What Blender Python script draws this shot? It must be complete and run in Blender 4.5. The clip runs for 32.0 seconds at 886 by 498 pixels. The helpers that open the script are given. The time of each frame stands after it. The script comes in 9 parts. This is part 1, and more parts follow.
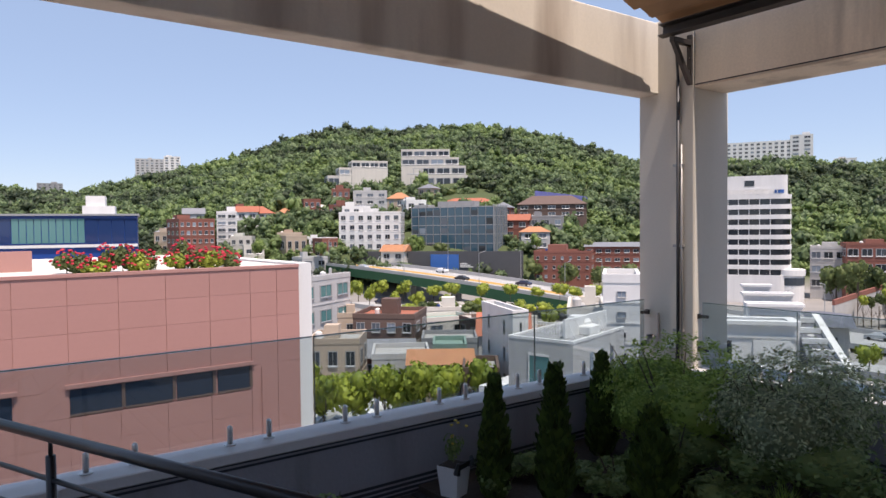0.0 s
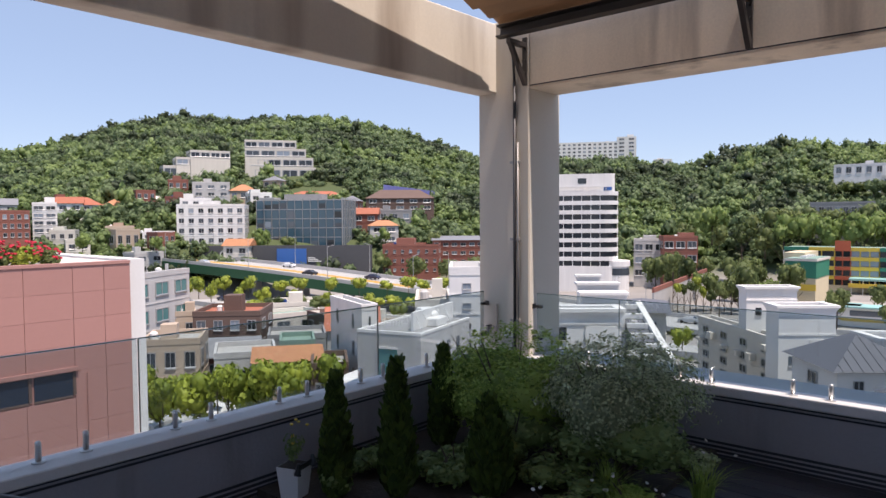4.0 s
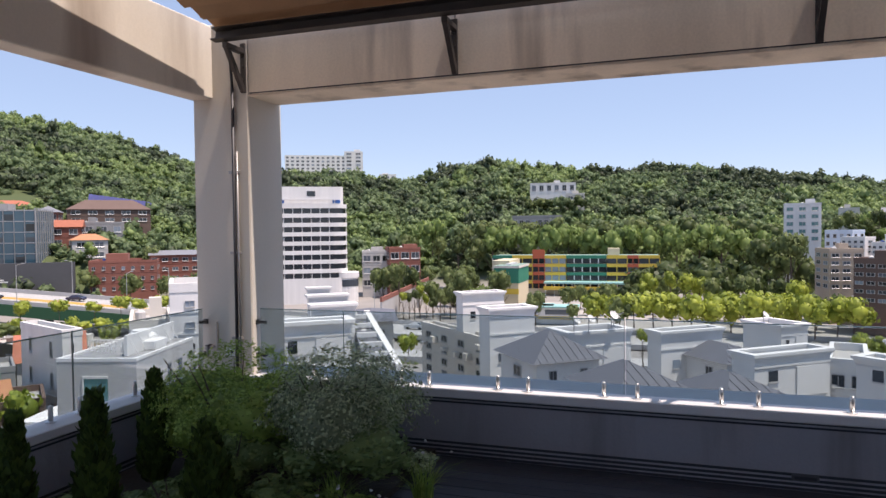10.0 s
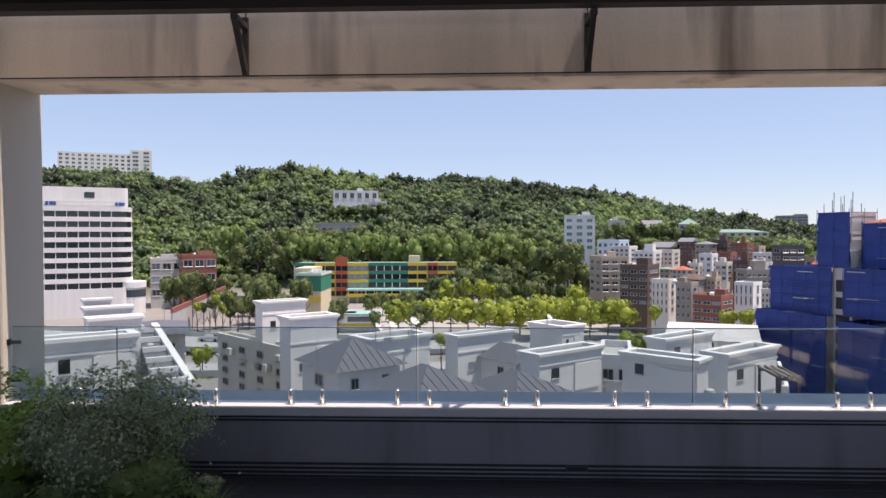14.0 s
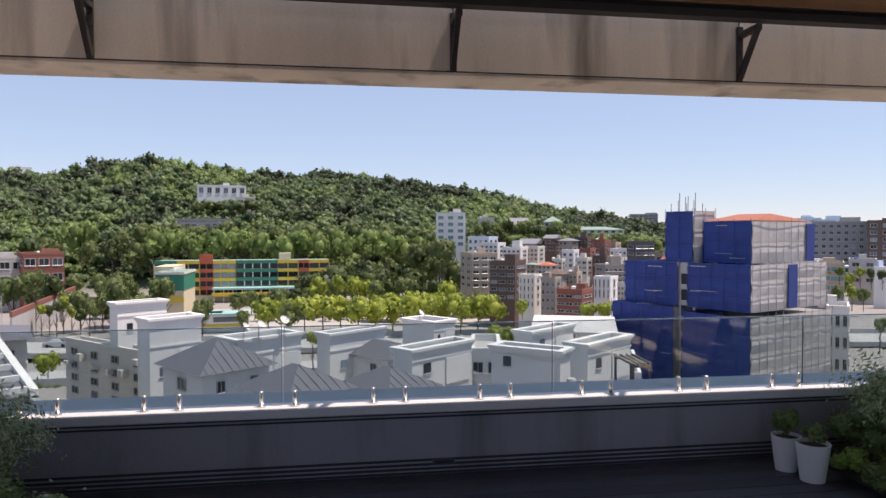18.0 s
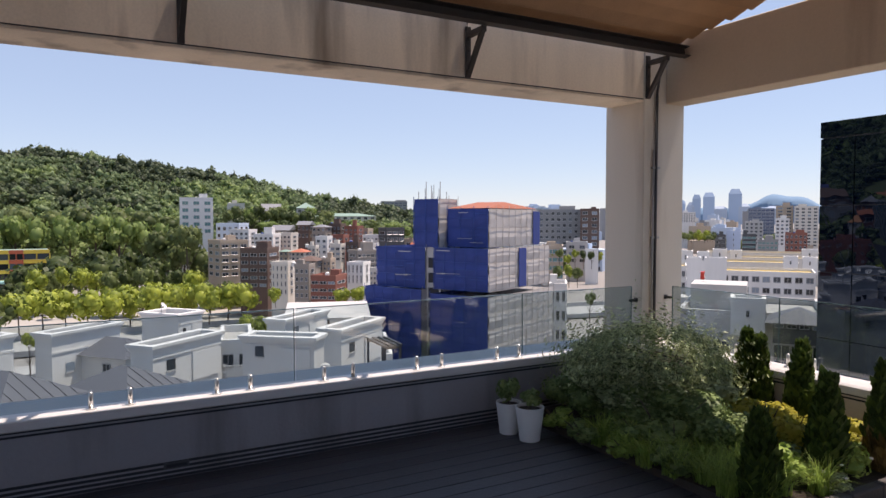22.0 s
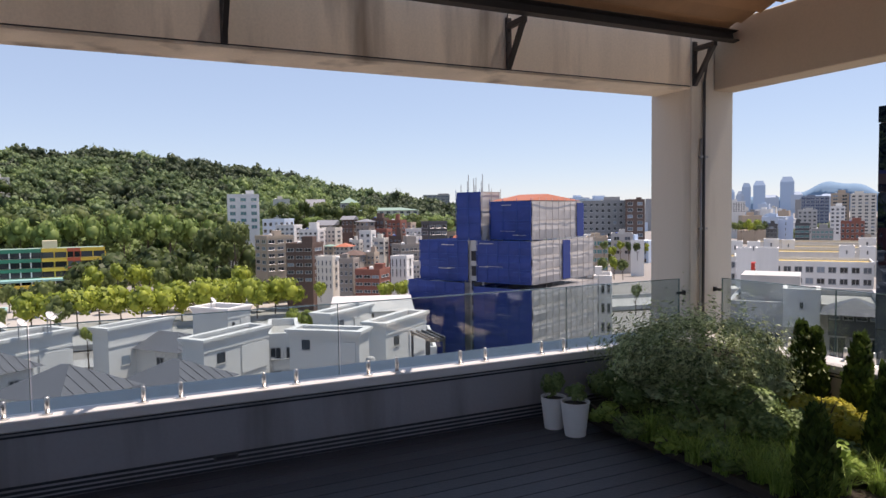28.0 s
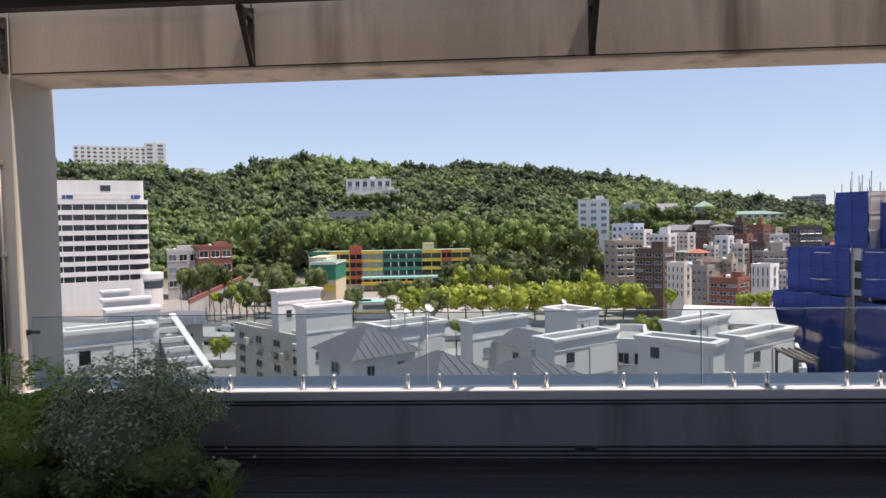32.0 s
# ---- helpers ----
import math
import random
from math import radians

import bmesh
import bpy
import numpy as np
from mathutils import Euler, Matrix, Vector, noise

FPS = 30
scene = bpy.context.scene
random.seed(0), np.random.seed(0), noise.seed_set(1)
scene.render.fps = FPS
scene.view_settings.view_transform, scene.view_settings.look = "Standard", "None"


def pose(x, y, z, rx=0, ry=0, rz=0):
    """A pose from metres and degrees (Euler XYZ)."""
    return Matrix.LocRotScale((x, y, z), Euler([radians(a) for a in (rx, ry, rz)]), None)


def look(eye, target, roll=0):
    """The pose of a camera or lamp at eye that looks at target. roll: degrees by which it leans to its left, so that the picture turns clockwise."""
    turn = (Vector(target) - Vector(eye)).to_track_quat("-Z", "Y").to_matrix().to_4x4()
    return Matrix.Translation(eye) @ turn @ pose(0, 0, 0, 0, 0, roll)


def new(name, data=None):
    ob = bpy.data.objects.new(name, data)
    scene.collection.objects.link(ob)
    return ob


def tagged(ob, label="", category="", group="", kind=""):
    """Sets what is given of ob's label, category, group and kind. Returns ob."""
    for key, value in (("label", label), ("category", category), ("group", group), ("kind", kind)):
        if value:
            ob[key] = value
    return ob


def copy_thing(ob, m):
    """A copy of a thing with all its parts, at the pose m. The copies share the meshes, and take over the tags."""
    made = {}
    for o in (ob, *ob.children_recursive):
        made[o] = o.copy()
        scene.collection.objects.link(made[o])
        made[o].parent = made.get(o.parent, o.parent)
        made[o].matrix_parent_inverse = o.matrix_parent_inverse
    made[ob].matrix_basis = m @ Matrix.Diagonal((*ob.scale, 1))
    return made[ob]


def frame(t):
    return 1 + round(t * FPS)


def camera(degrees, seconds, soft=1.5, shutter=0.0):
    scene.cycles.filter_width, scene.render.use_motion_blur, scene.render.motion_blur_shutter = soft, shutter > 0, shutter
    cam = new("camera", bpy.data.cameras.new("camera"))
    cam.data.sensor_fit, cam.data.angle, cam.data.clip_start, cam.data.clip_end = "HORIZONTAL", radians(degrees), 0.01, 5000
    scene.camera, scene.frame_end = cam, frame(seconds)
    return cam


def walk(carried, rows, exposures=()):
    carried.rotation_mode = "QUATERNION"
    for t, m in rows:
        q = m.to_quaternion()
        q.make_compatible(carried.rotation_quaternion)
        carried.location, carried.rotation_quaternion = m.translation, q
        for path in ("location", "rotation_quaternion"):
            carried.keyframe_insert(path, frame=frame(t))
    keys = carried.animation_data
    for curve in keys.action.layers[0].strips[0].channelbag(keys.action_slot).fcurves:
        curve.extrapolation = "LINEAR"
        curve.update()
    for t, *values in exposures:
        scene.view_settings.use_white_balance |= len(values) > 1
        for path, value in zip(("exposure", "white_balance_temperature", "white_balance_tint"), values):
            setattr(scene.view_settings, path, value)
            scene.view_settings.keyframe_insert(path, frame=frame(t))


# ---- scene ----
cam = camera(66.34, 32.0)
ROWS = [
    (0.0, -0.505, 0.282, 1.612, -36.13, -1.81, 0.60),
    (0.5, -0.499, 0.279, 1.611, -37.59, -1.84, 0.48),
    (1.0, -0.492, 0.279, 1.610, -38.83, -1.85, 0.11),
    (1.5, -0.484, 0.279, 1.610, -40.04, -1.86, 0.01),
    (2.0, -0.475, 0.279, 1.611, -41.85, -1.96, 0.48),
    (2.5, -0.467, 0.278, 1.611, -43.54, -2.03, 0.57),
    (3.0, -0.460, 0.277, 1.612, -45.27, -2.16, 0.78),
    (3.5, -0.455, 0.276, 1.613, -46.86, -2.34, 0.56),
    (5.5, -0.448, 0.278, 1.607, -54.15, -2.42, 0.39),
    (6.0, -0.449, 0.288, 1.608, -54.87, -2.35, 0.30),
    (6.5, -0.446, 0.291, 1.608, -57.17, -2.29, 0.61),
    (7.0, -0.437, 0.287, 1.608, -59.76, -2.22, 0.39),
    (7.5, -0.426, 0.283, 1.608, -61.69, -2.26, 0.33),
    (8.0, -0.416, 0.280, 1.609, -63.92, -2.11, 0.23),
    (8.5, -0.405, 0.275, 1.608, -66.47, -2.11, 0.09),
    (9.0, -0.395, 0.269, 1.608, -68.24, -2.06, 0.04),
    (9.5, -0.389, 0.264, 1.608, -69.77, -2.14, 0.25),
    (10.0, -0.383, 0.258, 1.610, -71.38, -1.60, 0.66),
    (10.5, -0.377, 0.253, 1.611, -73.19, -1.38, 0.52),
    (11.0, -0.371, 0.250, 1.611, -74.92, -1.14, 0.47),
    (11.5, -0.365, 0.247, 1.612, -76.46, -0.88, 0.62),
    (12.0, -0.359, 0.243, 1.613, -77.95, -0.99, 0.95),
    (12.5, -0.351, 0.238, 1.614, -79.58, -1.12, 0.97),
    (13.0, -0.341, 0.230, 1.617, -81.98, -1.37, 0.78),
    (13.5, -0.330, 0.220, 1.620, -84.73, -1.25, 0.41),
    (14.0, -0.322, 0.212, 1.622, -87.91, -1.09, 0.12),
    (14.5, -0.317, 0.208, 1.623, -90.46, -1.19, 0.21),
    (16.5, -0.316, 0.189, 1.624, -93.93, -1.56, 0.25),
    (17.0, -0.313, 0.182, 1.623, -95.20, -1.45, 0.26),
    (17.5, -0.311, 0.178, 1.622, -96.79, -1.44, -0.13),
    (18.0, -0.310, 0.175, 1.621, -98.63, -1.38, 0.05),
    (18.5, -0.310, 0.172, 1.620, -100.42, -1.66, 0.08),
    (19.0, -0.313, 0.165, 1.618, -102.99, -1.99, 0.13),
    (19.5, -0.315, 0.152, 1.616, -106.10, -2.20, -0.09),
    (20.0, -0.312, 0.136, 1.616, -108.57, -2.32, -0.14),
    (20.5, -0.308, 0.125, 1.615, -110.98, -2.35, -0.26),
    (21.0, -0.304, 0.114, 1.615, -113.49, -2.40, -0.24),
    (21.5, -0.301, 0.099, 1.616, -116.02, -2.48, -0.14),
    (22.0, -0.301, 0.080, 1.618, -119.22, -2.53, 0.00),
    (22.5, -0.304, 0.058, 1.620, -122.61, -2.59, -0.18),
    (23.0, -0.309, 0.038, 1.621, -126.26, -2.59, 0.28),
    (23.5, -0.315, 0.020, 1.620, -129.41, -2.54, 0.85),
    (24.0, -0.322, 0.006, 1.619, -131.44, -2.64, 0.99),
    (24.5, -0.329, -0.002, 1.616, -132.22, -2.78, 0.84),
    (26.5, -0.341, 0.042, 1.629, -127.16, -3.41, -0.09),
    (27.0, -0.322, 0.049, 1.626, -123.41, -3.44, -0.00),
    (27.5, -0.301, 0.056, 1.624, -119.48, -3.20, 0.28),
    (28.0, -0.284, 0.066, 1.623, -115.63, -3.08, 0.80),
    (28.5, -0.272, 0.078, 1.626, -111.76, -3.19, 1.09),
    (29.0, -0.272, 0.091, 1.628, -108.78, -3.19, 1.04),
    (29.5, -0.296, 0.107, 1.620, -104.35, -3.23, 0.60),
    (30.0, -0.329, 0.125, 1.611, -100.19, -3.00, 0.30),
    (30.5, -0.349, 0.142, 1.606, -95.99, -2.75, 0.43),
    (31.0, -0.358, 0.158, 1.607, -91.38, -2.61, 0.74),
    (31.5, -0.362, 0.169, 1.612, -88.60, -2.91, 1.11),
    (32.0, -0.361, 0.168, 1.612, -86.76, -2.18, 1.11),
]
walk(cam, [(t, pose(x, y, z, 90 + pitch, roll, yaw)) for t, x, y, z, yaw, pitch, roll in ROWS],
     exposures=[(0.0, 0.75, 6950, 21), (9.0, 0.85, 6950, 23), (16.0, 0.72, 7100, 23), (24.0, 0.78, 7300, 23), (32.0, 0.75, 7200, 21)])

# ---- light ----
SUN = Vector((-0.038, -0.37, 1.0)).normalized()
world = bpy.data.worlds.new("sky")
scene.world = world
world.use_nodes = True
sky = world.node_tree.nodes.new("ShaderNodeTexSky")
sky.sky_type, sky.sun_disc = "NISHITA", False
sky.sun_elevation = math.asin(SUN.z)
sky.sun_rotation = math.atan2(SUN.x, SUN.y)
sky.air_density, sky.dust_density, sky.ozone_density, sky.altitude = 1.0, 0.05, 2.0, 900
veil = world.node_tree.nodes.new("ShaderNodeMix")  # thin summer haze over the whole sky
veil.data_type = "RGBA"
veil.inputs[0].default_value = 0.60
veil.inputs["B"].default_value = (2.5, 3.6, 5.2, 1)
world.node_tree.links.new(sky.outputs[0], veil.inputs["A"])
world.node_tree.links.new(veil.outputs["Result"], world.node_tree.nodes["Background"].inputs[0])
world.node_tree.nodes["Background"].inputs[1].default_value = 0.10
sun = bpy.data.lights.new("sun", "SUN")
sun.energy, sun.angle, sun.color = 3.6, radians(0.53), (1.0, 0.95, 0.87)
sun_ob = new("sun", sun)
sun_ob.matrix_world = look((0, 0, 60), Vector((0, 0, 60)) - SUN)


# ---- materials ----
def principled(name):
    m = bpy.data.materials.new(name)
    m.use_nodes = True
    return m, m.node_tree.nodes, m.node_tree.links, m.node_tree.nodes["Principled BSDF"]


def surf(name, colour, rough=0.7, vary=0.12, scale=2.0, grain=0.06, gscale=40.0, bump=0.15, metal=0.0,
         island=0.0, piece=0.0, stain=None, streak=False, spec=0.5):
    """A plain surface: base colour, broad variation, fine grain, bump; random per island or per piece; optional stain colour."""
    m, n, k, p = principled(name)
    p.inputs["Roughness"].default_value, p.inputs["Metallic"].default_value = rough, metal
    p.inputs["Specular IOR Level"].default_value = spec
    co = n.new("ShaderNodeTexCoord")
    src = co.outputs["Object"]
    if streak:
        mp = n.new("ShaderNodeMapping")
        mp.inputs["Scale"].default_value = (1, 1, 0.12)
        k.new(src, mp.inputs[0])
        broad = mp.outputs[0]
    else:
        broad = src
    a = n.new("ShaderNodeTexNoise")
    a.inputs["Scale"].default_value, a.inputs["Detail"].default_value = scale, 6
    k.new(broad, a.inputs["Vector"])
    b = n.new("ShaderNodeTexNoise")
    b.inputs["Scale"].default_value, b.inputs["Detail"].default_value = gscale, 4
    k.new(src, b.inputs["Vector"])
    val = n.new("ShaderNodeMath")
    val.operation = "MULTIPLY_ADD"
    k.new(a.outputs[0], val.inputs[0])
    val.inputs[1].default_value, val.inputs[2].default_value = 2 * vary, 1 - vary
    val2 = n.new("ShaderNodeMath")
    val2.operation = "MULTIPLY_ADD"
    k.new(b.outputs[0], val2.inputs[0])
    val2.inputs[1].default_value, val2.inputs[2].default_value = 2 * grain, -grain
    add = n.new("ShaderNodeMath")
    k.new(val.outputs[0], add.inputs[0])
    k.new(val2.outputs[0], add.inputs[1])
    last = add
    for amount, node, socket in ((island, "ShaderNodeNewGeometry", "Random Per Island"), (piece, "ShaderNodeObjectInfo", "Random")):
        if amount:
            r = n.new(node)
            w = n.new("ShaderNodeMath")
            w.operation = "MULTIPLY_ADD"
            k.new(r.outputs[socket], w.inputs[0])
            w.inputs[1].default_value = 2 * amount
            k.new(last.outputs[0], w.inputs[2])
            s = n.new("ShaderNodeMath")
            s.operation = "SUBTRACT"
            k.new(w.outputs[0], s.inputs[0])
            s.inputs[1].default_value = amount
            last = s
    col = n.new("ShaderNodeVectorMath")
    col.operation = "SCALE"
    col.inputs[0].default_value = colour
    k.new(last.outputs[0], col.inputs["Scale"])
    out = col.outputs[0]
    if stain:
        c = n.new("ShaderNodeTexNoise")
        c.inputs["Scale"].default_value, c.inputs["Detail"].default_value = scale * 1.7, 8
        k.new(broad, c.inputs["Vector"])
        ramp = n.new("ShaderNodeMapRange")
        ramp.inputs[1].default_value, ramp.inputs[2].default_value = 0.52, 0.72
        k.new(c.outputs[0], ramp.inputs[0])
        mix = n.new("ShaderNodeMix")
        mix.data_type = "RGBA"
        k.new(ramp.outputs[0], mix.inputs[0])
        k.new(out, mix.inputs["A"])
        mix.inputs["B"].default_value = (*stain, 1)
        out = mix.outputs["Result"]
    k.new(out, p.inputs["Base Color"])
    if bump:
        bp = n.new("ShaderNodeBump")
        bp.inputs["Strength"].default_value, bp.inputs["Distance"].default_value = bump, 0.01
        k.new(b.outputs[0], bp.inputs["Height"])
        k.new(bp.outputs[0], p.inputs["Normal"])
    return m


def leafy(name, dark, light, rough=0.55, trans=0.25, broad=0.35, leaf=0.55):
    """Foliage: each leaf or clump takes its own shade between two greens; some light comes through."""
    m, n, k, p = principled(name)
    p.inputs["Roughness"].default_value = rough
    p.inputs["Specular IOR Level"].default_value = 0.3
    g = n.new("ShaderNodeNewGeometry")
    o = n.new("ShaderNodeTexCoord")
    z = n.new("ShaderNodeTexNoise")
    z.inputs["Scale"].default_value = broad
    k.new(o.outputs["Object"], z.inputs["Vector"])
    f = n.new("ShaderNodeMath")
    f.operation = "MULTIPLY_ADD"
    k.new(g.outputs["Random Per Island"], f.inputs[0])
    f.inputs[1].default_value = leaf
    k.new(z.outputs[0], f.inputs[2])
    s = n.new("ShaderNodeMapRange")
    s.inputs[1].default_value, s.inputs[2].default_value = 0.36, 0.60 + 0.9 * leaf
    k.new(f.outputs[0], s.inputs[0])
    mix = n.new("ShaderNodeMix")
    mix.data_type = "RGBA"
    k.new(s.outputs[0], mix.inputs[0])
    mix.inputs["A"].default_value, mix.inputs["B"].default_value = (*dark, 1), (*light, 1)
    k.new(mix.outputs["Result"], p.inputs["Base Color"])
    t = n.new("ShaderNodeBsdfTranslucent")
    k.new(mix.outputs["Result"], t.inputs[0])
    sh = n.new("ShaderNodeMixShader")
    sh.inputs[0].default_value = trans
    k.new(p.outputs[0], sh.inputs[1])
    k.new(t.outputs[0], sh.inputs[2])
    k.new(sh.outputs[0], n["Material Output"].inputs[0])
    return m


def pane_glass(name, tint, rough=0.0):
    """Thin clear glass: mostly see-through, with the gloss of a pane."""
    m, n, k, p = principled(name)
    n.remove(p)
    tr = n.new("ShaderNodeBsdfTransparent")
    tr.inputs[0].default_value = (*tint, 1)
    gl = n.new("ShaderNodeBsdfGlossy")
    gl.inputs["Roughness"].default_value = rough
    lw = n.new("ShaderNodeLayerWeight")
    lw.inputs[0].default_value = 0.5
    pw = n.new("ShaderNodeMath")
    pw.operation = "POWER"
    k.new(lw.outputs["Facing"], pw.inputs[0])
    pw.inputs[1].default_value = 3.0
    fr = n.new("ShaderNodeMapRange")
    fr.inputs[3].default_value, fr.inputs[4].default_value = 0.085, 0.60
    k.new(pw.outputs[0], fr.inputs[0])
    mx = n.new("ShaderNodeMixShader")
    k.new(fr.outputs[0], mx.inputs[0])
    k.new(tr.outputs[0], mx.inputs[1])
    k.new(gl.outputs[0], mx.inputs[2])
    k.new(mx.outputs[0], n["Material Output"].inputs[0])
    return m


def dark_glass(name, colour, rough=0.03, wave=0.0, ior=1.5, wscale=0.5, blinds=False, coat=(1.0, 1.0, 1.0)):
    """Facade glass, dark behind, that mirrors what stands before it."""
    m, n, k, p = principled(name)
    p.inputs["Base Color"].default_value = (*colour, 1)
    p.inputs["Roughness"].default_value, p.inputs["IOR"].default_value = rough, ior
    p.inputs["Specular Tint"].default_value = (*coat, 1)
    if blinds:  # curtains and blinds behind some panes
        r, c = n.new("ShaderNodeObjectInfo"), n.new("ShaderNodeValToRGB")
        c.color_ramp.interpolation = "CONSTANT"
        c.color_ramp.elements[0].color = (*colour, 1)
        for at, k_ in ((0.30, 1.8), (0.52, 0.55), (0.74, 3.2), (0.90, 7.0)):
            c.color_ramp.elements.new(at).color = (*[min(0.5, q * k_) for q in colour], 1)
        k.new(r.outputs["Random"], c.inputs[0])
        k.new(c.outputs[0], p.inputs["Base Color"])
    if wave:
        o = n.new("ShaderNodeTexCoord")
        z = n.new("ShaderNodeTexNoise")
        z.inputs["Scale"].default_value, z.inputs["Detail"].default_value = wscale, 2
        k.new(o.outputs["Object"], z.inputs["Vector"])
        bp = n.new("ShaderNodeBump")
        bp.inputs["Strength"].default_value, bp.inputs["Distance"].default_value = wave, 0.05
        k.new(z.outputs[0], bp.inputs["Height"])
        k.new(bp.outputs[0], p.inputs["Normal"])
    return m


# ---- building helpers ----
class Shape:
    """Gathers plain pieces into one mesh."""

    def __init__(self):
        self.v, self.f, self.mi = [], [], []
        self.slot = 0

    def add(self, verts, faces):
        o = len(self.v)
        self.v += [tuple(p) for p in verts]
        self.f += [tuple(i + o for i in f) for f in faces]
        self.mi += [self.slot] * len(faces)
        return self

    def box(self, x0, x1, y0, y1, z0, z1, bev=0.0):
        if bev:
            b = bev
            v, f = [], []
            for z, ins in ((z0, b), (z0 + b, 0), (z1 - b, 0), (z1, b)):
                v += [(x0 + ins + b * (ins == 0), y0 + ins, z), (x1 - ins - b * (ins == 0), y0 + ins, z), (x1 - ins, y0 + ins + b * (ins == 0), z), (x1 - ins, y1 - ins - b * (ins == 0), z),
                      (x1 - ins - b * (ins == 0), y1 - ins, z), (x0 + ins + b * (ins == 0), y1 - ins, z), (x0 + ins, y1 - ins - b * (ins == 0), z), (x0 + ins, y0 + ins + b * (ins == 0), z)]
            for r in range(3):
                for i in range(8):
                    j = (i + 1) % 8
                    f.append((r * 8 + i, r * 8 + j, r * 8 + 8 + j, r * 8 + 8 + i))
            f += [tuple(range(7, -1, -1)), tuple(range(24, 32))]
            return self.add(v, f)
        return self.add([(x0, y0, z0), (x1, y0, z0), (x1, y1, z0), (x0, y1, z0), (x0, y0, z1), (x1, y0, z1), (x1, y1, z1), (x0, y1, z1)],
                        [(3, 2, 1, 0), (4, 5, 6, 7), (0, 1, 5, 4), (1, 2, 6, 5), (2, 3, 7, 6), (3, 0, 4, 7)])

    def prism(self, pts, z0, z1):
        n = len(pts)
        return self.add([(x, y, z0) for x, y in pts] + [(x, y, z1) for x, y in pts],
                        [tuple(range(n - 1, -1, -1)), tuple(range(n, 2 * n))] + [(i, (i + 1) % n, n + (i + 1) % n, n + i) for i in range(n)])

    def tube(self, a, b, r0, r1=None, n=10):
        a, b = Vector(a), Vector(b)
        r1 = r0 if r1 is None else r1
        d = (b - a).normalized()
        u = d.orthogonal().normalized()
        w = d.cross(u)
        ring = [u * math.cos(2 * math.pi * i / n) + w * math.sin(2 * math.pi * i / n) for i in range(n)]
        return self.add([a + q * r0 for q in ring] + [b + q * r1 for q in ring],
                        [tuple(range(n - 1, -1, -1)), tuple(range(n, 2 * n))] + [(i, (i + 1) % n, n + (i + 1) % n, n + i) for i in range(n)])

    def lathe(self, prof, n=24, c=(0, 0, 0)):
        """Turns (radius, height) pairs about z; closed at both ends."""
        v, f = [], []
        for r, z in prof:
            v += [(c[0] + r * math.cos(2 * math.pi * i / n), c[1] + r * math.sin(2 * math.pi * i / n), c[2] + z) for i in range(n)]
        for k in range(len(prof) - 1):
            f += [(k * n + i, k * n + (i + 1) % n, (k + 1) * n + (i + 1) % n, (k + 1) * n + i) for i in range(n)]
        f += [tuple(range(n - 1, -1, -1)), tuple(range((len(prof) - 1) * n, len(prof) * n))]
        return self.add(v, f)

    def mesh(self, name, *mats, smooth=False):
        me = bpy.data.meshes.new(name)
        me.from_pydata(self.v, [], self.f)
        for m in mats:
            me.materials.append(m)
        if len(mats) > 1:
            me.polygons.foreach_set("material_index", self.mi)
        if smooth:
            me.polygons.foreach_set("use_smooth", [True] * len(me.polygons))
        me.update()
        return me


def part(name, shape, material, parent=None, label="", at=None, smooth=False):
    me = shape.mesh(name, *(material if isinstance(material, tuple) else (material,)), smooth=smooth) if isinstance(shape, Shape) else shape
    ob = new(name, me)
    if at is not None:
        ob.matrix_basis = at
    ob.parent = parent
    return tagged(ob, label)


def thing(name, at, label, category, group="", kind=""):
    ob = new(name)
    ob.matrix_basis = at
    ob.empty_display_size = 0.2
    return tagged(ob, label, category, group, kind)


def setting(name, shape, material, label, category="structure", smooth=False):
    return tagged(part(name, shape, material, None, label, smooth=smooth), category=category, kind="structure")


UNIT = {}


def unit(material, parent, name, x0, x1, y0, y1, z0, z1, label=""):
    """A box part on a mesh shared by all boxes of one material."""
    if material.name not in UNIT:
        UNIT[material.name] = Shape().box(0, 1, 0, 1, 0, 1).mesh("block_" + material.name, material)
    ob = new(name, UNIT[material.name])
    ob.matrix_basis = Matrix.LocRotScale((x0, y0, z0), None, (x1 - x0, y1 - y0, z1 - z0))
    ob.parent = parent
    return tagged(ob, label)


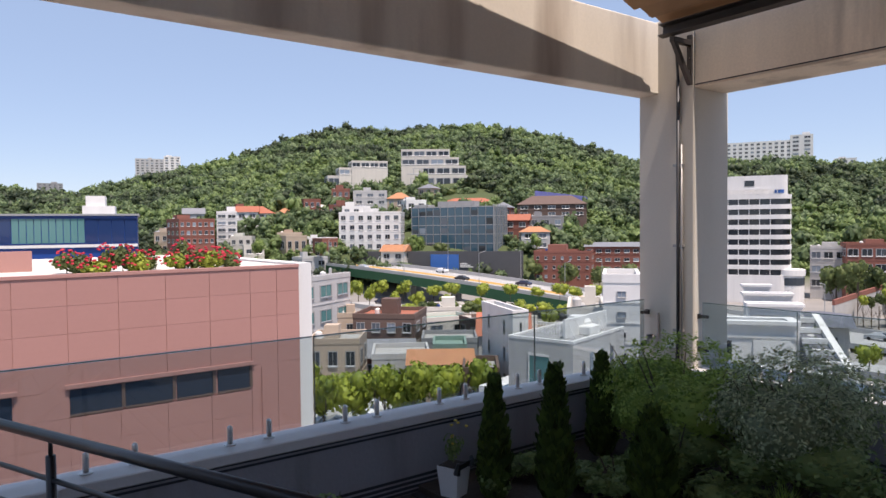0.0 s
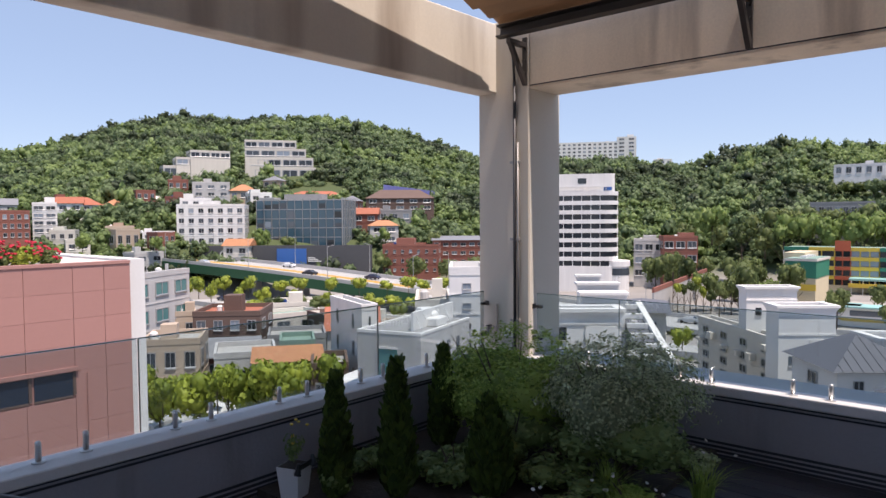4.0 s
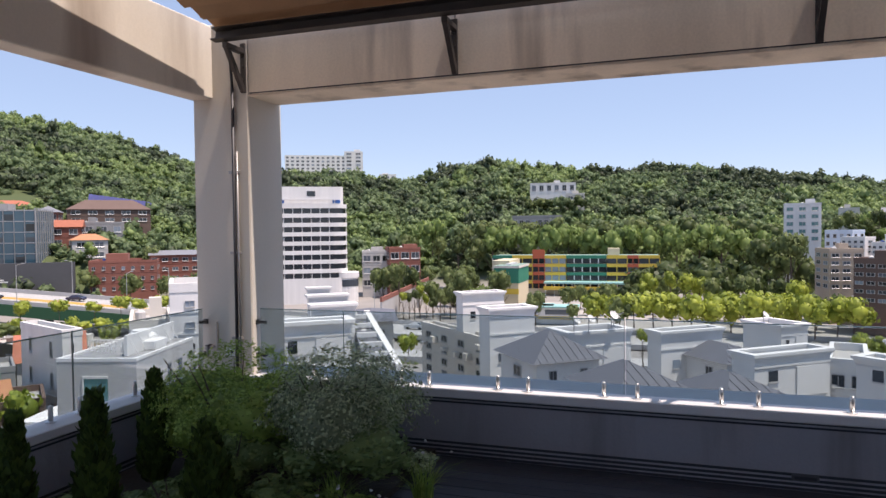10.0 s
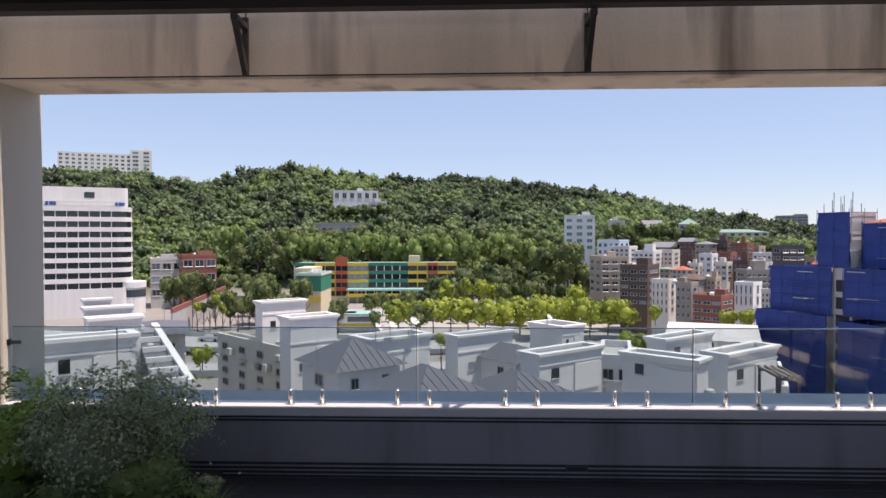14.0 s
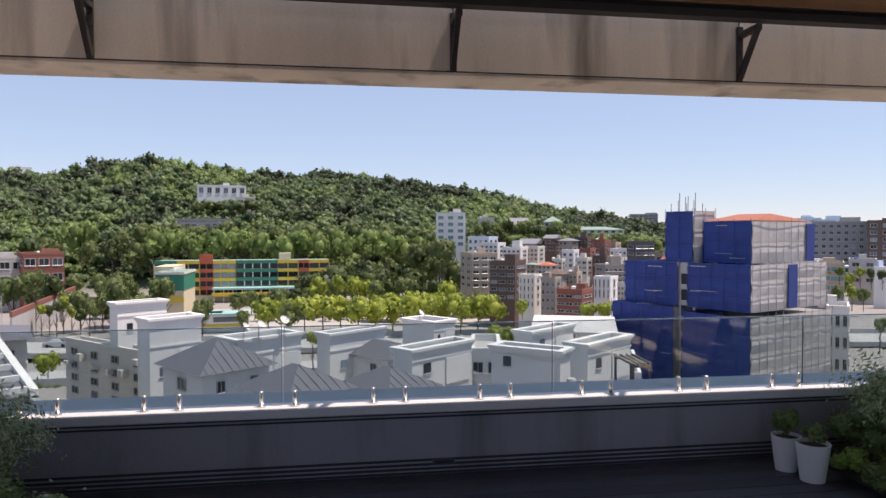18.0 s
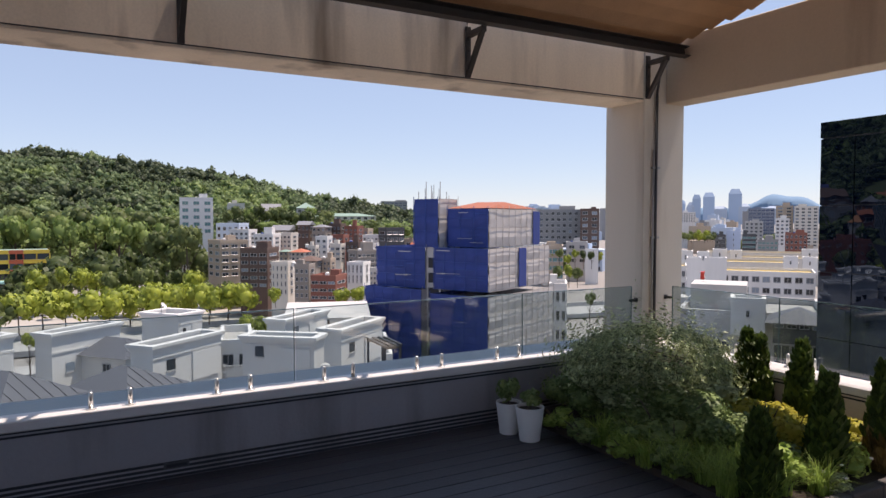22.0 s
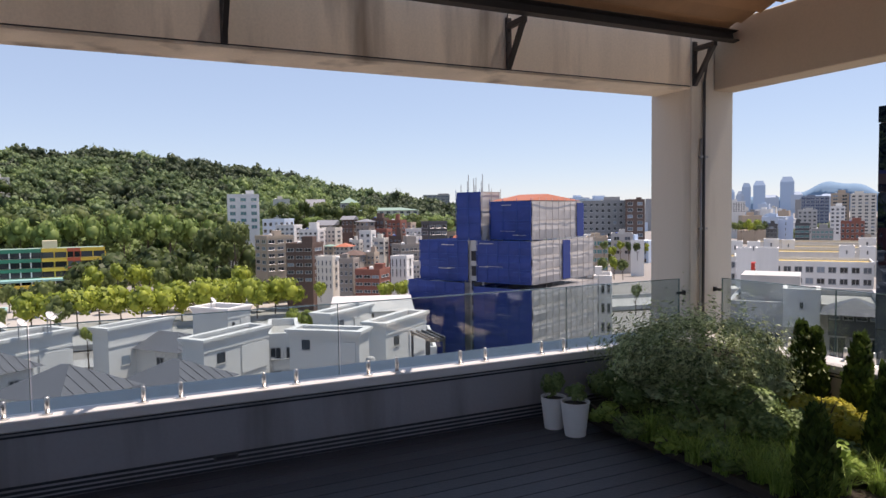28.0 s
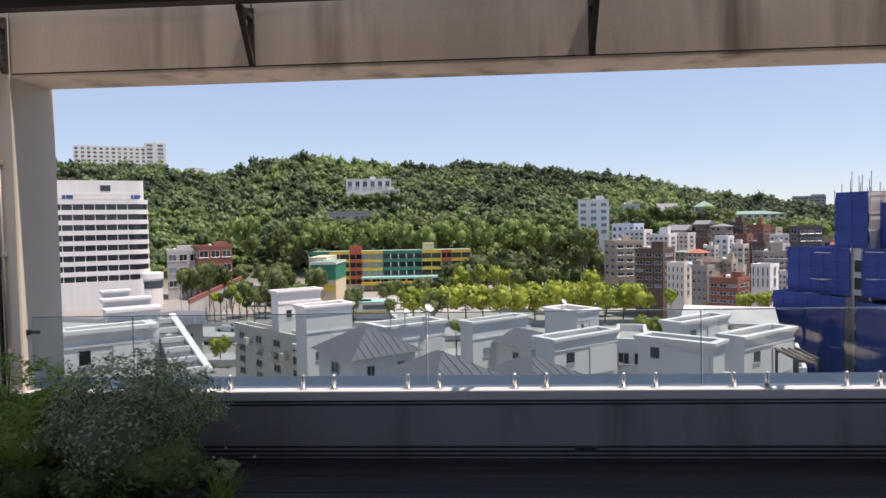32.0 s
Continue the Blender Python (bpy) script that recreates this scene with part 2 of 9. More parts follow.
def pane_unit(glass, parent, x0, x1, y0, y1, z0, z1, side=0):
    """A window: glass in a frame with a middle bar and a sill, on a mesh shared by all windows of one glass and one wall side."""
    key = (glass.name, side)
    if key not in UNIT:
        xs, zs = (0, 0.07, 0.475, 0.53, 0.93, 1), (-0.09, 0.0, 0.06, 0.93, 1)
        v = [(x, -0.75 if j < 2 else -0.30, z) for j, z in enumerate(zs) for x in xs]
        f, panes = [], []
        for j in range(4):
            for i in range(5):
                q = (6 * j + i, 6 * j + i + 1, 6 * j + i + 7, 6 * j + i + 6)
                if j == 2 and i in (1, 3):
                    o = len(v)
                    v += [(v[k][0], 0.0, v[k][2]) for k in q]
                    panes.append((o, o + 1, o + 2, o + 3))
                    f += [(q[k], q[(k + 1) % 4], o + (k + 1) % 4, o + k) for k in range(4)]
                else:
                    f.append(q)
        rim = [*range(6), 11, 17, 23, *range(29, 23, -1), 18, 12, 6]
        o = len(v)
        v += [(v[k][0], 1.0, v[k][2]) for k in rim]
        f += [(rim[(k + 1) % len(rim)], rim[k], o + k, o + (k + 1) % len(rim)) for k in range(len(rim))]
        s = Shape().add(v, panes)
        s.slot = 1
        s.f += f
        s.mi += [1] * len(f)
        if side:
            s.v = [(y if side < 0 else 1 - y, x, z) for x, y, z in s.v]
            if side < 0:
                s.f = [tuple(reversed(f)) for f in s.f]
        UNIT[key] = s.mesh("window_" + glass.name, glass, FRAME)
    ob = new("window", UNIT[key])
    ob.matrix_basis = Matrix.LocRotScale((x0, y0, z0), None, (x1 - x0, y1 - y0, z1 - z0))
    ob.parent = parent
    return tagged(ob)
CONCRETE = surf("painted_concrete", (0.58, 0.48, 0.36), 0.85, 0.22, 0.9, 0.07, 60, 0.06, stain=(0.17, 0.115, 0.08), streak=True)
# beam concrete again, lightened to stand in for sunshine on the left beam
SUNLITBEAM = surf("sunlit_beam_concrete", (0.80, 0.725, 0.61), 0.85, 0.2, 1.1, 0.06, 60, 0.05, stain=(0.40, 0.32, 0.25), streak=True)
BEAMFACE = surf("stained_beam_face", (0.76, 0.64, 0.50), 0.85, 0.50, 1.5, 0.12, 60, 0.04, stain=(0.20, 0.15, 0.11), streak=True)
# right parapet: warm bounce from the sunlit ground is mixed into the colour
PARAPETBOUNCE = surf("parapet_render_warm_bounce", (0.55, 0.46, 0.38), 0.85, 0.14, 1.3, 0.06, 45, 0.25, stain=(0.45, 0.37, 0.30), streak=True)
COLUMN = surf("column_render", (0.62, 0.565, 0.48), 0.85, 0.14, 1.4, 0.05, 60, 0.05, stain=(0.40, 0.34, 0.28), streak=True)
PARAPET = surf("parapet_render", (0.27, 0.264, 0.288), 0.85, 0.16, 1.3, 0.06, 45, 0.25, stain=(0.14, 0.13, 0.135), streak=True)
COPING = surf("coping_stone", (0.56, 0.545, 0.54), 0.45, 0.08, 3, 0.05, 60, 0.1)
GROOVE = surf("dark_joint", (0.03, 0.03, 0.035), 0.9, 0.2, 4, 0.1, 50, 0.1)
DECK = surf("dark_deck_board", (0.044, 0.045, 0.055), 0.52, 0.25, 3, 0.2, 60, 0.4, piece=0.22)
STEEL = surf("painted_steel", (0.055, 0.048, 0.045), 0.5, 0.2, 4, 0.1, 60, 0.1, metal=0.3)
STAINLESS = surf("stainless", (0.66, 0.65, 0.64), 0.34, 0.06, 8, 0.03, 90, 0.02, metal=1.0)
BLACKRAIL = surf("black_rail", (0.02, 0.02, 0.022), 0.35, 0.2, 4, 0.1, 60, 0.05)
WOOD = surf("pergola_wood", (0.36, 0.20, 0.10), 0.6, 0.22, 5, 0.14, 70, 0.25, piece=0.22, island=0.05)
POT = surf("white_pot", (0.74, 0.74, 0.73), 0.35, 0.06, 5, 0.03, 60, 0.05)
SOIL = surf("soil", (0.045, 0.034, 0.026), 0.95, 0.3, 6, 0.3, 40, 0.8)
PAVER = surf("beige_paver", (0.55, 0.48, 0.40), 0.8, 0.12, 4, 0.08, 60, 0.3, piece=0.1)
GRAVEL = surf("gravel_bed", (0.38, 0.33, 0.28), 0.9, 0.25, 8, 0.3, 70, 0.9)
KERB = surf("dark_edging", (0.06, 0.055, 0.055), 0.7, 0.2, 5, 0.1, 50, 0.3)
BARK = surf("bark", (0.10, 0.075, 0.055), 0.9, 0.25, 8, 0.2, 50, 0.6)
RAILGLASS = pane_glass("balustrade_glass", (0.80, 0.86, 0.87))
GLASSEDGE = surf("glass_edge", (0.10, 0.16, 0.15), 0.15, 0.05, 5, 0.02, 60, 0.0)
PIPE = surf("conduit", (0.33, 0.32, 0.31), 0.4, 0.1, 5, 0.05, 60, 0.05, metal=0.4)
LEAF_BOX = leafy("leaf_privet", (0.070, 0.115, 0.036), (0.27, 0.36, 0.13), trans=0.3, leaf=0.8)
LEAF_PALE = leafy("leaf_variegated", (0.035, 0.062, 0.018), (0.62, 0.70, 0.38), rough=0.4, trans=0.3, leaf=0.9)
LEAF_SILVER = leafy("leaf_silvery", (0.050, 0.082, 0.034), (0.60, 0.67, 0.40), rough=0.4, trans=0.3, leaf=0.9)
LEAF_FRESH = leafy("leaf_fresh", (0.13, 0.22, 0.04), (0.44, 0.58, 0.14), trans=0.4, leaf=0.8)
LEAF_THUJA = leafy("leaf_thuja", (0.022, 0.046, 0.013), (0.13, 0.19, 0.04), trans=0.3)
LEAF_YELLOW = leafy("leaf_yellow", (0.22, 0.24, 0.04), (0.60, 0.54, 0.09), trans=0.45)
LEAF_RUST = leafy("leaf_rust", (0.11, 0.07, 0.025), (0.30, 0.20, 0.07))
LEAF_TREE = leafy("leaf_tree", (0.066, 0.098, 0.034), (0.235, 0.285, 0.105), trans=0.45)
LEAF_WOODS = leafy("leaf_woods", (0.070, 0.110, 0.052), (0.250, 0.330, 0.158), trans=0.46, broad=0.11, leaf=0.30)
LEAF_YOUNG = leafy("leaf_young_woods", (0.105, 0.162, 0.058), (0.320, 0.415, 0.165), trans=0.48, broad=0.11, leaf=0.30)
LEAF_PLANE = leafy("leaf_plane_tree", (0.105, 0.165, 0.048), (0.33, 0.43, 0.14), trans=0.48)
LEAF_DARK = leafy("leaf_dark_crown", (0.028, 0.046, 0.014), (0.10, 0.135, 0.042), trans=0.30)
LEAF_LIME = leafy("leaf_lime", (0.11, 0.16, 0.025), (0.38, 0.43, 0.06))
LEAF_PINE = leafy("leaf_pine", (0.032, 0.050, 0.030), (0.112, 0.145, 0.074), trans=0.36, broad=0.11, leaf=0.30)
ROSE = leafy("rose_petal", (0.42, 0.012, 0.03), (0.75, 0.06, 0.10))

WHITE = surf("white_render", (0.72, 0.705, 0.685), 0.75, 0.15, 0.7, 0.05, 8, 0.15, piece=0.04, streak=True)
WARMWHITE = surf("warm_white_render", (0.62, 0.58, 0.52), 0.8, 0.13, 0.7, 0.05, 8, 0.15, piece=0.05, streak=True)
LIGHTGREY = surf("light_grey_render", (0.48, 0.47, 0.46), 0.8, 0.14, 0.7, 0.06, 8, 0.15, piece=0.06, streak=True)
BLUEGREY = surf("blue_grey_cladding", (0.16, 0.20, 0.27), 0.6, 0.10, 0.35, 0.05, 8, 0.1)
BLUEPANEL = surf("pale_blue_screen", (0.45, 0.53, 0.68), 0.6, 0.06, 0.35, 0.04, 8, 0.1)
MIDGREY = surf("grey_render", (0.27, 0.27, 0.275), 0.8, 0.10, 0.35, 0.05, 8, 0.1, piece=0.05)
DARKGREY = surf("dark_cladding", (0.075, 0.075, 0.08), 0.6, 0.15, 0.4, 0.06, 8, 0.1, piece=0.05)
CREAM = surf("cream_render", (0.60, 0.52, 0.36), 0.8, 0.07, 0.35, 0.04, 8, 0.1)
TAN = surf("tan_render", (0.44, 0.35, 0.27), 0.8, 0.1, 0.35, 0.05, 8, 0.15, piece=0.06)
BRICK = surf("red_brick", (0.25, 0.095, 0.070), 0.85, 0.14, 0.4, 0.12, 6, 0.3, piece=0.06)
BROWNBRICK = surf("brown_brick", (0.13, 0.085, 0.070), 0.85, 0.14, 0.4, 0.12, 6, 0.3, piece=0.06)
PALEBLUE = surf("pale_blue_render", (0.50, 0.60, 0.72), 0.8, 0.1, 0.4, 0.05, 8, 0.1)
BROWNGREY = surf("grey_brown_render", (0.30, 0.265, 0.235), 0.85, 0.16, 0.4, 0.06, 8, 0.15, piece=0.08)
SITEBLUE = surf("violet_blue_sheet", (0.16, 0.17, 0.42), 0.6, 0.12, 0.4, 0.05, 8, 0.05, piece=0.08)
PINKSTONE = surf("pink_panel", (0.42, 0.215, 0.185), 0.6, 0.07, 0.5, 0.04, 10, 0.08, piece=0.03)
REDTILE = surf("red_roof_tile", (0.36, 0.12, 0.07), 0.8, 0.15, 0.8, 0.12, 10, 0.4, piece=0.08)
ORANGETILE = surf("orange_roof", (0.44, 0.20, 0.10), 0.8, 0.15, 0.8, 0.12, 10, 0.4, piece=0.08)
SLATE = surf("standing_seam_metal", (0.125, 0.130, 0.150), 0.6, 0.1, 0.6, 0.06, 8, 0.15, spec=0.2)
GREYROOF = surf("grey_metal_roof", (0.20, 0.205, 0.22), 0.55, 0.1, 0.6, 0.06, 8, 0.15)
GREENROOF = surf("green_roof_coat", (0.20, 0.30, 0.25), 0.7, 0.14, 0.5, 0.06, 8, 0.1)
FLATROOF = surf("flat_roof", (0.38, 0.37, 0.35), 0.9, 0.16, 0.4, 0.08, 8, 0.2, piece=0.08)
SCHOOLYELLOW = surf("school_yellow", (0.62, 0.44, 0.06), 0.6, 0.06, 0.4, 0.03, 8, 0.05)
SCHOOLGREEN = surf("school_green", (0.02, 0.19, 0.12), 0.6, 0.06, 0.4, 0.03, 8, 0.05)
SCHOOLRED = surf("school_red", (0.46, 0.10, 0.045), 0.6, 0.06, 0.4, 0.03, 8, 0.05)
SCHOOLAQUA = surf("school_aqua", (0.25, 0.47, 0.45), 0.6, 0.06, 0.4, 0.03, 8, 0.05)
BLUECLAD = surf("blue_cladding", (0.012, 0.060, 0.26), 0.35, 0.08, 0.4, 0.04, 8, 0.05)
BLUENET = surf("blue_mesh_sheet", (0.020, 0.046, 0.215), 0.75, 0.36, 0.35, 0.10, 3, 0.3, streak=False)
GREYNET = surf("grey_mesh_sheet", (0.44, 0.42, 0.41), 0.85, 0.20, 0.5, 0.14, 4, 0.3)
SCAFFOLD = surf("scaffold_tube", (0.33, 0.31, 0.30), 0.6, 0.2, 2, 0.1, 20, 0.0, metal=0.3)
BLUEGLASS = dark_glass("blue_tinted_glass", (0.020, 0.045, 0.13), 0.05)
TEALGLASS = dark_glass("teal_tinted_glass", (0.10, 0.24, 0.24), 0.08)
WINDOW = dark_glass("window_glass", (0.035, 0.042, 0.050), 0.06, blinds=True)
CURTAINWALL = dark_glass("curtain_wall_glass", (0.045, 0.10, 0.14), 0.05, 0.15, 1.6)
BLACKGLASS = dark_glass("black_mirror_glass", (0.001, 0.003, 0.009), 0.005, 0.09, 1.72, 0.5, coat=(0.62, 0.78, 1.0))
TINTGLASS = dark_glass("dark_tinted_glass", (0.016, 0.028, 0.050), 0.05)
FRAME = surf("aluminium_frame", (0.42, 0.42, 0.42), 0.45, 0.06, 2, 0.03, 20, 0.0, metal=0.5)
DARKFRAME = surf("dark_frame", (0.05, 0.05, 0.055), 0.5, 0.06, 2, 0.03, 20, 0.0)
ASPHALT = surf("asphalt", (0.085, 0.085, 0.088), 0.9, 0.2, 0.2, 0.15, 6, 0.3)
ROADPALE = surf("pale_road", (0.38, 0.375, 0.365), 0.9, 0.14, 0.2, 0.1, 6, 0.2)
PAVING = surf("city_paving", (0.36, 0.34, 0.31), 0.9, 0.16, 0.2, 0.1, 6, 0.2)
PAINTLINE = surf("road_paint", (0.72, 0.71, 0.68), 0.7, 0.1, 2, 0.05, 8, 0.0)
YELLOWLANE = surf("bus_lane_ochre", (0.48, 0.27, 0.06), 0.85, 0.12, 0.3, 0.06, 6, 0.1)
GREENWALL = surf("green_sound_wall", (0.012, 0.075, 0.030), 0.6, 0.14, 0.3, 0.05, 6, 0.1)
ROADCONC = surf("bridge_concrete", (0.42, 0.41, 0.40), 0.85, 0.14, 0.3, 0.06, 8, 0.2)
CARS = [surf("car_" + n, c, 0.25, 0.04, 2, 0.0, 20, 0.0) for n, c in (("white", (0.75, 0.75, 0.75)), ("silver", (0.45, 0.46, 0.47)), ("dark", (0.03, 0.03, 0.035)), ("navy", (0.03, 0.035, 0.07)))]
BUSRED = surf("bus_red", (0.52, 0.045, 0.03), 0.35, 0.05, 1, 0.02, 20, 0.0)
BUSBLUE = surf("bus_blue", (0.03, 0.10, 0.32), 0.35, 0.05, 1, 0.02, 20, 0.0)
TYRE = surf("tyre", (0.02, 0.02, 0.02), 0.8, 0.1, 4, 0.05, 20, 0.0)
SIGNBLUE = surf("sign_blue", (0.04, 0.14, 0.42), 0.4, 0.1, 0.5, 0.03, 10, 0.0)
SIGNORANGE = surf("sign_orange", (0.70, 0.14, 0.02), 0.5, 0.05, 1, 0.02, 10, 0.0)
SEDUM = surf("dry_roof_planting", (0.42, 0.31, 0.10), 0.95, 0.25, 0.5, 0.2, 5, 0.5)
# distance haze is put into these base colours as a blue tint
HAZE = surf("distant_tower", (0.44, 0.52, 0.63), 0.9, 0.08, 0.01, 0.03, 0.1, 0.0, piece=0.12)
HAZEDARK = surf("hazed_blue_tower", (0.36, 0.47, 0.62), 0.9, 0.08, 0.01, 0.03, 0.1, 0.0, piece=0.12)
HAZEHILL = surf("hazed_distant_hill", (0.15, 0.25, 0.36), 0.95, 0.08, 0.002, 0.03, 0.02, 0.0)
# ---- terrace: concrete frame ----
setting("column_1", Shape().box(4.15, 4.62, 3.37, 3.885, -0.4, 3.25, 0.010), COLUMN, "cream rendered concrete column at the terrace corner", "column")
setting("column_2", Shape().box(4.15, 4.64, -4.985, -4.467, -0.4, 3.25, 0.010), COLUMN, "cream rendered concrete column beside the planting bed", "column")
front = Shape().box(4.152, 4.57, -4.466, 3.369, 2.665, 3.25, 0.006)
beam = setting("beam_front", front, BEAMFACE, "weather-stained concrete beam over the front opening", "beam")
part("drip_joint", Shape().box(4.148, 4.16, -4.46, 3.36, 2.684, 2.692), GROOVE, beam, "dark drip joint at the foot of the beam face")
for y in (1.68, -0.57, -2.62):
    part("panel_joint", Shape().box(4.149, 4.16, y - 0.004, y + 0.004, 2.70, 3.24), GROOVE, beam)
left = Shape().box(-4.0, 4.149, 3.69, 3.885, 2.665, 3.235, 0.008)
setting("beam_left", left, SUNLITBEAM, "stained concrete beam, its colour lightened for the sun on it", "beam")
right = Shape().box(-4.0, 4.149, -4.985, -4.74, 2.665, 3.235, 0.008)
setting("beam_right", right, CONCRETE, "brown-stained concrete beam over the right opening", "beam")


def parapet(name, x0, x1, y0, y1, side, label, mat=PARAPET):
    """A parapet wall with four shadow grooves near its foot and two under the coping; side is the face turned to the terrace."""
    s = Shape().box(x0, x1, y0, y1, -0.6, 0.43)
    w = tagged(part(name, s, mat, None, label), category="parapet wall", kind="structure")
    for z in (0.027, 0.054, 0.082, 0.112, 0.40, 0.425):
        t = 0.008 if z < 0.2 else 0.006
        e = 0.004
        if side == "x-":
            g = Shape().box(x0 - e, x0 + 0.02, y0, y1, z - t, z + t)
        elif side == "y-":
            g = Shape().box(x0, x1, y0 - e, y0 + 0.02, z - t, z + t)
        else:
            g = Shape().box(x0, x1, y1 - 0.02, y1 + e, z - t, z + t)
        part("shadow_joint", g, GROOVE, w)
    return w


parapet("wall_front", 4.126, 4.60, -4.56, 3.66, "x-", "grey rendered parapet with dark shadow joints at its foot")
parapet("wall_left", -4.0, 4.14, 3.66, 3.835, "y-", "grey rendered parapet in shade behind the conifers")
parapet("wall_right", -4.0, 4.14, -4.80, -4.56, "y+", "rendered parapet coloured for warm bounce light, with dark joints beside the paved strip", PARAPETBOUNCE)
vent = thing("wall_vent", pose(4.126, -0.50, 0.097), "small dark slotted drain vent in the parapet", "vent")
part("vent_frame", Shape().box(-0.012, 0.0, -0.075, 0.075, -0.02, 0.02, 0.003), DARKFRAME, vent)
part("vent_slot", Shape().box(-0.016, -0.010, -0.06, 0.06, -0.009, 0.009), GROOVE, vent)
setting("coping_front", Shape().box(4.10, 4.60, -4.465, 3.368, 0.432, 0.492, 0.006).box(4.10, 4.148, 3.37, 3.634, 0.432, 0.491).box(4.10, 4.148, -4.53, -4.467, 0.432, 0.491), COPING, "pale stone coping in a strip of sun", "coping")
setting("coping_left", Shape().box(-4.0, 4.148, 3.636, 3.85, 0.432, 0.490, 0.006), COPING, "grey stone coping in shade", "coping")
setting("coping_right", Shape().box(-4.0, 4.148, -4.80, -4.532, 0.432, 0.490, 0.006), COPING, "pale stone coping of the right parapet", "coping")


# ---- terrace: glass balustrade ----
def bolt():
    s = thing("glass_clamp", pose(0, 0, -9), "round stainless spigot clamping the balustrade glass", "glass clamp", "balustrade clamps")
    part("base_disc", Shape().lathe([(0.030, 0), (0.030, 0.006), (0.022, 0.010)], 16), STAINLESS, s, smooth=False)
    part("pin", Shape().lathe([(0.014, 0.008), (0.014, 0.092), (0.010, 0.100), (0.004, 0.103)], 14), STAINLESS, s, smooth=True)
    return s


clamp = bolt()
for i in range(9):
    for dy in (0.0, -0.213):
        copy_thing(clamp, pose(4.185, 2.85 - 0.722 * i + dy, 0.492))
for i in range(9):
    for dx in (0.0, 0.212):
        if -1.5 < -1.364 + 0.672 * i + dx < 3.9:
            copy_thing(clamp, pose(-1.364 + 0.672 * i + dx, 3.768, 0.490))
for i in range(6):
    for dx in (0.0, 0.207):
        copy_thing(clamp, pose(0.013 + 0.667 * i + dx, -4.72, 0.490))
clamp.matrix_basis = pose(4.02, 3.768, 0.490)


def glass_run(name, a, b, seams, label):
    """Panes from a to b, split at the seams (fractions of metres along the run), each with its polished edge."""
    a, b = Vector(a), Vector(b)
    d = (b - a)
    length = d.length
    d.normalize()
    w = thing(name, Matrix.Translation(a) @ Matrix(((d.x, -d.y, 0, 0), (d.y, d.x, 0, 0), (0, 0, 1, 0), (0, 0, 0, 1))), label, "glass balustrade")
    cuts = [0, *seams, length]
    for u, v in zip(cuts, cuts[1:]):
        p = part("pane", Shape().box(u + 0.006, v - 0.006, -0.006, 0.006, 0.02, 0.511), RAILGLASS, w)
        p.visible_shadow = False
        part("top_edge", Shape().box(u + 0.006, v - 0.006, -0.006, 0.006, 0.513, 0.519), GLASSEDGE, p)
        part("side_edge", Shape().box(v - 0.0055, v - 0.002, -0.006, 0.006, 0.02, 0.518), GLASSEDGE, p)
    return w


glass_run("glass_balustrade", (4.205, 3.335, 0.492), (4.205, -4.40, 0.492), (0.735, 2.785, 4.615, 6.525), "clear glass balustrade pane on steel spigots over the front coping")
glass_run("glass_balustrade", (4.09, 3.79, 0.490), (-3.9, 3.79, 0.490), (1.24, 2.95, 4.7, 6.4), "clear glass balustrade over the shaded parapet")
glass_run("glass_balustrade", (-3.9, -4.76, 0.490), (4.06, -4.76, 0.490), (1.9, 3.6, 5.36, 6.9), "clear glass balustrade over the sunlit parapet")
for x, y, z, turn in ((4.15, 3.80, 0.90, 180), (4.15, 3.80, 0.64, 180), (4.215, 3.37, 0.90, -90), (4.215, 3.37, 0.64, -90), (4.215, -4.467, 0.88, 90), (4.15, -4.77, 0.90, 180)):
    h = thing("glass_bracket", pose(x, y, z, 0, 0, turn), "small black bracket holding the glass to the column", "bracket", "glass brackets")
    part("clip", Shape().box(0, 0.085, -0.012, 0.012, -0.012, 0.012, 0.003), BLACKRAIL, h)
    part("wall_plate", Shape().box(0, 0.008, -0.02, 0.02, -0.02, 0.02), BLACKRAIL, h)

# ---- terrace: sloping timber roof on steel brackets ----
ROOF = pose(3.935, 0, 3.135, 0, 9.0, 0)
roof = thing("slatted_roof", ROOF, "sloping roof of overlapping brown timber slats on dark steel", "pergola roof")
part("front_channel", Shape().box(0.012, 0.020, -4.745, 3.500, -0.100, -0.005).box(-0.045, 0.011, -4.745, 3.500, -0.014, -0.006).box(-0.045, 0.011, -4.745, 3.500, -0.100, -0.092), STEEL, roof, "dark steel channel")
for y in (-4.66, -2.62, -0.57, 1.68, 3.46):
    part("rafter", Shape().box(-5.6, -0.03, y - 0.03, y + 0.03, 0.105, 0.175), STEEL, roof)
rngs = random.Random(14)
for i in range(29):
    x = -0.03 - 0.195 * i
    y0, y1 = -4.69 + rngs.uniform(-0.012, 0.012), 3.520 + rngs.uniform(-0.012, 0.012)
    blade = Shape().box(-0.112, 0.112, y0, y1, -0.013, 0.013, 0.003).box(-0.112, -0.094, y0, y1, -0.045, -0.0135)
    part("slat", blade, WOOD, roof, at=pose(x, 0, 0.052, rngs.uniform(-0.05, 0.05), 11 + rngs.uniform(-0.8, 0.8), 0))


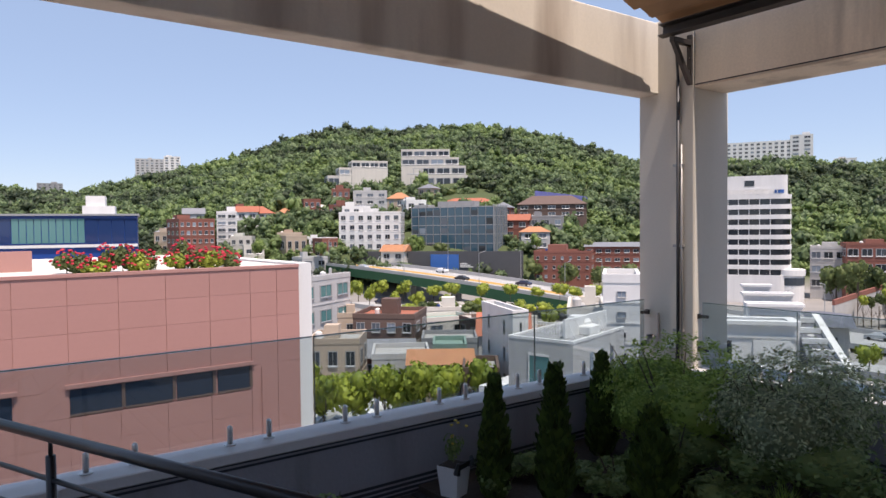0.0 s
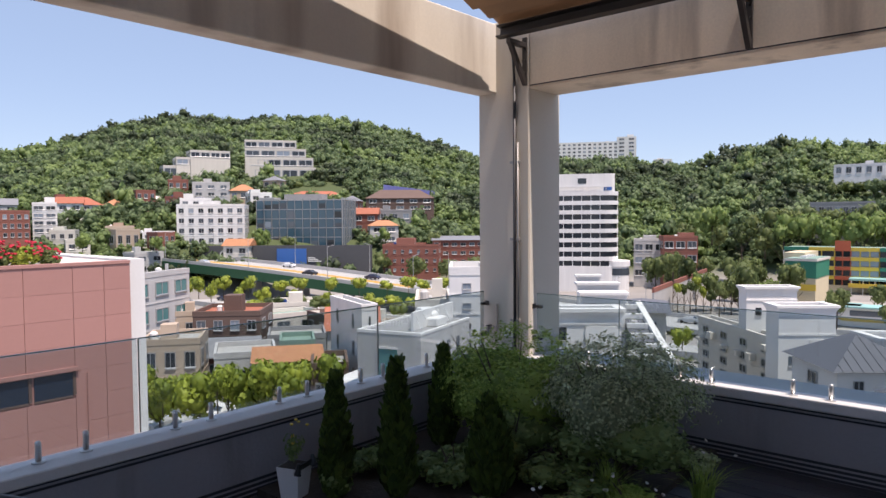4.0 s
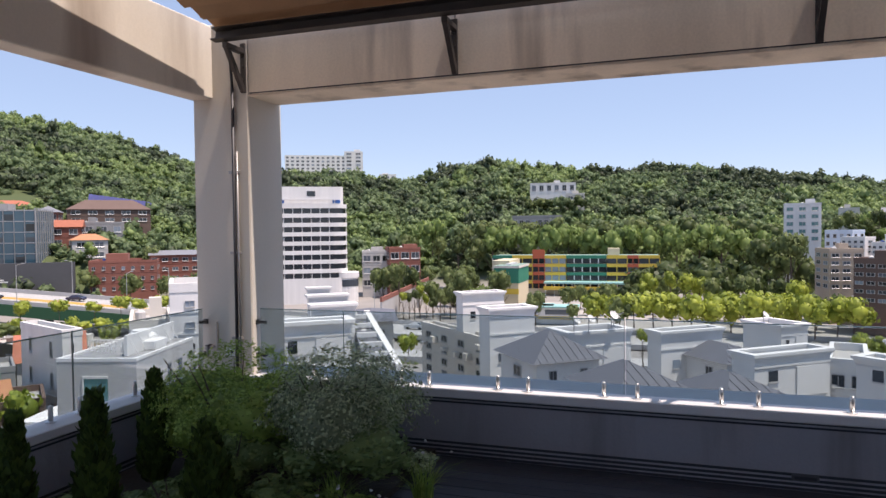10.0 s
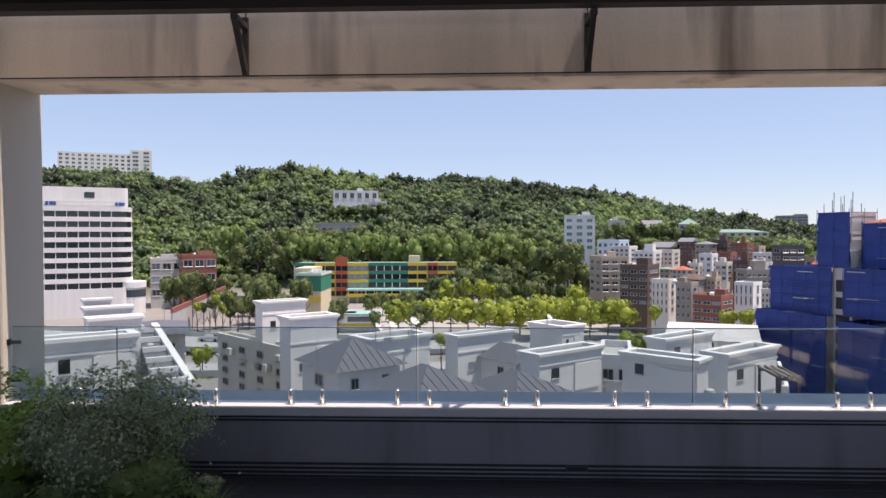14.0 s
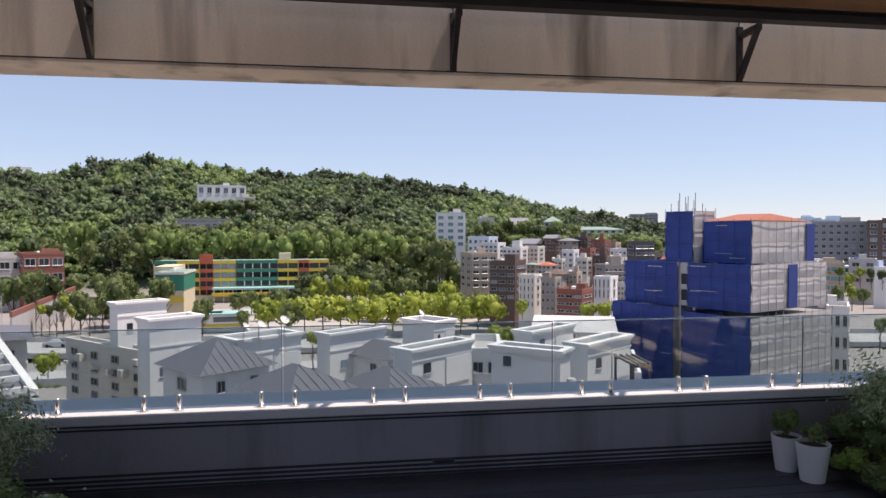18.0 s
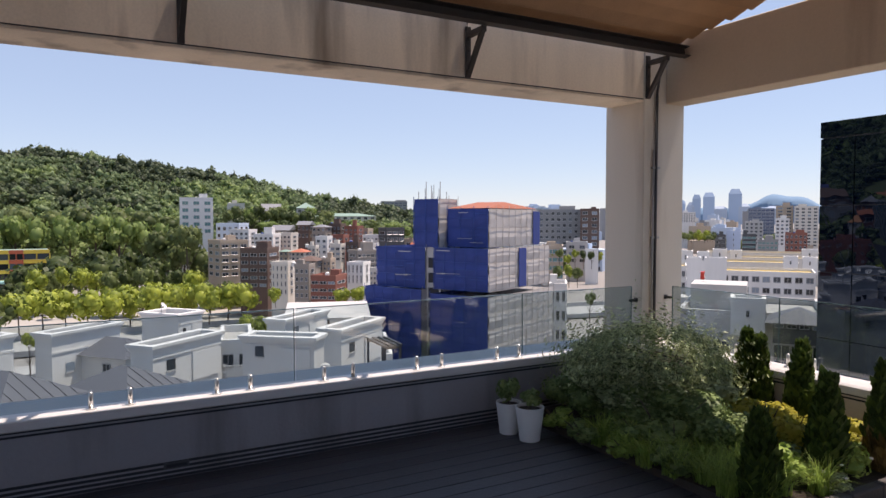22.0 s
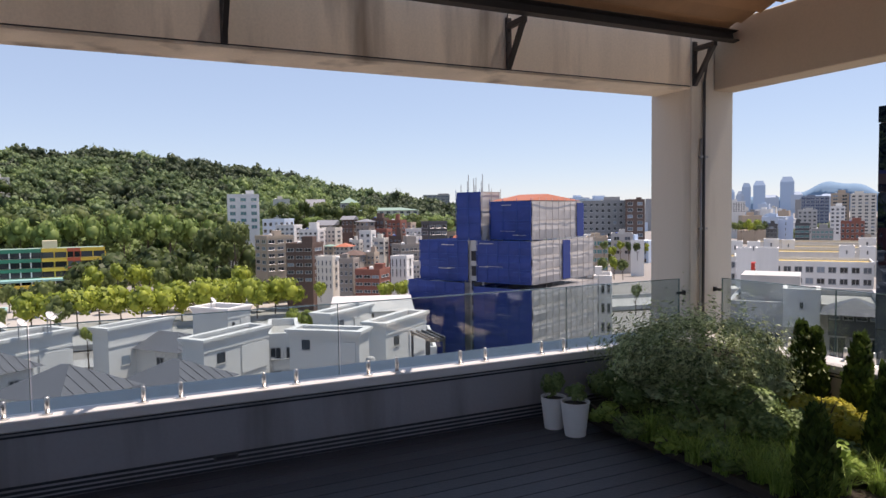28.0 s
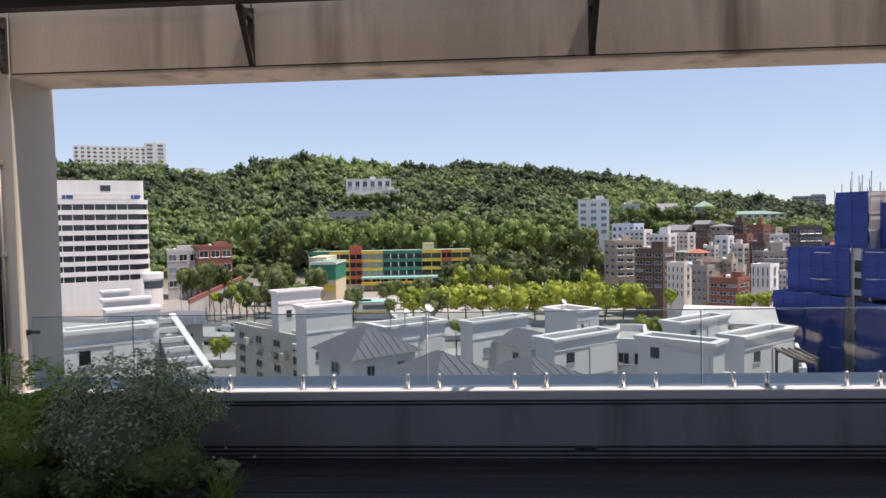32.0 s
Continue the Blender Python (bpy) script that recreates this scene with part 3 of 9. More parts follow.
def steel_bracket(y):
    """Wall bar on the beam, short arm under the roof channel, strut between them."""
    b = thing("steel_bracket", pose(4.15, y, 2.70), "dark triangular steel bracket bolted to the concrete beam", "bracket", "roof brackets")
    part("wall_bar", Shape().box(-0.022, -0.002, -0.022, 0.022, -0.01, 0.37, 0.003), STEEL, b)
    part("arm", Shape().box(-0.24, -0.022, -0.022, 0.022, 0.285, 0.325, 0.003), STEEL, b)
    part("strut", Shape().tube((-0.012, 0, 0.0), (-0.225, 0, 0.305), 0.024, n=4), STEEL, b)
    for z in (0.09, 0.19, 0.27):
        part("bolt", Shape().tube((-0.022, 0, z), (-0.036, 0, z), 0.010, n=6), STEEL, b)


for y in (3.40, 1.68, -0.57, -2.62, -4.50):
    steel_bracket(y)


def conduit(x, y, z0, z1, side):
    c = thing("conduit_pipe", pose(x, y, 0), "thin grey conduits clipped to the column corner", "pipe")
    part("pipe", Shape().tube((0, 0, z0), (0, 0, z1), 0.013, n=10), DARKFRAME, c, smooth=True)
    part("pipe_second", Shape().tube((0.002, -0.034 * side, z0), (0.002, -0.030 * side, z1 - 0.5), 0.008, n=8), PIPE, c, smooth=True)
    for z in (0.78, 1.45, 2.08):
        part("clip", Shape().box(-0.004, 0.022, -0.045, 0.045, z - 0.010, z + 0.010), PIPE, c)
    part("elbow", Shape().tube((0, 0, z1), (-0.10, -0.05 * side, z1 + 0.30), 0.011, n=8), DARKFRAME, c)


conduit(4.128, 3.497, 0.45, 2.74, 1)
conduit(4.128, -4.605, 0.40, 2.74, -1)
box1 = thing("socket_box", pose(4.15, 3.553, 0.672), "small grey outlet box low on the column", "outlet")
part("case", Shape().box(-0.032, 0, -0.05, 0.05, -0.04, 0.04, 0.006), PIPE, box1)
part("lid", Shape().box(-0.038, -0.033, -0.042, 0.042, -0.032, 0.032), POT, box1)
part("socket", Shape().tube((-0.038, 0.018, 0), (-0.042, 0.018, 0), 0.013, n=10).tube((-0.038, -0.018, 0), (-0.042, -0.018, 0), 0.013, n=10), GROOVE, box1)
box2 = thing("tap", pose(4.15, 3.735, 0.70), "small wall tap with a short grey spout", "tap")
part("body", Shape().tube((0, 0, 0), (-0.09, 0, 0), 0.014, n=10).tube((-0.08, 0, 0.01), (-0.08, 0, -0.07), 0.010, n=8), PIPE, box2)
part("lever", Shape().box(-0.09, -0.03, -0.012, 0.012, 0.016, 0.024), DARKFRAME, box2)
part("riser", Shape().tube((-0.012, -0.045, -0.03), (-0.012, -0.045, 0.20), 0.008, n=8), PIPE, box2)

# ---- terrace: ground ----
floor = setting("floor", Shape().box(-4.0, 4.126, -4.56, 3.66, -0.30, -0.004), KERB, "dark timber deck of the terrace", "floor")
for i in range(60):
    x = 4.12 - 0.135 * i
    if x - 0.13 > -4:
        y0 = -4.555 if x > 1.72 else -3.12
        part("deck_board", Shape().box(x - 0.128, x, y0, 3.655, -0.003, 0.018, 0.003), DECK, floor)
setting("building_below", Shape().box(-30, 4.60, -4.78, 3.83, -26, -0.305), MIDGREY, "plain body of the building under the terrace", "building")

# sunlit paved strip by the right parapet
strip = setting("paved_strip", Shape().box(-4, 1.79, -4.555, -3.14, -0.003, 0.012), GRAVEL, "gravel strip with beige paving slabs", "paving")
for i in range(9):
    for j in range(4):
        x, y = 1.50 - 0.315 * i, -4.38 + 0.315 * j
        part("paving_slab", Shape().box(x - 0.30, x, y, y + 0.30, 0.013, 0.024, 0.004), PAVER, strip)
setting("wall_back", Shape().box(-4.25, -4.02, -4.60, 3.66, -0.30, 3.40), LIGHTGREY, "plain pale wall closing the terrace behind", "wall")
# ---- single large buildings ----
def rounded(w, d, r, n=6, inset=0.0):
    """Plan of a block whose front right corner is rounded."""
    a, b = -w / 2 + inset, w / 2 - inset
    pts = [(a, inset), (b - r, inset)]
    pts += [(b - r + r * math.sin(k / n * math.pi / 2), inset + r - r * math.cos(k / n * math.pi / 2)) for k in range(1, n + 1)]
    return pts + [(b, d - inset), (a, d - inset)]


def tower(name, x, y, z0, w, d, h, rz, floors=8, label=""):
    """White office tower: proud spandrel bands, dark recessed window bands with mullions, a plain top storey."""
    t = thing(name, pose(x, y, z0, 0, 0, rz), label, "office tower")
    top = h * 0.17
    fh = (h - top) / (floors + 1.2)
    part("window_core", Shape().prism(rounded(w, d, 4.0, 6, 0.35), -6, h - top), WINDOW, t)
    base = Shape().prism(rounded(w, d, 4.0), -6, fh * 1.2)
    part("base_wall", base, WHITE, t)
    for i in range(floors):
        z = fh * (1.2 + i)
        part("spandrel", Shape().prism(rounded(w, d, 4.0), z + fh * 0.56, z + fh), WHITE, t)
        for j in range(8):
            xx = -w / 2 + 0.8 + j * (w - 6.5) / 7
            unit(WHITE, t, "mullion", xx - 0.10, xx + 0.10, 0.22, 0.6, z, z + fh * 0.57)
        for j in range(4):
            unit(WHITE, t, "mullion", w / 2 - 0.6, w / 2 - 0.02, 6 + j * 4, 6.5 + j * 4, z, z + fh * 0.53)
    part("top_storey", Shape().prism(rounded(w - 1.2, d - 2, 1.5, 4, 0.6), h - top + 0.01, h), WHITE, t)
    for j in range(12):
        xx = -w / 2 + 1 + j * (w - 5) / 11
        unit(WHITE, t, "roof_rail_post", xx, xx + 0.15, 0.1, 0.3, h - top, h - top + 1.3)
    unit(WHITE, t, "roof_rail", -w / 2, w / 2 - 3, 0.05, 0.3, h - top + 1.3, h - top + 1.55)
    unit(SIGNBLUE, t, "sign", w / 2 - 4.6, w / 2 - 2.2, 0.35, 0.5, h - top + 0.3, h - top + 1.3, "blue rooftop sign panel")
    unit(SIGNBLUE, t, "sign", -w / 2 + 4, -w / 2 + 6.6, 0.35, 0.5, h - top + 0.3, h - top + 1.3)
    unit(WINDOW, t, "window", w * 0.02, w * 0.12, 0.5, 1.3, h - top * 0.55, h - top * 0.25)
    part("podium", Shape().lathe([(4.2, -6), (4.2, 3.2), (4.5, 3.3), (4.5, 5.0), (4.2, 5.1)], 28, (w / 2 - 0.8, 4.6, 0)), WHITE, t)
    part("podium_glass", Shape().lathe([(4.28, 0.6), (4.28, 2.7)], 28, (w / 2 - 0.8, 4.6, 0)), WINDOW, t)
    keep_clear(x, y + 8, 24)


def glass_office(name, x, y, z0, w, d, h, rz, label=""):
    t = thing(name, pose(x, y, z0, 0, 0, rz), label, "office building")
    part("dark_base", Shape().box(-w / 2 + 1, w / 2 - 1, 1, d, -10, 0.0), DARKGREY, t)
    part("glass_wall", Shape().box(-w / 2, w / 2, 0, d, 0.01, h), CURTAINWALL, t)
    n = 11
    for i in range(n + 1):
        xx = -w / 2 + w * i / n
        unit(FRAME, t, "fin", xx - 0.06, xx + 0.06, -0.30, 0.02, 0.1, h + 0.8)
    for i in range(9):
        yy = d * i / 8
        unit(FRAME, t, "fin", w / 2 - 0.02, w / 2 + 0.35, yy - 0.06, yy + 0.06, 0.1, h + 0.8)
    for i in range(6):
        unit(FRAME, t, "floor_line", -w / 2, w / 2, -0.06, 0.02, h * i / 5 - 0.12, h * i / 5 + 0.12)
        unit(FRAME, t, "floor_line", w / 2 - 0.02, w / 2 + 0.06, 0, d, h * i / 5 - 0.12, h * i / 5 + 0.12)
    rng = random.Random(4)
    for i in range(n):
        for k in range(5):
            if rng.random() < 0.25:
                unit(WINDOW, t, "pane", -w / 2 + w * i / n + 0.25, -w / 2 + w * (i + 1) / n - 0.25, -0.03, 0.01, h * k / 5 + 0.3, h * (k + rng.uniform(0.5, 0.85)) / 5)
    part("roof", Shape().box(-w / 2 + 0.4, w / 2 - 0.4, 0.4, d - 0.4, h + 0.01, h + 0.25), FLATROOF, t)
    part("roof_room", Shape().box(-w / 4, w / 5, d * 0.4, d * 0.8, h + 0.26, h + 2.4), MIDGREY, t)
    keep_clear(x, y, 22)


def school(name, x, y, z0, w, d, h, rz, label=""):
    t = thing(name, pose(x, y, z0, 0, 0, rz), label, "school building")
    part("body", Shape().box(-w / 2, w / 2, 0.3, d, -5, h - 0.5), CREAM, t)
    part("roof", Shape().box(-w / 2, w / 2, 0.2, d, h - 0.49, h - 0.2), GREENROOF, t)
    cuts = ((0.0, 0.125, SCHOOLGREEN), (0.125, 0.25, SCHOOLYELLOW), (0.25, 0.325, SCHOOLRED), (0.325, 0.455, SCHOOLYELLOW), (0.455, 0.695, SCHOOLGREEN), (0.695, 0.815, SCHOOLYELLOW), (0.815, 0.88, SCHOOLRED), (0.88, 1.0, SCHOOLYELLOW))
    fh = h / 4
    for a, b, mat in cuts:
        x0, x1 = -w / 2 + w * a, -w / 2 + w * b
        up = 2.0 if mat is SCHOOLRED and a < 0.5 else 0
        for i in range(4):
            z = fh * i
            unit(mat, t, "spandrel", x0 + 0.05, x1 - 0.05, -0.1, 0.45, z + fh * 0.62, z + fh + (up if i == 3 else -0.05))
            unit(WINDOW, t, "window", x0 + 0.1, x1 - 0.1, 0.18, 0.34, z + 0.1, z + fh * 0.62)
            m = max(2, int((x1 - x0) / 2.4))
            for j in range(m + 1):
                xx = x0 + (x1 - x0) * j / m
                unit(WHITE if mat is SCHOOLGREEN else mat, t, "mullion", xx - 0.16, xx + 0.16, 0.0, 0.3, z + 0.1, z + fh * 0.62)
    part("canopy", Shape().box(-w * 0.17, w * 0.30, -6, -0.1, fh * 0.75, fh * 0.95), SCHOOLAQUA, t, "long aqua canopy")
    part("canopy_band", Shape().box(-w * 0.17, w * 0.27, -6.5, -6.02, fh * 0.05, fh * 0.45), SCHOOLYELLOW, t)
    for i in range(9):
        xx = -w * 0.16 + i * w * 0.052
        unit(WHITE, t, "canopy_post", xx, xx + 0.2, -5.9, -5.7, -3, fh * 0.75)
    part("roof_room", Shape().box(w * 0.20, w * 0.27, d * 0.3, d * 0.7, h - 0.1, h + 2.2), CREAM, t)
    keep_clear(x, y, 40)


def annex(name, x, y, z0, w, d, h, rz, label=""):
    t = thing(name, pose(x, y, z0, 0, 0, rz), label, "school building")
    part("body", Shape().box(-w / 2, w / 2, 0, d, -8, h * 0.50), CREAM, t)
    part("yellow_band", Shape().box(-w * 0.1, w / 2 + 0.05, -0.06, 0.3, h * 0.18, h * 0.34), SCHOOLYELLOW, t)
    part("green_storey", Shape().box(-w / 2 - 0.1, w / 2 + 0.1, -0.1, d, h * 0.50, h - 0.6), SCHOOLGREEN, t)
    part("roof_slab", Shape().box(-w / 2 - 0.3, w / 2 + 0.3, -0.3, d + 0.3, h - 0.6, h), WARMWHITE, t)
    part("roof_deck", Shape().box(-w / 2, w / 2, 0, d, h + 0.01, h + 0.1), GREENROOF, t)
    part("rear_block", Shape().box(-w * 0.85, -w * 0.1, d * 0.5, d + 8, -8, h + 1.2), CREAM, t)
    for i in range(5):
        unit(WHITE, t, "skylight", -w * 0.1, w * 0.12, d * (0.15 + 0.15 * i), d * (0.22 + 0.15 * i), h + 0.1, h + 0.6)
    keep_clear(x, y, 14)


def stairhead(name, x, y, z0, w, d, h, rz, body=0.0, label=""):
    """White stair tower on a villa roof: flared cornice, open well inside a thick rim, one window, one blind panel."""
    t = thing(name, pose(x, y, z0, 0, 0, rz), label, "roof stair tower", "villa stair towers")
    part("wall", Shape().box(-w / 2, w / 2, 0, d, -body, h - 1.05), WHITE, t)
    part("well_floor", Shape().box(-w / 2 + 0.1, w / 2 - 0.1, 0.1, d - 0.1, h - 1.04, h - 0.95), MIDGREY, t)
    for nm, o, q, a, b in (("upper_wall", 0.0, 0.25, 1.04, 0.52), ("cornice", 0.07, 0.32, 0.515, 0.36), ("cornice", 0.14, 0.40, 0.355, 0.21), ("roof_rim", 0.24, 0.52, 0.205, 0.0)):
        r = Shape()
        r.box(-w / 2 - o, w / 2 + o, -o, -o + q, h - a, h - b)
        r.box(-w / 2 - o, w / 2 + o, d + o - q, d + o, h - a, h - b)
        r.box(-w / 2 - o, -w / 2 - o + q, -o + q, d + o - q, h - a, h - b)
        r.box(w / 2 + o - q, w / 2 + o, -o + q, d + o - q, h - a, h - b)
        part(nm, r, WHITE, t)
    win = part("window", Shape().box(-w * 0.32, -w * 0.20, -0.03, 0.1, h * 0.40, h * 0.40 + 0.75), WINDOW, t)
    unit(LIGHTGREY, win, "window_sill", -w * 0.33, -w * 0.19, -0.09, 0.0, h * 0.40 - 0.1, h * 0.40 - 0.01)
    unit(WHITE, t, "blind_panel", w * 0.04, w * 0.45, -0.10, -0.01, 0.1, h * 0.66)
    unit(WHITE, t, "string_course", -w / 2 - 0.06, w / 2 + 0.06, -0.07, -0.005, h * 0.70, h * 0.70 + 0.14)
    part("vent_cap", Shape().lathe([(0.22, -1.5), (0.22, 0.5), (0.36, 0.52), (0.30, 0.72), (0.1, 0.8)], 12, (w / 2 + 0.7, 0.3, -0.2)), LIGHTGREY, t)


def dish(x, y, z, rz, r=0.6):
    t = thing("satellite_dish", pose(x, y, z, 0, 0, rz), "white satellite dish on a short mast", "satellite dish", "dishes")
    part("mast", Shape().tube((0, 0, -0.6), (0, 0, 0.5), 0.04, n=8), FRAME, t)
    part("bowl", Shape().lathe([(r * 0.1, 0), (r * 0.7, 0.10), (r, 0.22), (r * 1.02, 0.23), (r * 0.7, 0.14), (r * 0.1, 0.04)], 18), WHITE, t, at=pose(0, -0.1, 0.45, 50, 0, 0))
    part("feed_arm", Shape().tube((0, -0.1, 0.35), (0, -0.75, 0.75), 0.025, n=6), FRAME, t)


def rake_roof(name, x, y, z0, w, d, h, rz, label=""):
    """Dark slope with white ribs that end at a slanted white parapet."""
    t = thing(name, pose(x, y, z0, 0, 0, rz), label, "roof")
    w = w * 0.5
    part("slope", Shape().add([(-w, -0.2, -0.25), (w, -0.2, -0.25), (w * 0.05, d, h - 0.25), (-w, d, h - 0.25), (-w, -0.2, -6), (w, -0.2, -6), (w * 0.05, d, -6), (-w, d, -6)], [(0, 1, 2, 3), (7, 6, 5, 4), (0, 4, 5, 1), (1, 5, 6, 2), (2, 6, 7, 3), (3, 7, 4, 0)]), SLATE, t)
    part("slanted_parapet", Shape().add([(w, -0.2, 0.1), (w + 0.45, -0.2, 0.1), (w * 0.05 + 0.45, d, h + 0.1), (w * 0.05, d, h + 0.1), (w, -0.2, -0.6), (w + 0.45, -0.2, -0.6), (w * 0.05 + 0.45, d, h - 0.6), (w * 0.05, d, h - 0.6)], [(0, 1, 2, 3), (7, 6, 5, 4), (0, 4, 5, 1), (1, 5, 6, 2), (2, 6, 7, 3), (3, 7, 4, 0)]), WHITE, t)
    for i in range(6):
        u = 0.04 + i * 0.175
        xx = w - (w * 0.95) * u
        unit(WHITE, t, "rib", -w, xx, d * u - 0.16, d * u + 0.16, h * u - 0.24, h * u + 0.12)


def pink_block():
    """Pink panel-clad building: corner at the far right, long face towards the terrace, roof garden."""
    t = thing("office_building", pose(15.6, 36.35, -21, 0, 0, 1.0), "pink stone-panelled building with a rose roof garden", "building")
    top = 20.45
    part("wall", Shape().box(-46, -0.02, 0.06, 24, -3, top), PINKSTONE, t)
    part("white_end", Shape().box(0.0, 0.9, 0.25, 24.3, -3, top + 0.2), WHITE, t, "white end wall")
    part("coping", Shape().box(-46.1, 0.0, -0.05, 0.45, top + 0.01, top + 0.16), PINKSTONE, t)
    part("roof_deck", Shape().box(-46, -0.1, 0.5, 24, top + 0.01, top + 0.08), WARMWHITE, t)
    part("inner_wall", Shape().box(-46, -12.5, 5.5, 6.0, top + 0.09, top + 1.15), PINKSTONE, t)
    edges = [0.0, -1.36, -2.88] + [-2.88 - 2.21 * k for k in range(1, 10)]
    for r in range(9):
        z1 = top - 1.32 * r
        for c in range(11):
            if r == 4 and (2 <= c <= 5 or c >= 7):
                continue
            unit(PINKSTONE, t, "stone_panel", edges[c + 1] + 0.012, edges[c] - 0.012, 0.0, 0.055, z1 - 1.308, z1)
    zt, zb = top - 1.32 * 4 + 0.06, top - 1.32 * 5 + 0.15
    for x0, x1 in ((-11.70, -9.45), (-9.30, -7.05), (-6.85, -5.0), (-4.75, -3.0)):
        w = part("window", Shape().box(x0, x1, 0.02, 0.10, zb, zt), TINTGLASS, t)
        unit(BROWNBRICK, w, "window_frame", x1, x1 + 0.15, -0.02, 0.10, zb, zt)
        unit(BROWNBRICK, w, "window_frame", x0, x1, -0.02, 0.10, zb - 0.10, zb)
    part("lintel", Shape().box(-11.9, -2.75, -0.14, 0.1, zt + 0.01, zt + 0.20), PINKSTONE, t)
    part("window", Shape().box(-21, -14.0, 0.02, 0.10, zb, zt), TINTGLASS, t)
    part("lintel", Shape().box(-21, -13.8, -0.14, 0.1, zt + 0.01, zt + 0.20), PINKSTONE, t)
    part("downpipe", Shape().tube((-2.3, -0.05, 2), (-2.3, -0.05, zt - 0.2), 0.05, n=8), PINKSTONE, t)
    part("vent_pipe", Shape().tube((-15.4, 3.5, top), (-15.4, 3.5, top + 1.35), 0.17, n=10).tube((-15.4, 3.5, top + 1.3), (-14.6, 3.5, top + 1.45), 0.17, n=10).tube((-14.6, 3.5, top + 1.45), (-14.3, 3.5, top + 1.1), 0.17, n=10), WHITE, t)


def blue_hall(name, x, y, z0, w, d, h, rz, label=""):
    t = thing(name, pose(x, y, z0, 0, 0, rz), label, "building")
    part("body", Shape().box(-w / 2, w / 2, 0.2, d, -3, h), BLUECLAD, t)
    for a, b, m in ((0.0, 0.26, BLUEGLASS), (0.26, 0.68, TEALGLASS), (0.68, 1.0, BLUEGLASS)):
        n = 10 if m is TEALGLASS else 4
        for i in range(n):
            x0, x1 = -w / 2 + w * (a + (b - a) * i / n), -w / 2 + w * (a + (b - a) * (i + 1) / n)
            unit(m, t, "glass_panel", x0 + 0.05, x1 - 0.05, 0.0, 0.2, h * 0.25, h * 0.92)
    unit(FRAME, t, "roof_edge", -w / 2 - 0.3, w / 2 + 0.3, -0.3, d, h + 0.01, h + 0.3)
    unit(WHITE, t, "wall_band", -w / 2, w / 2, -0.15, 0.2, h * 0.12, h * 0.20)
    part("roof_room", Shape().box(w * 0.18, w * 0.30, 3, 8, h + 0.31, h + 3.2), WHITE, t)
    part("roof_room_low", Shape().box(w * 0.16, w * 0.36, 2.5, 9, h + 0.31, h + 1.6), WHITE, t)


def site_block(t, x0, x1, y0, y1, z0, z1, left=None, side=None):
    """A scaffolded block: sheeted front and side, with lifts every two metres and standards every 1.8 m."""
    left, side = left or BLUENET, side or GREYNET
    s = Shape()
    rng = random.Random(int(x0 * 10 + z1))
    nz = max(1, int((z1 - z0) / 1.9))
    nx = max(1, int((x1 - x0) / 1.8))
    ny = max(1, int((y1 - y0) / 1.8))
    part("floor_frame", Shape().box(x0 + 0.5, x1 - 0.5, y0 + 0.5, y1 - 0.5, z0, z1 - 0.6), MIDGREY, t)

    def sheet(cols, rows, at, mat):
        v, f = [], []
        for k in range(rows * 2 + 1):
            for i in range(cols + 1):
                sag = 0.16 * math.sin(k * math.pi / 2) ** 2 * rng.uniform(0.2, 1.0) + rng.uniform(-0.05, 0.05)
                v.append(at(i / cols, z0 + (z1 - z0) * k / (rows * 2), sag))
        for k in range(rows * 2):
            for i in range(cols):
                a = k * (cols + 1) + i
                f.append((a, a + 1, a + cols + 2, a + cols + 1))
        part("mesh_sheet", Shape().add(v, f), mat, t)

    sheet(nx, nz, lambda u, z, g: (x0 + (x1 - x0) * u, y0 - g, z), left)
    sheet(ny, nz, lambda u, z, g: (x1 + g, y0 + (y1 - y0) * u, z), side)
    sheet(ny, nz, lambda u, z, g: (x0 - g, y1 + (y0 - y1) * u, z), left)
    for k in range(nz + 1):
        z = z0 + (z1 - z0) * k / nz
        unit(SCAFFOLD, t, "ledger", x1 + 0.16, x1 + 0.22, y0, y1, z - 0.04, z + 0.04)
        unit(BLUECLAD, t, "ledger", x0, x1, y0 - 0.24, y0 - 0.18, z - 0.035, z + 0.035)
    for i in range(ny + 1):
        y = y0 + (y1 - y0) * i / ny
        unit(SCAFFOLD, t, "standard", x1 + 0.18, x1 + 0.23, y - 0.03, y + 0.03, z0, z1 + 0.5)
    for i in range(nx + 1):
        x = x0 + (x1 - x0) * i / nx
        unit(BLUECLAD, t, "standard", x - 0.03, x + 0.03, y0 - 0.25, y0 - 0.20, z0, z1 + 0.4)


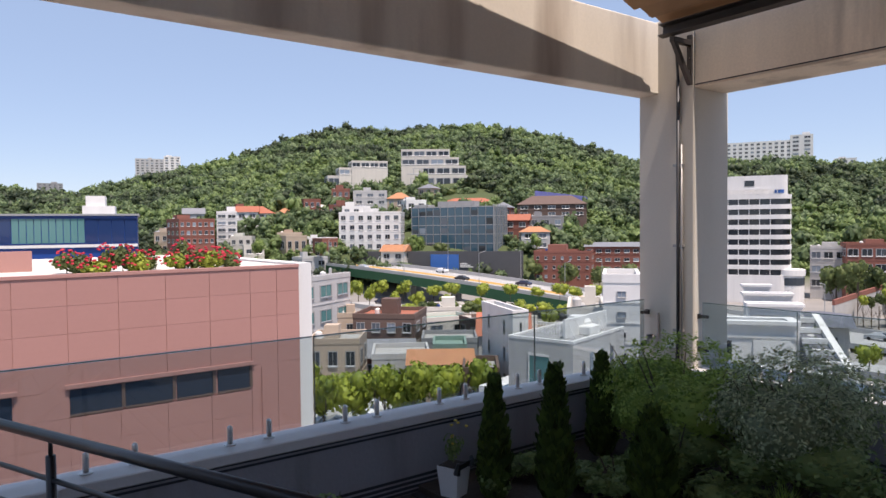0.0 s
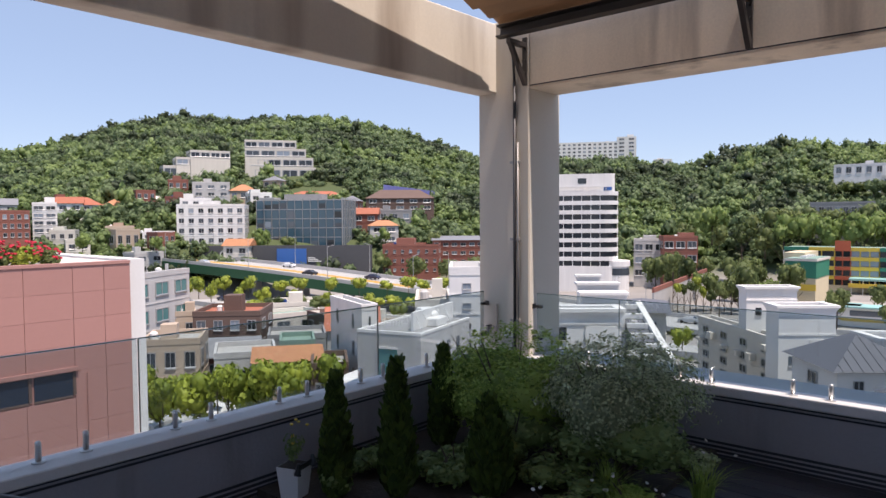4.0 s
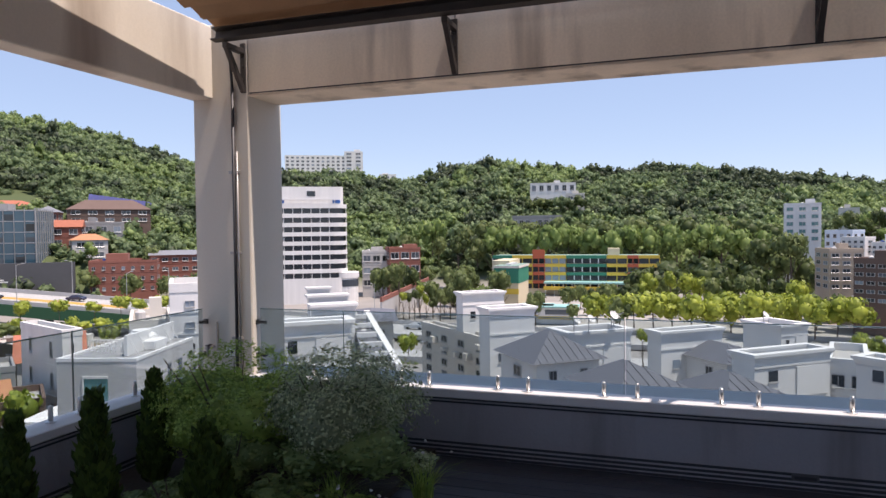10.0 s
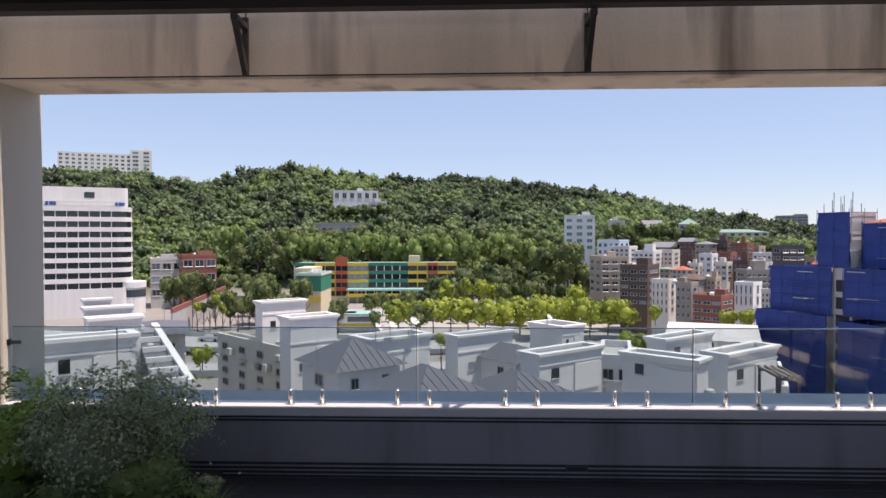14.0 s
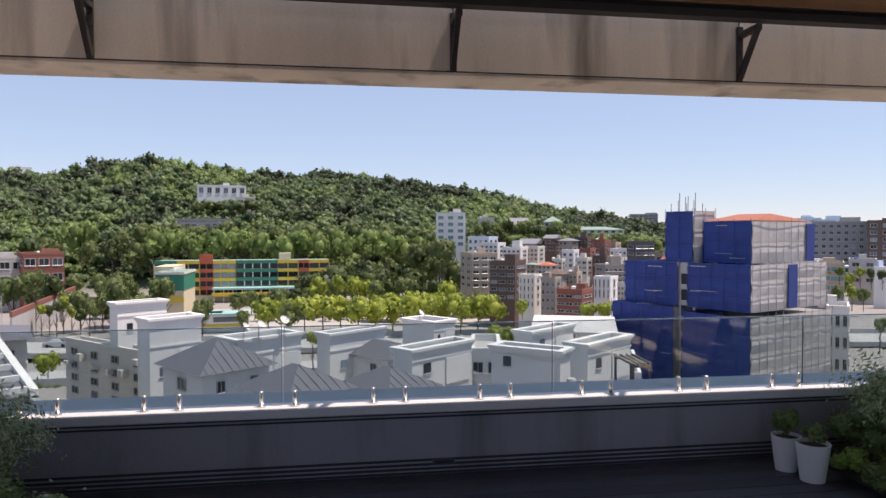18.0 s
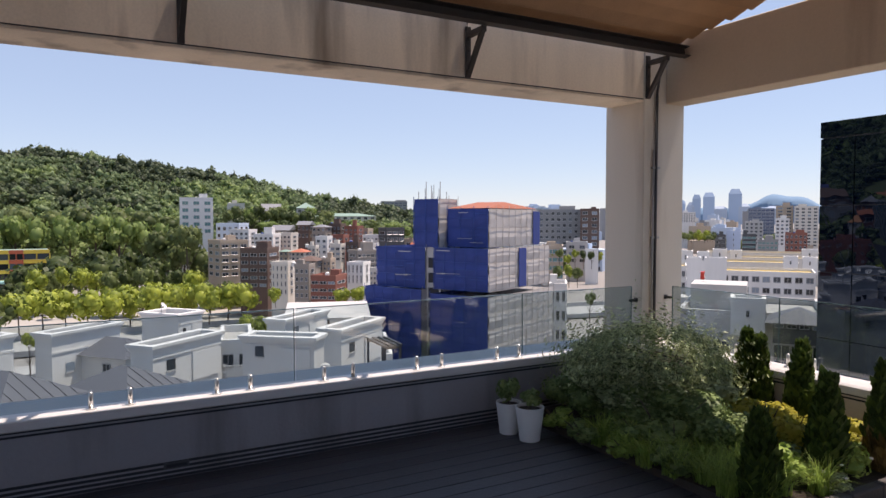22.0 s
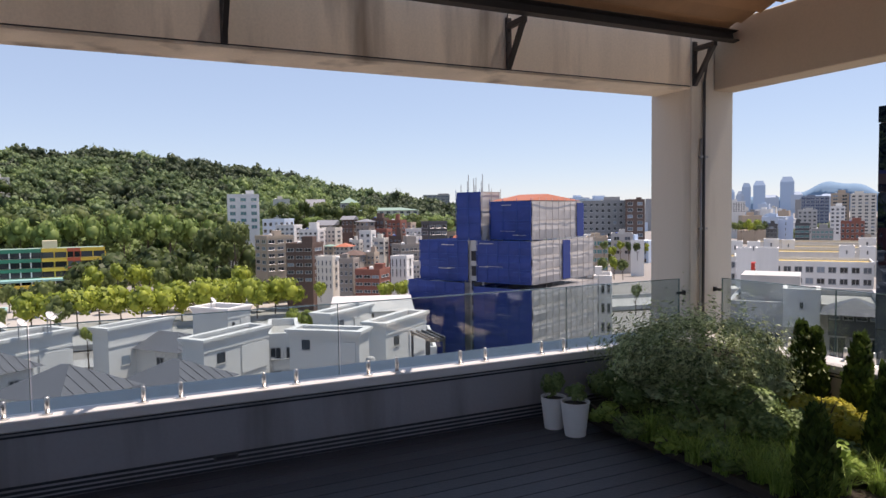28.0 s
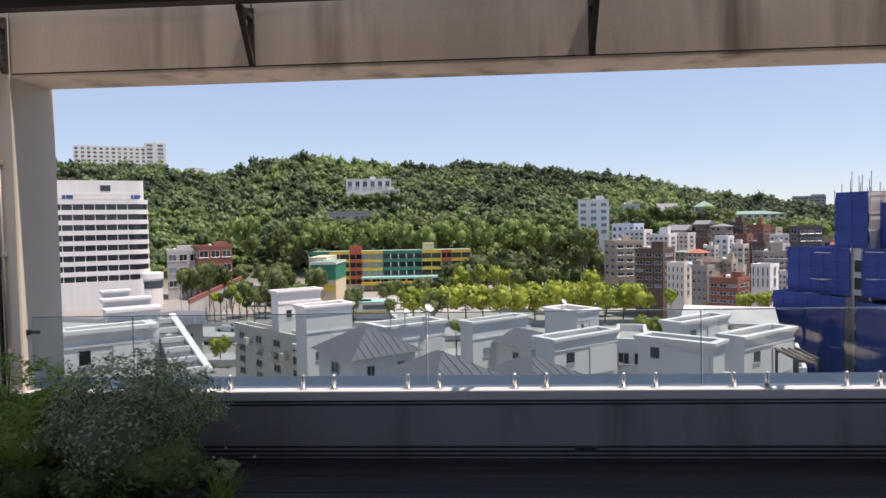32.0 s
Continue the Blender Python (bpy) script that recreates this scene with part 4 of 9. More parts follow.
def construction(name, x, y, z0, w, d, h, rz, label=""):
    """Building under scaffold, stepped: lower blocks, a middle block, an upper block and a stair core."""
    t = thing(name, pose(x, y, z0, 0, 0, rz), label, "building site")
    k = w / 20.0
    site_block(t, 0.09 * w, w / 2, 0, d, 0, h * 0.45)
    site_block(t, -0.5 * w, -0.03 * w, 1.5, d * 0.8, 0, h * 0.46)
    site_block(t, -0.43 * w, -0.03 * w, 2.5, d * 0.8, h * 0.465, h * 0.71)
    site_block(t, 0.08 * w, 0.47 * w, 1.2, d, h * 0.475, h * 0.715)
    site_block(t, 0.10 * w, 0.40 * w, 4.0, d * 0.95, h * 0.72, h * 0.94)
    site_block(t, -0.12 * w, 0.07 * w, 2.6, 7.5, h * 0.715, h, BLUENET, GREYNET)
    for z, zz, yy, xx in ((h * 0.48, h * 0.71, 0.48, 0.47), (h * 0.72, h * 0.93, 0.86, 0.40)):
        unit(BLUENET, t, "blue_strip", xx * w + 0.2, xx * w + 0.32, d * yy, d * yy + 2.2, z, zz)
    rs = random.Random(12)
    for x0, x1, yy, za, zb in ((0.10, 0.5, 0.0, 0.02, 0.44), (-0.5, -0.04, 1.5, 0.05, 0.45), (0.09, 0.46, 1.2, 0.49, 0.70), (-0.42, -0.04, 2.5, 0.48, 0.70), (0.11, 0.39, 4.0, 0.74, 0.93)):
        for i in range(9):
            u, ww, zz = rs.uniform(x0, x1 - 0.06), rs.uniform(0.04, 0.14), rs.uniform(za, zb) * h
            unit(BLUECLAD if i % 3 else GREYNET, t, "loose_sheet_edge", u * w, min(u + ww, x1) * w, yy - 0.27, yy - 0.25, zz, zz + rs.uniform(0.04, 0.12))
    part("stair_core", Shape().box(-0.03 * w, 0.08 * w, 2.8, 8, 0, h * 0.714), LIGHTGREY, t, "bare concrete stair core")
    for i in range(7):
        z = h * (0.05 + 0.09 * i)
        unit(GROOVE, t, "opening", -0.012 * w, 0.065 * w, 2.7, 2.82, z, z + h * 0.06)
    part("tiled_roof", Shape().add([(0.10 * w, 4, h * 0.945), (0.40 * w, 4, h * 0.945), (0.40 * w, d * 0.95, h * 0.945), (0.10 * w, d * 0.95, h * 0.945), (0.16 * w, d * 0.5, h * 0.985), (0.36 * w, d * 0.5, h * 0.985)],
                                    [(0, 1, 5, 4), (1, 2, 5), (2, 3, 4, 5), (3, 0, 4), (3, 2, 1, 0)]), REDTILE, t)
    for i in range(9):
        xx = -0.11 * w + i * 0.02 * w
        part("pole", Shape().tube((xx, 3.4 + (i % 3), h), (xx, 3.4 + (i % 3), h + 1.2 + (i % 4) * 0.5), 0.05, n=6), SCAFFOLD, t)


def mirror_building():
    """Black glass facade in large panes, running towards the terrace; each pane hangs a little out of true."""
    a, b = Vector((25.1, -40.9, 0)), Vector((5.1, -40.1, 0))
    d = (b - a).normalized()
    t = thing("office_building", Matrix.Translation((a.x, a.y, -21)) @ Matrix(((d.x, d.y, 0, 0), (d.y, -d.x, 0, 0), (0, 0, 1, 0), (0, 0, 0, 1))), "black mirror-glass office facade that reflects the hillside", "building")
    top = 28.5
    part("body", Shape().box(0.05, 60, -20, -0.12, -3, top), DARKGREY, t)
    part("roof_edge", Shape().box(0, 60, -20, 0.03, top - 0.9, top + 0.05), BLACKGLASS, t)
    rng = random.Random(9)
    pw, ph = 2.15, 4.1
    for i in range(12):
        for k in range(7):
            z1 = top - 0.95 - ph * k
            j = [rng.uniform(-0.008, 0.008) for _ in range(4)]
            s = Shape().add([(i * pw + 0.03, 0.0 + j[0], z1 - ph + 0.03), ((i + 1) * pw - 0.03, j[1], z1 - ph + 0.03), ((i + 1) * pw - 0.03, j[2], z1 - 0.03), (i * pw + 0.03, j[3], z1 - 0.03),
                             (i * pw + 0.03, -0.1, z1 - ph + 0.03), ((i + 1) * pw - 0.03, -0.1, z1 - ph + 0.03), ((i + 1) * pw - 0.03, -0.1, z1 - 0.03), (i * pw + 0.03, -0.1, z1 - 0.03)],
                            [(3, 2, 1, 0), (4, 5, 6, 7), (0, 1, 5, 4), (1, 2, 6, 5), (2, 3, 7, 6), (3, 0, 4, 7)])
            part("pane", s, BLACKGLASS, t)


# ---- roads and vehicles ----
def strip(pts, w0, w1, lift=0.0):
    """A band along a line of points, from w0 to w1 to its right."""
    s, v, f = Shape(), [], []
    for i, p in enumerate(pts):
        a, b = Vector(pts[max(i - 1, 0)]), Vector(pts[min(i + 1, len(pts) - 1)])
        d = (b - a)
        n = Vector((d.y, -d.x, 0)).normalized()
        for w in (w0, w1):
            v.append(Vector(p) + n * w + Vector((0, 0, lift)))
    for i in range(len(pts) - 1):
        f.append((2 * i, 2 * i + 1, 2 * i + 3, 2 * i + 2))
    return s.add(v, f)


def wall_strip(pts, w, z0, z1, t=0.3):
    s, v, f = Shape(), [], []
    for i, p in enumerate(pts):
        a, b = Vector(pts[max(i - 1, 0)]), Vector(pts[min(i + 1, len(pts) - 1)])
        d = (b - a)
        n = Vector((d.y, -d.x, 0)).normalized()
        for ww, z in ((w, z0), (w + t, z0), (w + t, z1), (w, z1)):
            v.append(Vector(p) + n * ww + Vector((0, 0, z)))
    for i in range(len(pts) - 1):
        for k in range(4):
            f.append((4 * i + k, 4 * i + (k + 1) % 4, 4 * i + 4 + (k + 1) % 4, 4 * i + 4 + k))
    n = 4 * (len(pts) - 1)
    f += [(0, 3, 2, 1), (n, n + 1, n + 2, n + 3)]
    return s.add(v, f)


def smooth_line(pts, n=8):
    out = []
    for i in range(len(pts) - 1):
        p0, p1, p2, p3 = (Vector(pts[max(0, min(len(pts) - 1, i + k))]) for k in (-1, 0, 1, 2))
        for k in range(n):
            u = k / n
            out.append(0.5 * ((2 * p1) + (p2 - p0) * u + (2 * p0 - 5 * p1 + 4 * p2 - p3) * u * u + (3 * p1 - p0 - 3 * p2 + p3) * u ** 3))
    return [tuple(p) for p in out] + [tuple(pts[-1])]


def car_proto(mat):
    c = thing("car", pose(0, 0, -60), "parked saloon car on the asphalt", "car", "cars")
    b = Shape()
    prof = [(-2.2, 0.35), (-2.25, 0.75), (-1.9, 0.92), (-1.25, 0.98), (-0.75, 1.42), (0.75, 1.45), (1.45, 1.02), (2.1, 0.88), (2.22, 0.6), (2.15, 0.35)]
    n = len(prof)
    low = lambda z: 0.86 if z < 1.1 else 0.66
    b.add([(x, -low(z), z) for x, z in prof] + [(x, low(z), z) for x, z in prof],
          [tuple(range(n)), tuple(range(2 * n - 1, n - 1, -1))] + [(i, n + i, n + (i + 1) % n, (i + 1) % n) for i in range(n)])
    part("body", b, mat, c)
    g = Shape()
    for s in (-1, 1):
        g.add([(-1.15, s * 0.80, 1.0), (1.30, s * 0.80, 1.02), (0.72, s * 0.685, 1.39), (-0.70, s * 0.685, 1.37)], [(0, 1, 2, 3)] if s < 0 else [(3, 2, 1, 0)])
    part("side_windows", g, WINDOW, c)
    part("windscreen", Shape().add([(1.46, -0.70, 1.04), (1.46, 0.70, 1.04), (0.80, 0.6, 1.44), (0.80, -0.6, 1.44)], [(0, 1, 2, 3)]), WINDOW, c)
    part("rear_window", Shape().add([(-1.28, -0.70, 1.01), (-1.28, 0.70, 1.01), (-0.80, 0.6, 1.41), (-0.80, -0.6, 1.41)], [(3, 2, 1, 0)]), WINDOW, c)
    for x in (-1.35, 1.4):
        for s in (-1, 1):
            part("wheel", Shape().tube((x, s * 0.70, 0.32), (x, s * 0.90, 0.32), 0.32, n=12), TYRE, c)
    return c


def bus(x, y, z, rz, mat, length=11.0, label="red city bus on the elevated road"):
    b = thing("bus", pose(x, y, z, 0, 0, rz), label, "bus", "buses")
    part("body", Shape().box(-length / 2, length / 2, -1.25, 1.25, 0.4, 3.1, 0.15), mat, b)
    for s in (-1, 1):
        for i in range(7):
            xx = -length / 2 + 0.5 + i * (length - 1) / 7
            unit(WINDOW, b, "window", xx, xx + (length - 1) / 7 - 0.12, s * 1.27 - 0.02, s * 1.27 + 0.02, 1.5, 2.6)
    unit(WINDOW, b, "windscreen", length / 2 - 0.02, length / 2 + 0.04, -1.1, 1.1, 1.2, 2.7)
    for xx in (-length * 0.3, length * 0.32):
        for s in (-1, 1):
            part("wheel", Shape().tube((xx, s * 0.95, 0.5), (xx, s * 1.27, 0.5), 0.5, n=14), TYRE, b)
    part("roof_unit", Shape().box(-2, 1, -0.9, 0.9, 3.11, 3.4, 0.05), WHITE, b)


def street_lamp(x, y, z, rz, h=9.0):
    s = thing("street_lamp", pose(x, y, z, 0, 0, rz), "tall grey street lamp with one arm", "street lamp", "street lamps")
    part("pole", Shape().tube((0, 0, 0), (0, 0, h), 0.10, 0.06, 8), FRAME, s)
    part("arm", Shape().tube((0, 0, h - 0.1), (1.9, 0, h + 0.25), 0.05, 0.04, 6), FRAME, s)
    part("lamp_head", Shape().box(1.7, 2.5, -0.14, 0.14, h + 0.18, h + 0.34, 0.03), FRAME, s)


# ---- trees ----
TREE_MESH = {}


def tree(x, y, z, r, h, leaf, label, name="tree", stretch=1.0, bare=0.25, group=""):
    """Trunk with limbs and a leafy crown; crowns of one kind share a few meshes."""
    rng = random.Random(int(x * 31 + y * 17))
    k = (leaf.name, rng.randrange(3))
    if k not in TREE_MESH:
        TREE_MESH[k] = stamp("crown_" + leaf.name, [MID_CROWN[k[1]]], [(0, 0, 0, 1, 1)], leaf)
    t = thing(name, pose(x, y, z, 0, 0, rng.uniform(0, 360)), label, "tree", group)
    s = Shape().tube((0, 0, -0.5), (0.02 * h, 0.01 * h, h * 0.62), 0.035 * h * 0.5, 0.018 * h * 0.5, 8)
    for i in range(5):
        a = i * 1.26 + rng.uniform(0, 0.6)
        s.tube((0, 0, h * (bare + 0.05 * i)), (r * 0.6 * math.cos(a), r * 0.6 * math.sin(a), h * (bare + 0.22 + 0.06 * i)), 0.012 * h * 0.5, 0.004 * h, 5)
    part("trunk", s, BARK, t)
    c = part("crown", TREE_MESH[k], leaf, t)
    half = min(h * (1 - bare * 0.55), 2.5 * r) / 2
    c.matrix_basis = Matrix.LocRotScale((0, 0, h - half), None, (r * 1.08, r * 1.08, half / 0.80))


def kiosk(x, y, z, w):
    t = thing("playground_kiosk", pose(x, y, z, 0, 0, -85), "white and aqua kiosk in the school yard", "kiosk")
    part("wall", Shape().box(-w / 2, w / 2, 0, 4, -1, 3.0), WHITE, t)
    part("awning", Shape().box(-w / 2 - 0.3, w / 2 + 0.3, -1.5, 4.2, 3.01, 3.3), SCHOOLAQUA, t)
    unit(SCHOOLYELLOW, t, "band", -w / 2 - 0.02, w / 2 + 0.02, -0.06, -0.01, 0.2, 0.9)
    unit(WINDOW, t, "window", -w / 3, w / 3, -0.05, -0.01, 1.3, 2.4)


def pergola(name, x, y, z0, w, d, h, rz, label=""):
    t = thing(name, pose(x, y, z0, 0, 0, rz), label, "pergola")
    for xx in (-w / 2, w / 2 - 0.15):
        for yy in (0.0, d - 0.15):
            unit(DARKGREY, t, "post", xx, xx + 0.15, yy, yy + 0.15, -3.0, h)
    for yy in (0.0, d - 0.15):
        unit(DARKGREY, t, "beam", -w / 2, w / 2, yy, yy + 0.15, h + 0.005, h + 0.2)
    n = int(w / 0.42)
    for i in range(n + 1):
        xx = -w / 2 + (w - 0.14) * i / n
        unit(DARKGREY, t, "slat", xx, xx + 0.14, -0.2, d + 0.2, h + 0.205, h + 0.36)


def sign_board(x, y, z, rz):
    t = thing("sign_board", pose(x, y, z, 0, 0, rz), "upright orange and white sign board on a building", "sign")
    part("board", Shape().box(-2.2, 2.2, -0.3, 0.3, -14, 8), WHITE, t)
    part("orange_panel", Shape().box(-2.1, 2.1, -0.4, -0.31, 0, 7.8), SIGNORANGE, t, "plain orange panel")


mirror_building()
pink_block()


def modern_house(name, x, y, z0, w, d, h, rz, label=""):
    """Pale grey house: large framed window, open frame at one side, roof deck with rails, fan unit and screen wall."""
    t = thing(name, pose(x, y, z0, 0, 0, rz), label, "house")
    part("wall", Shape().box(-w / 2, w / 2, 0, d, -14, h), LIGHTGREY, t)
    part("roof", Shape().box(-w / 2 + 0.2, w / 2 - 0.2, 0.2, d - 0.2, h + 0.01, h + 0.08), MIDGREY, t)
    rim = Shape().box(-w / 2 - 0.03, w / 2 + 0.03, -0.03, 0.2, h + 0.01, h + 0.22).box(w / 2 - 0.2, w / 2 + 0.03, 0.2, d, h + 0.01, h + 0.22).box(-w / 2 - 0.03, -w / 2 + 0.2, 0.2, d, h + 0.01, h + 0.22)
    part("roof_rim", rim, WHITE, t)
    win = part("window", Shape().box(w * -0.16, w * 0.14, -0.03, 0.1, h * 0.12, h * 0.72), TEALGLASS, t)
    unit(WHITE, win, "window_frame", w * -0.175, w * -0.16, -0.08, 0.1, h * 0.08, h * 0.76)
    unit(WHITE, win, "window_frame", w * -0.175, w * 0.14, -0.08, 0.1, h * 0.72, h * 0.76)
    unit(WHITE, win, "window_frame", w * -0.175, w * 0.14, -0.08, 0.1, h * 0.07, h * 0.12)
    for i in range(3):
        unit(WINDOW, t, "window", w / 2 - 0.05, w / 2 + 0.05, d * (0.3 + 0.2 * i), d * (0.36 + 0.2 * i), h * 0.35, h * 0.75)
    for i in range(12):
        xx = -w * 0.42 + i * w * 0.05
        part("rail_post", Shape().tube((xx, d * 0.35, h), (xx, d * 0.35, h + 0.9), 0.03, n=6), WHITE, t)
    for z in (0.45, 0.9):
        part("rail", Shape().tube((-w * 0.42, d * 0.35, h + z), (w * 0.13, d * 0.35, h + z), 0.025, n=6), WHITE, t)
    part("fan_unit", Shape().lathe([(1.0, 0), (1.0, 0.9), (0.7, 1.2), (0.7, 1.3)], 16, (w * 0.12, d * 0.55, h + 0.1)), WHITE, t)
    part("duct", Shape().box(-0.2, 2.3, d * 0.4, d * 0.6, h + 0.1, h + 0.8, 0.08), WHITE, t)
    part("screen_wall", Shape().box(w * 0.22, w * 0.26, d * 0.15, d * 0.95, h + 0.1, h + 1.5), WHITE, t)
    for i in range(6):
        part("screen_brace", Shape().tube((w * 0.26, d * (0.2 + 0.14 * i), h + 1.2), (w * 0.36, d * (0.2 + 0.14 * i), h + 0.1), 0.03, n=6), WHITE, t)
    for i in range(2):
        part("air_conditioner", Shape().box(w * 0.16, w * 0.21, d * (0.2 + 0.15 * i), d * (0.3 + 0.15 * i), h + 0.1, h + 0.9, 0.03), WARMWHITE, t)
    part("low_wing", Shape().box(-w / 2 - 3.2, -w / 2, 0.6, d, -14, -h * 0.05), WHITE, t)
    keep_clear(x, y, 10)
# ---- ground and hills ----
G0 = -21.0
HILLS = (  # compass angle and height of the ridge
    (102, 0),
    (96, 25),
    (90, 45),
    (86.6, 45.6),
    (82, 44.5),
    (79.7, 52.1),
    (75.7, 61.1),
    (70.2, 74.1),
    (65.2, 91),
    (61.5, 96.3),
    (57.8, 94.7),
    (54.9, 95.9),
    (51.6, 99.1),
    (48.3, 94.9),
    (45, 88.5),
    (41.7, 78),
    (39.3, 68),
    (37.8, 63),
    (31.8, 58.5),
    (27, 56),
    (23.9, 51),
    (21, 50),
    (18.3, 57.9),
    (14, 61.9),
    (11.2, 58),
    (8.3, 56.8),
    (5, 53),
    (1.3, 55.3),
    (-2.8, 53),
    (-5, 52.4),
    (-8.8, 47),
    (-11.6, 44),
    (-13.6, 42.5),
    (-15.2, 36.8),
    (-17, 34),
    (-20, 30.6),
    (-24.6, 26),
    (-30, 16),
    (-36, 0),
    (-40, 0),
)
RIDGE_AT, RIDGE_UP = [q[0] for q in HILLS[::-1]], [q[1] for q in HILLS[::-1]]


def land(x, y):
    """Height of the ground: a level town from which wooded hills climb."""
    r, az = math.hypot(x, y), math.degrees(math.atan2(y, x))
    amp = sum(float(np.interp(az + o, RIDGE_AT, RIDGE_UP)) for o in (-1.2, 0.0, 1.2)) / 3 * (1.0 if abs(az) < 110 else 0.0)
    near, ridge = (203, 540) if az > 44 else (203 + (44 - az) * 2.2, 540 - (44 - az) * 5.5) if az > 24 else (247, 430) if az > -6 else (247 - (-6 - az) * 3.0, 430)
    s = (r - near) / (ridge - near)
    if s <= 0:
        return G0
    if s > 1:
        return G0 + amp * math.exp(-0.5 * ((r - ridge) / 150) ** 2)
    return G0 + amp * s * (1.12 - 0.12 * s) * min(1.0, s * 6 + 0.2) * (1 if s > 0.133 else (s / 0.133) ** 0.3)


def ground_sheet():
    s = Shape()
    rings = [12 + 6 * i for i in range(20)] + [132 + 9 * i for i in range(62)] + [700, 800, 1000, 1400, 2200, 3400, 4800]
    n = 220
    v, f = [(0, 0, G0 - 2)], []
    for r in rings:
        for i in range(n):
            a = 2 * math.pi * i / n
            x, y = r * math.cos(a), r * math.sin(a)
            v.append((x, y, land(x, y) + (0.8 * noise.noise((x * 0.03, y * 0.03, 0)) if r > 260 else 0)))
    for i in range(n):
        f.append((0, 1 + i, 1 + (i + 1) % n))
    for k in range(len(rings) - 1):
        for i in range(n):
            j = (i + 1) % n
            f.append((1 + k * n + i, 1 + (k + 1) * n + i, 1 + (k + 1) * n + j, 1 + k * n + j))
    s.add(v, f)
    return s


m, nn, kk, pp = principled("town_ground")
geo, pw, nz = nn.new("ShaderNodeNewGeometry"), nn.new("ShaderNodeMapRange"), nn.new("ShaderNodeTexNoise")
sep = nn.new("ShaderNodeSeparateXYZ")
kk.new(geo.outputs["Position"], sep.inputs[0])
pw.inputs[1].default_value, pw.inputs[2].default_value = G0 + 1.0, G0 + 5.0
kk.new(sep.outputs[2], pw.inputs[0])
nz.inputs["Scale"].default_value, nz.inputs["Detail"].default_value = 0.08, 8
kk.new(geo.outputs["Position"], nz.inputs["Vector"])
mx1, mx2 = nn.new("ShaderNodeMix"), nn.new("ShaderNodeMix")
mx1.data_type = mx2.data_type = "RGBA"
kk.new(nz.outputs[0], mx1.inputs[0])
mx1.inputs["A"].default_value, mx1.inputs["B"].default_value = (0.20, 0.19, 0.18, 1), (0.30, 0.28, 0.26, 1)
kk.new(pw.outputs[0], mx2.inputs[0])
kk.new(mx1.outputs["Result"], mx2.inputs["A"])
mx2.inputs["B"].default_value = (0.065, 0.088, 0.032, 1)
kk.new(mx2.outputs["Result"], pp.inputs["Base Color"])
pp.inputs["Roughness"].default_value = 0.95
TOWN = m
ground = setting("ground", ground_sheet(), TOWN, "town ground rising into wooded hills", "ground", smooth=True)


# ---- foliage ----
def crown_template(seed, n, core=0.74, leaf=0.20, flat=0.8, lobe=7, plain=False):
    """A crown of radius one: leaf cards scattered over uneven lobes, round a small dark heart."""
    rng = np.random.default_rng(seed)
    lobes = rng.normal(size=(lobe, 3))
    lobes /= np.linalg.norm(lobes, axis=1)[:, None]
    lobes *= rng.uniform(0.30, 0.62, (lobe, 1))
    lobes[:, 2] = lobes[:, 2] * 0.8
    size = rng.uniform(0.38, 0.60, lobe)
    k = rng.integers(0, lobe, n)
    d = rng.normal(size=(n, 3))
    d /= np.linalg.norm(d, axis=1)[:, None]
    c = lobes[k] + d * (size[k] * rng.uniform(0.80, 1.02, n))[:, None]
    c[:, 2] *= flat
    nrm = d + rng.normal(size=(n, 3)) * 0.42
    nrm /= np.linalg.norm(nrm, axis=1)[:, None]
    u = np.cross(nrm, rng.normal(size=(n, 3)))
    u /= np.linalg.norm(u, axis=1)[:, None]
    w = np.cross(nrm, u)
    a = (leaf * rng.uniform(0.6, 1.35, n))[:, None]
    b = a * rng.uniform(0.5, 0.9, (n, 1))
    quads = np.stack([c - u * a - w * b * 0.4, c + u * a * 0.2 - w * b, c + u * a + w * b * 0.3, c - u * a * 0.3 + w * b], 1)
    bm = bmesh.new()
    bmesh.ops.create_icosphere(bm, subdivisions=1, radius=1.0)
    cv = np.array([v.co[:] for v in bm.verts])
    cf = np.array([[v.index for v in f.verts] for f in bm.faces])
    bm.free()
    if plain:
        cv = np.array([(1, 0, 0), (-1, 0, 0), (0, 1, 0), (0, -1, 0), (0, 0, 0.85), (0, 0, -0.85)]) * 1.1
        cf = np.array([(0, 2, 4), (2, 1, 4), (1, 3, 4), (3, 0, 4), (2, 0, 5), (1, 2, 5), (3, 1, 5), (0, 3, 5)])
    hv, hf = [], []
    for i, (lo, sz) in enumerate(zip(lobes, size)):
        q = cv * sz * core + lo
        q[:, 2] *= flat
        hv.append(q)
        hf.append(cf + i * len(cv))
    return quads.reshape(-1, 3), np.concatenate(hv), np.concatenate(hf)


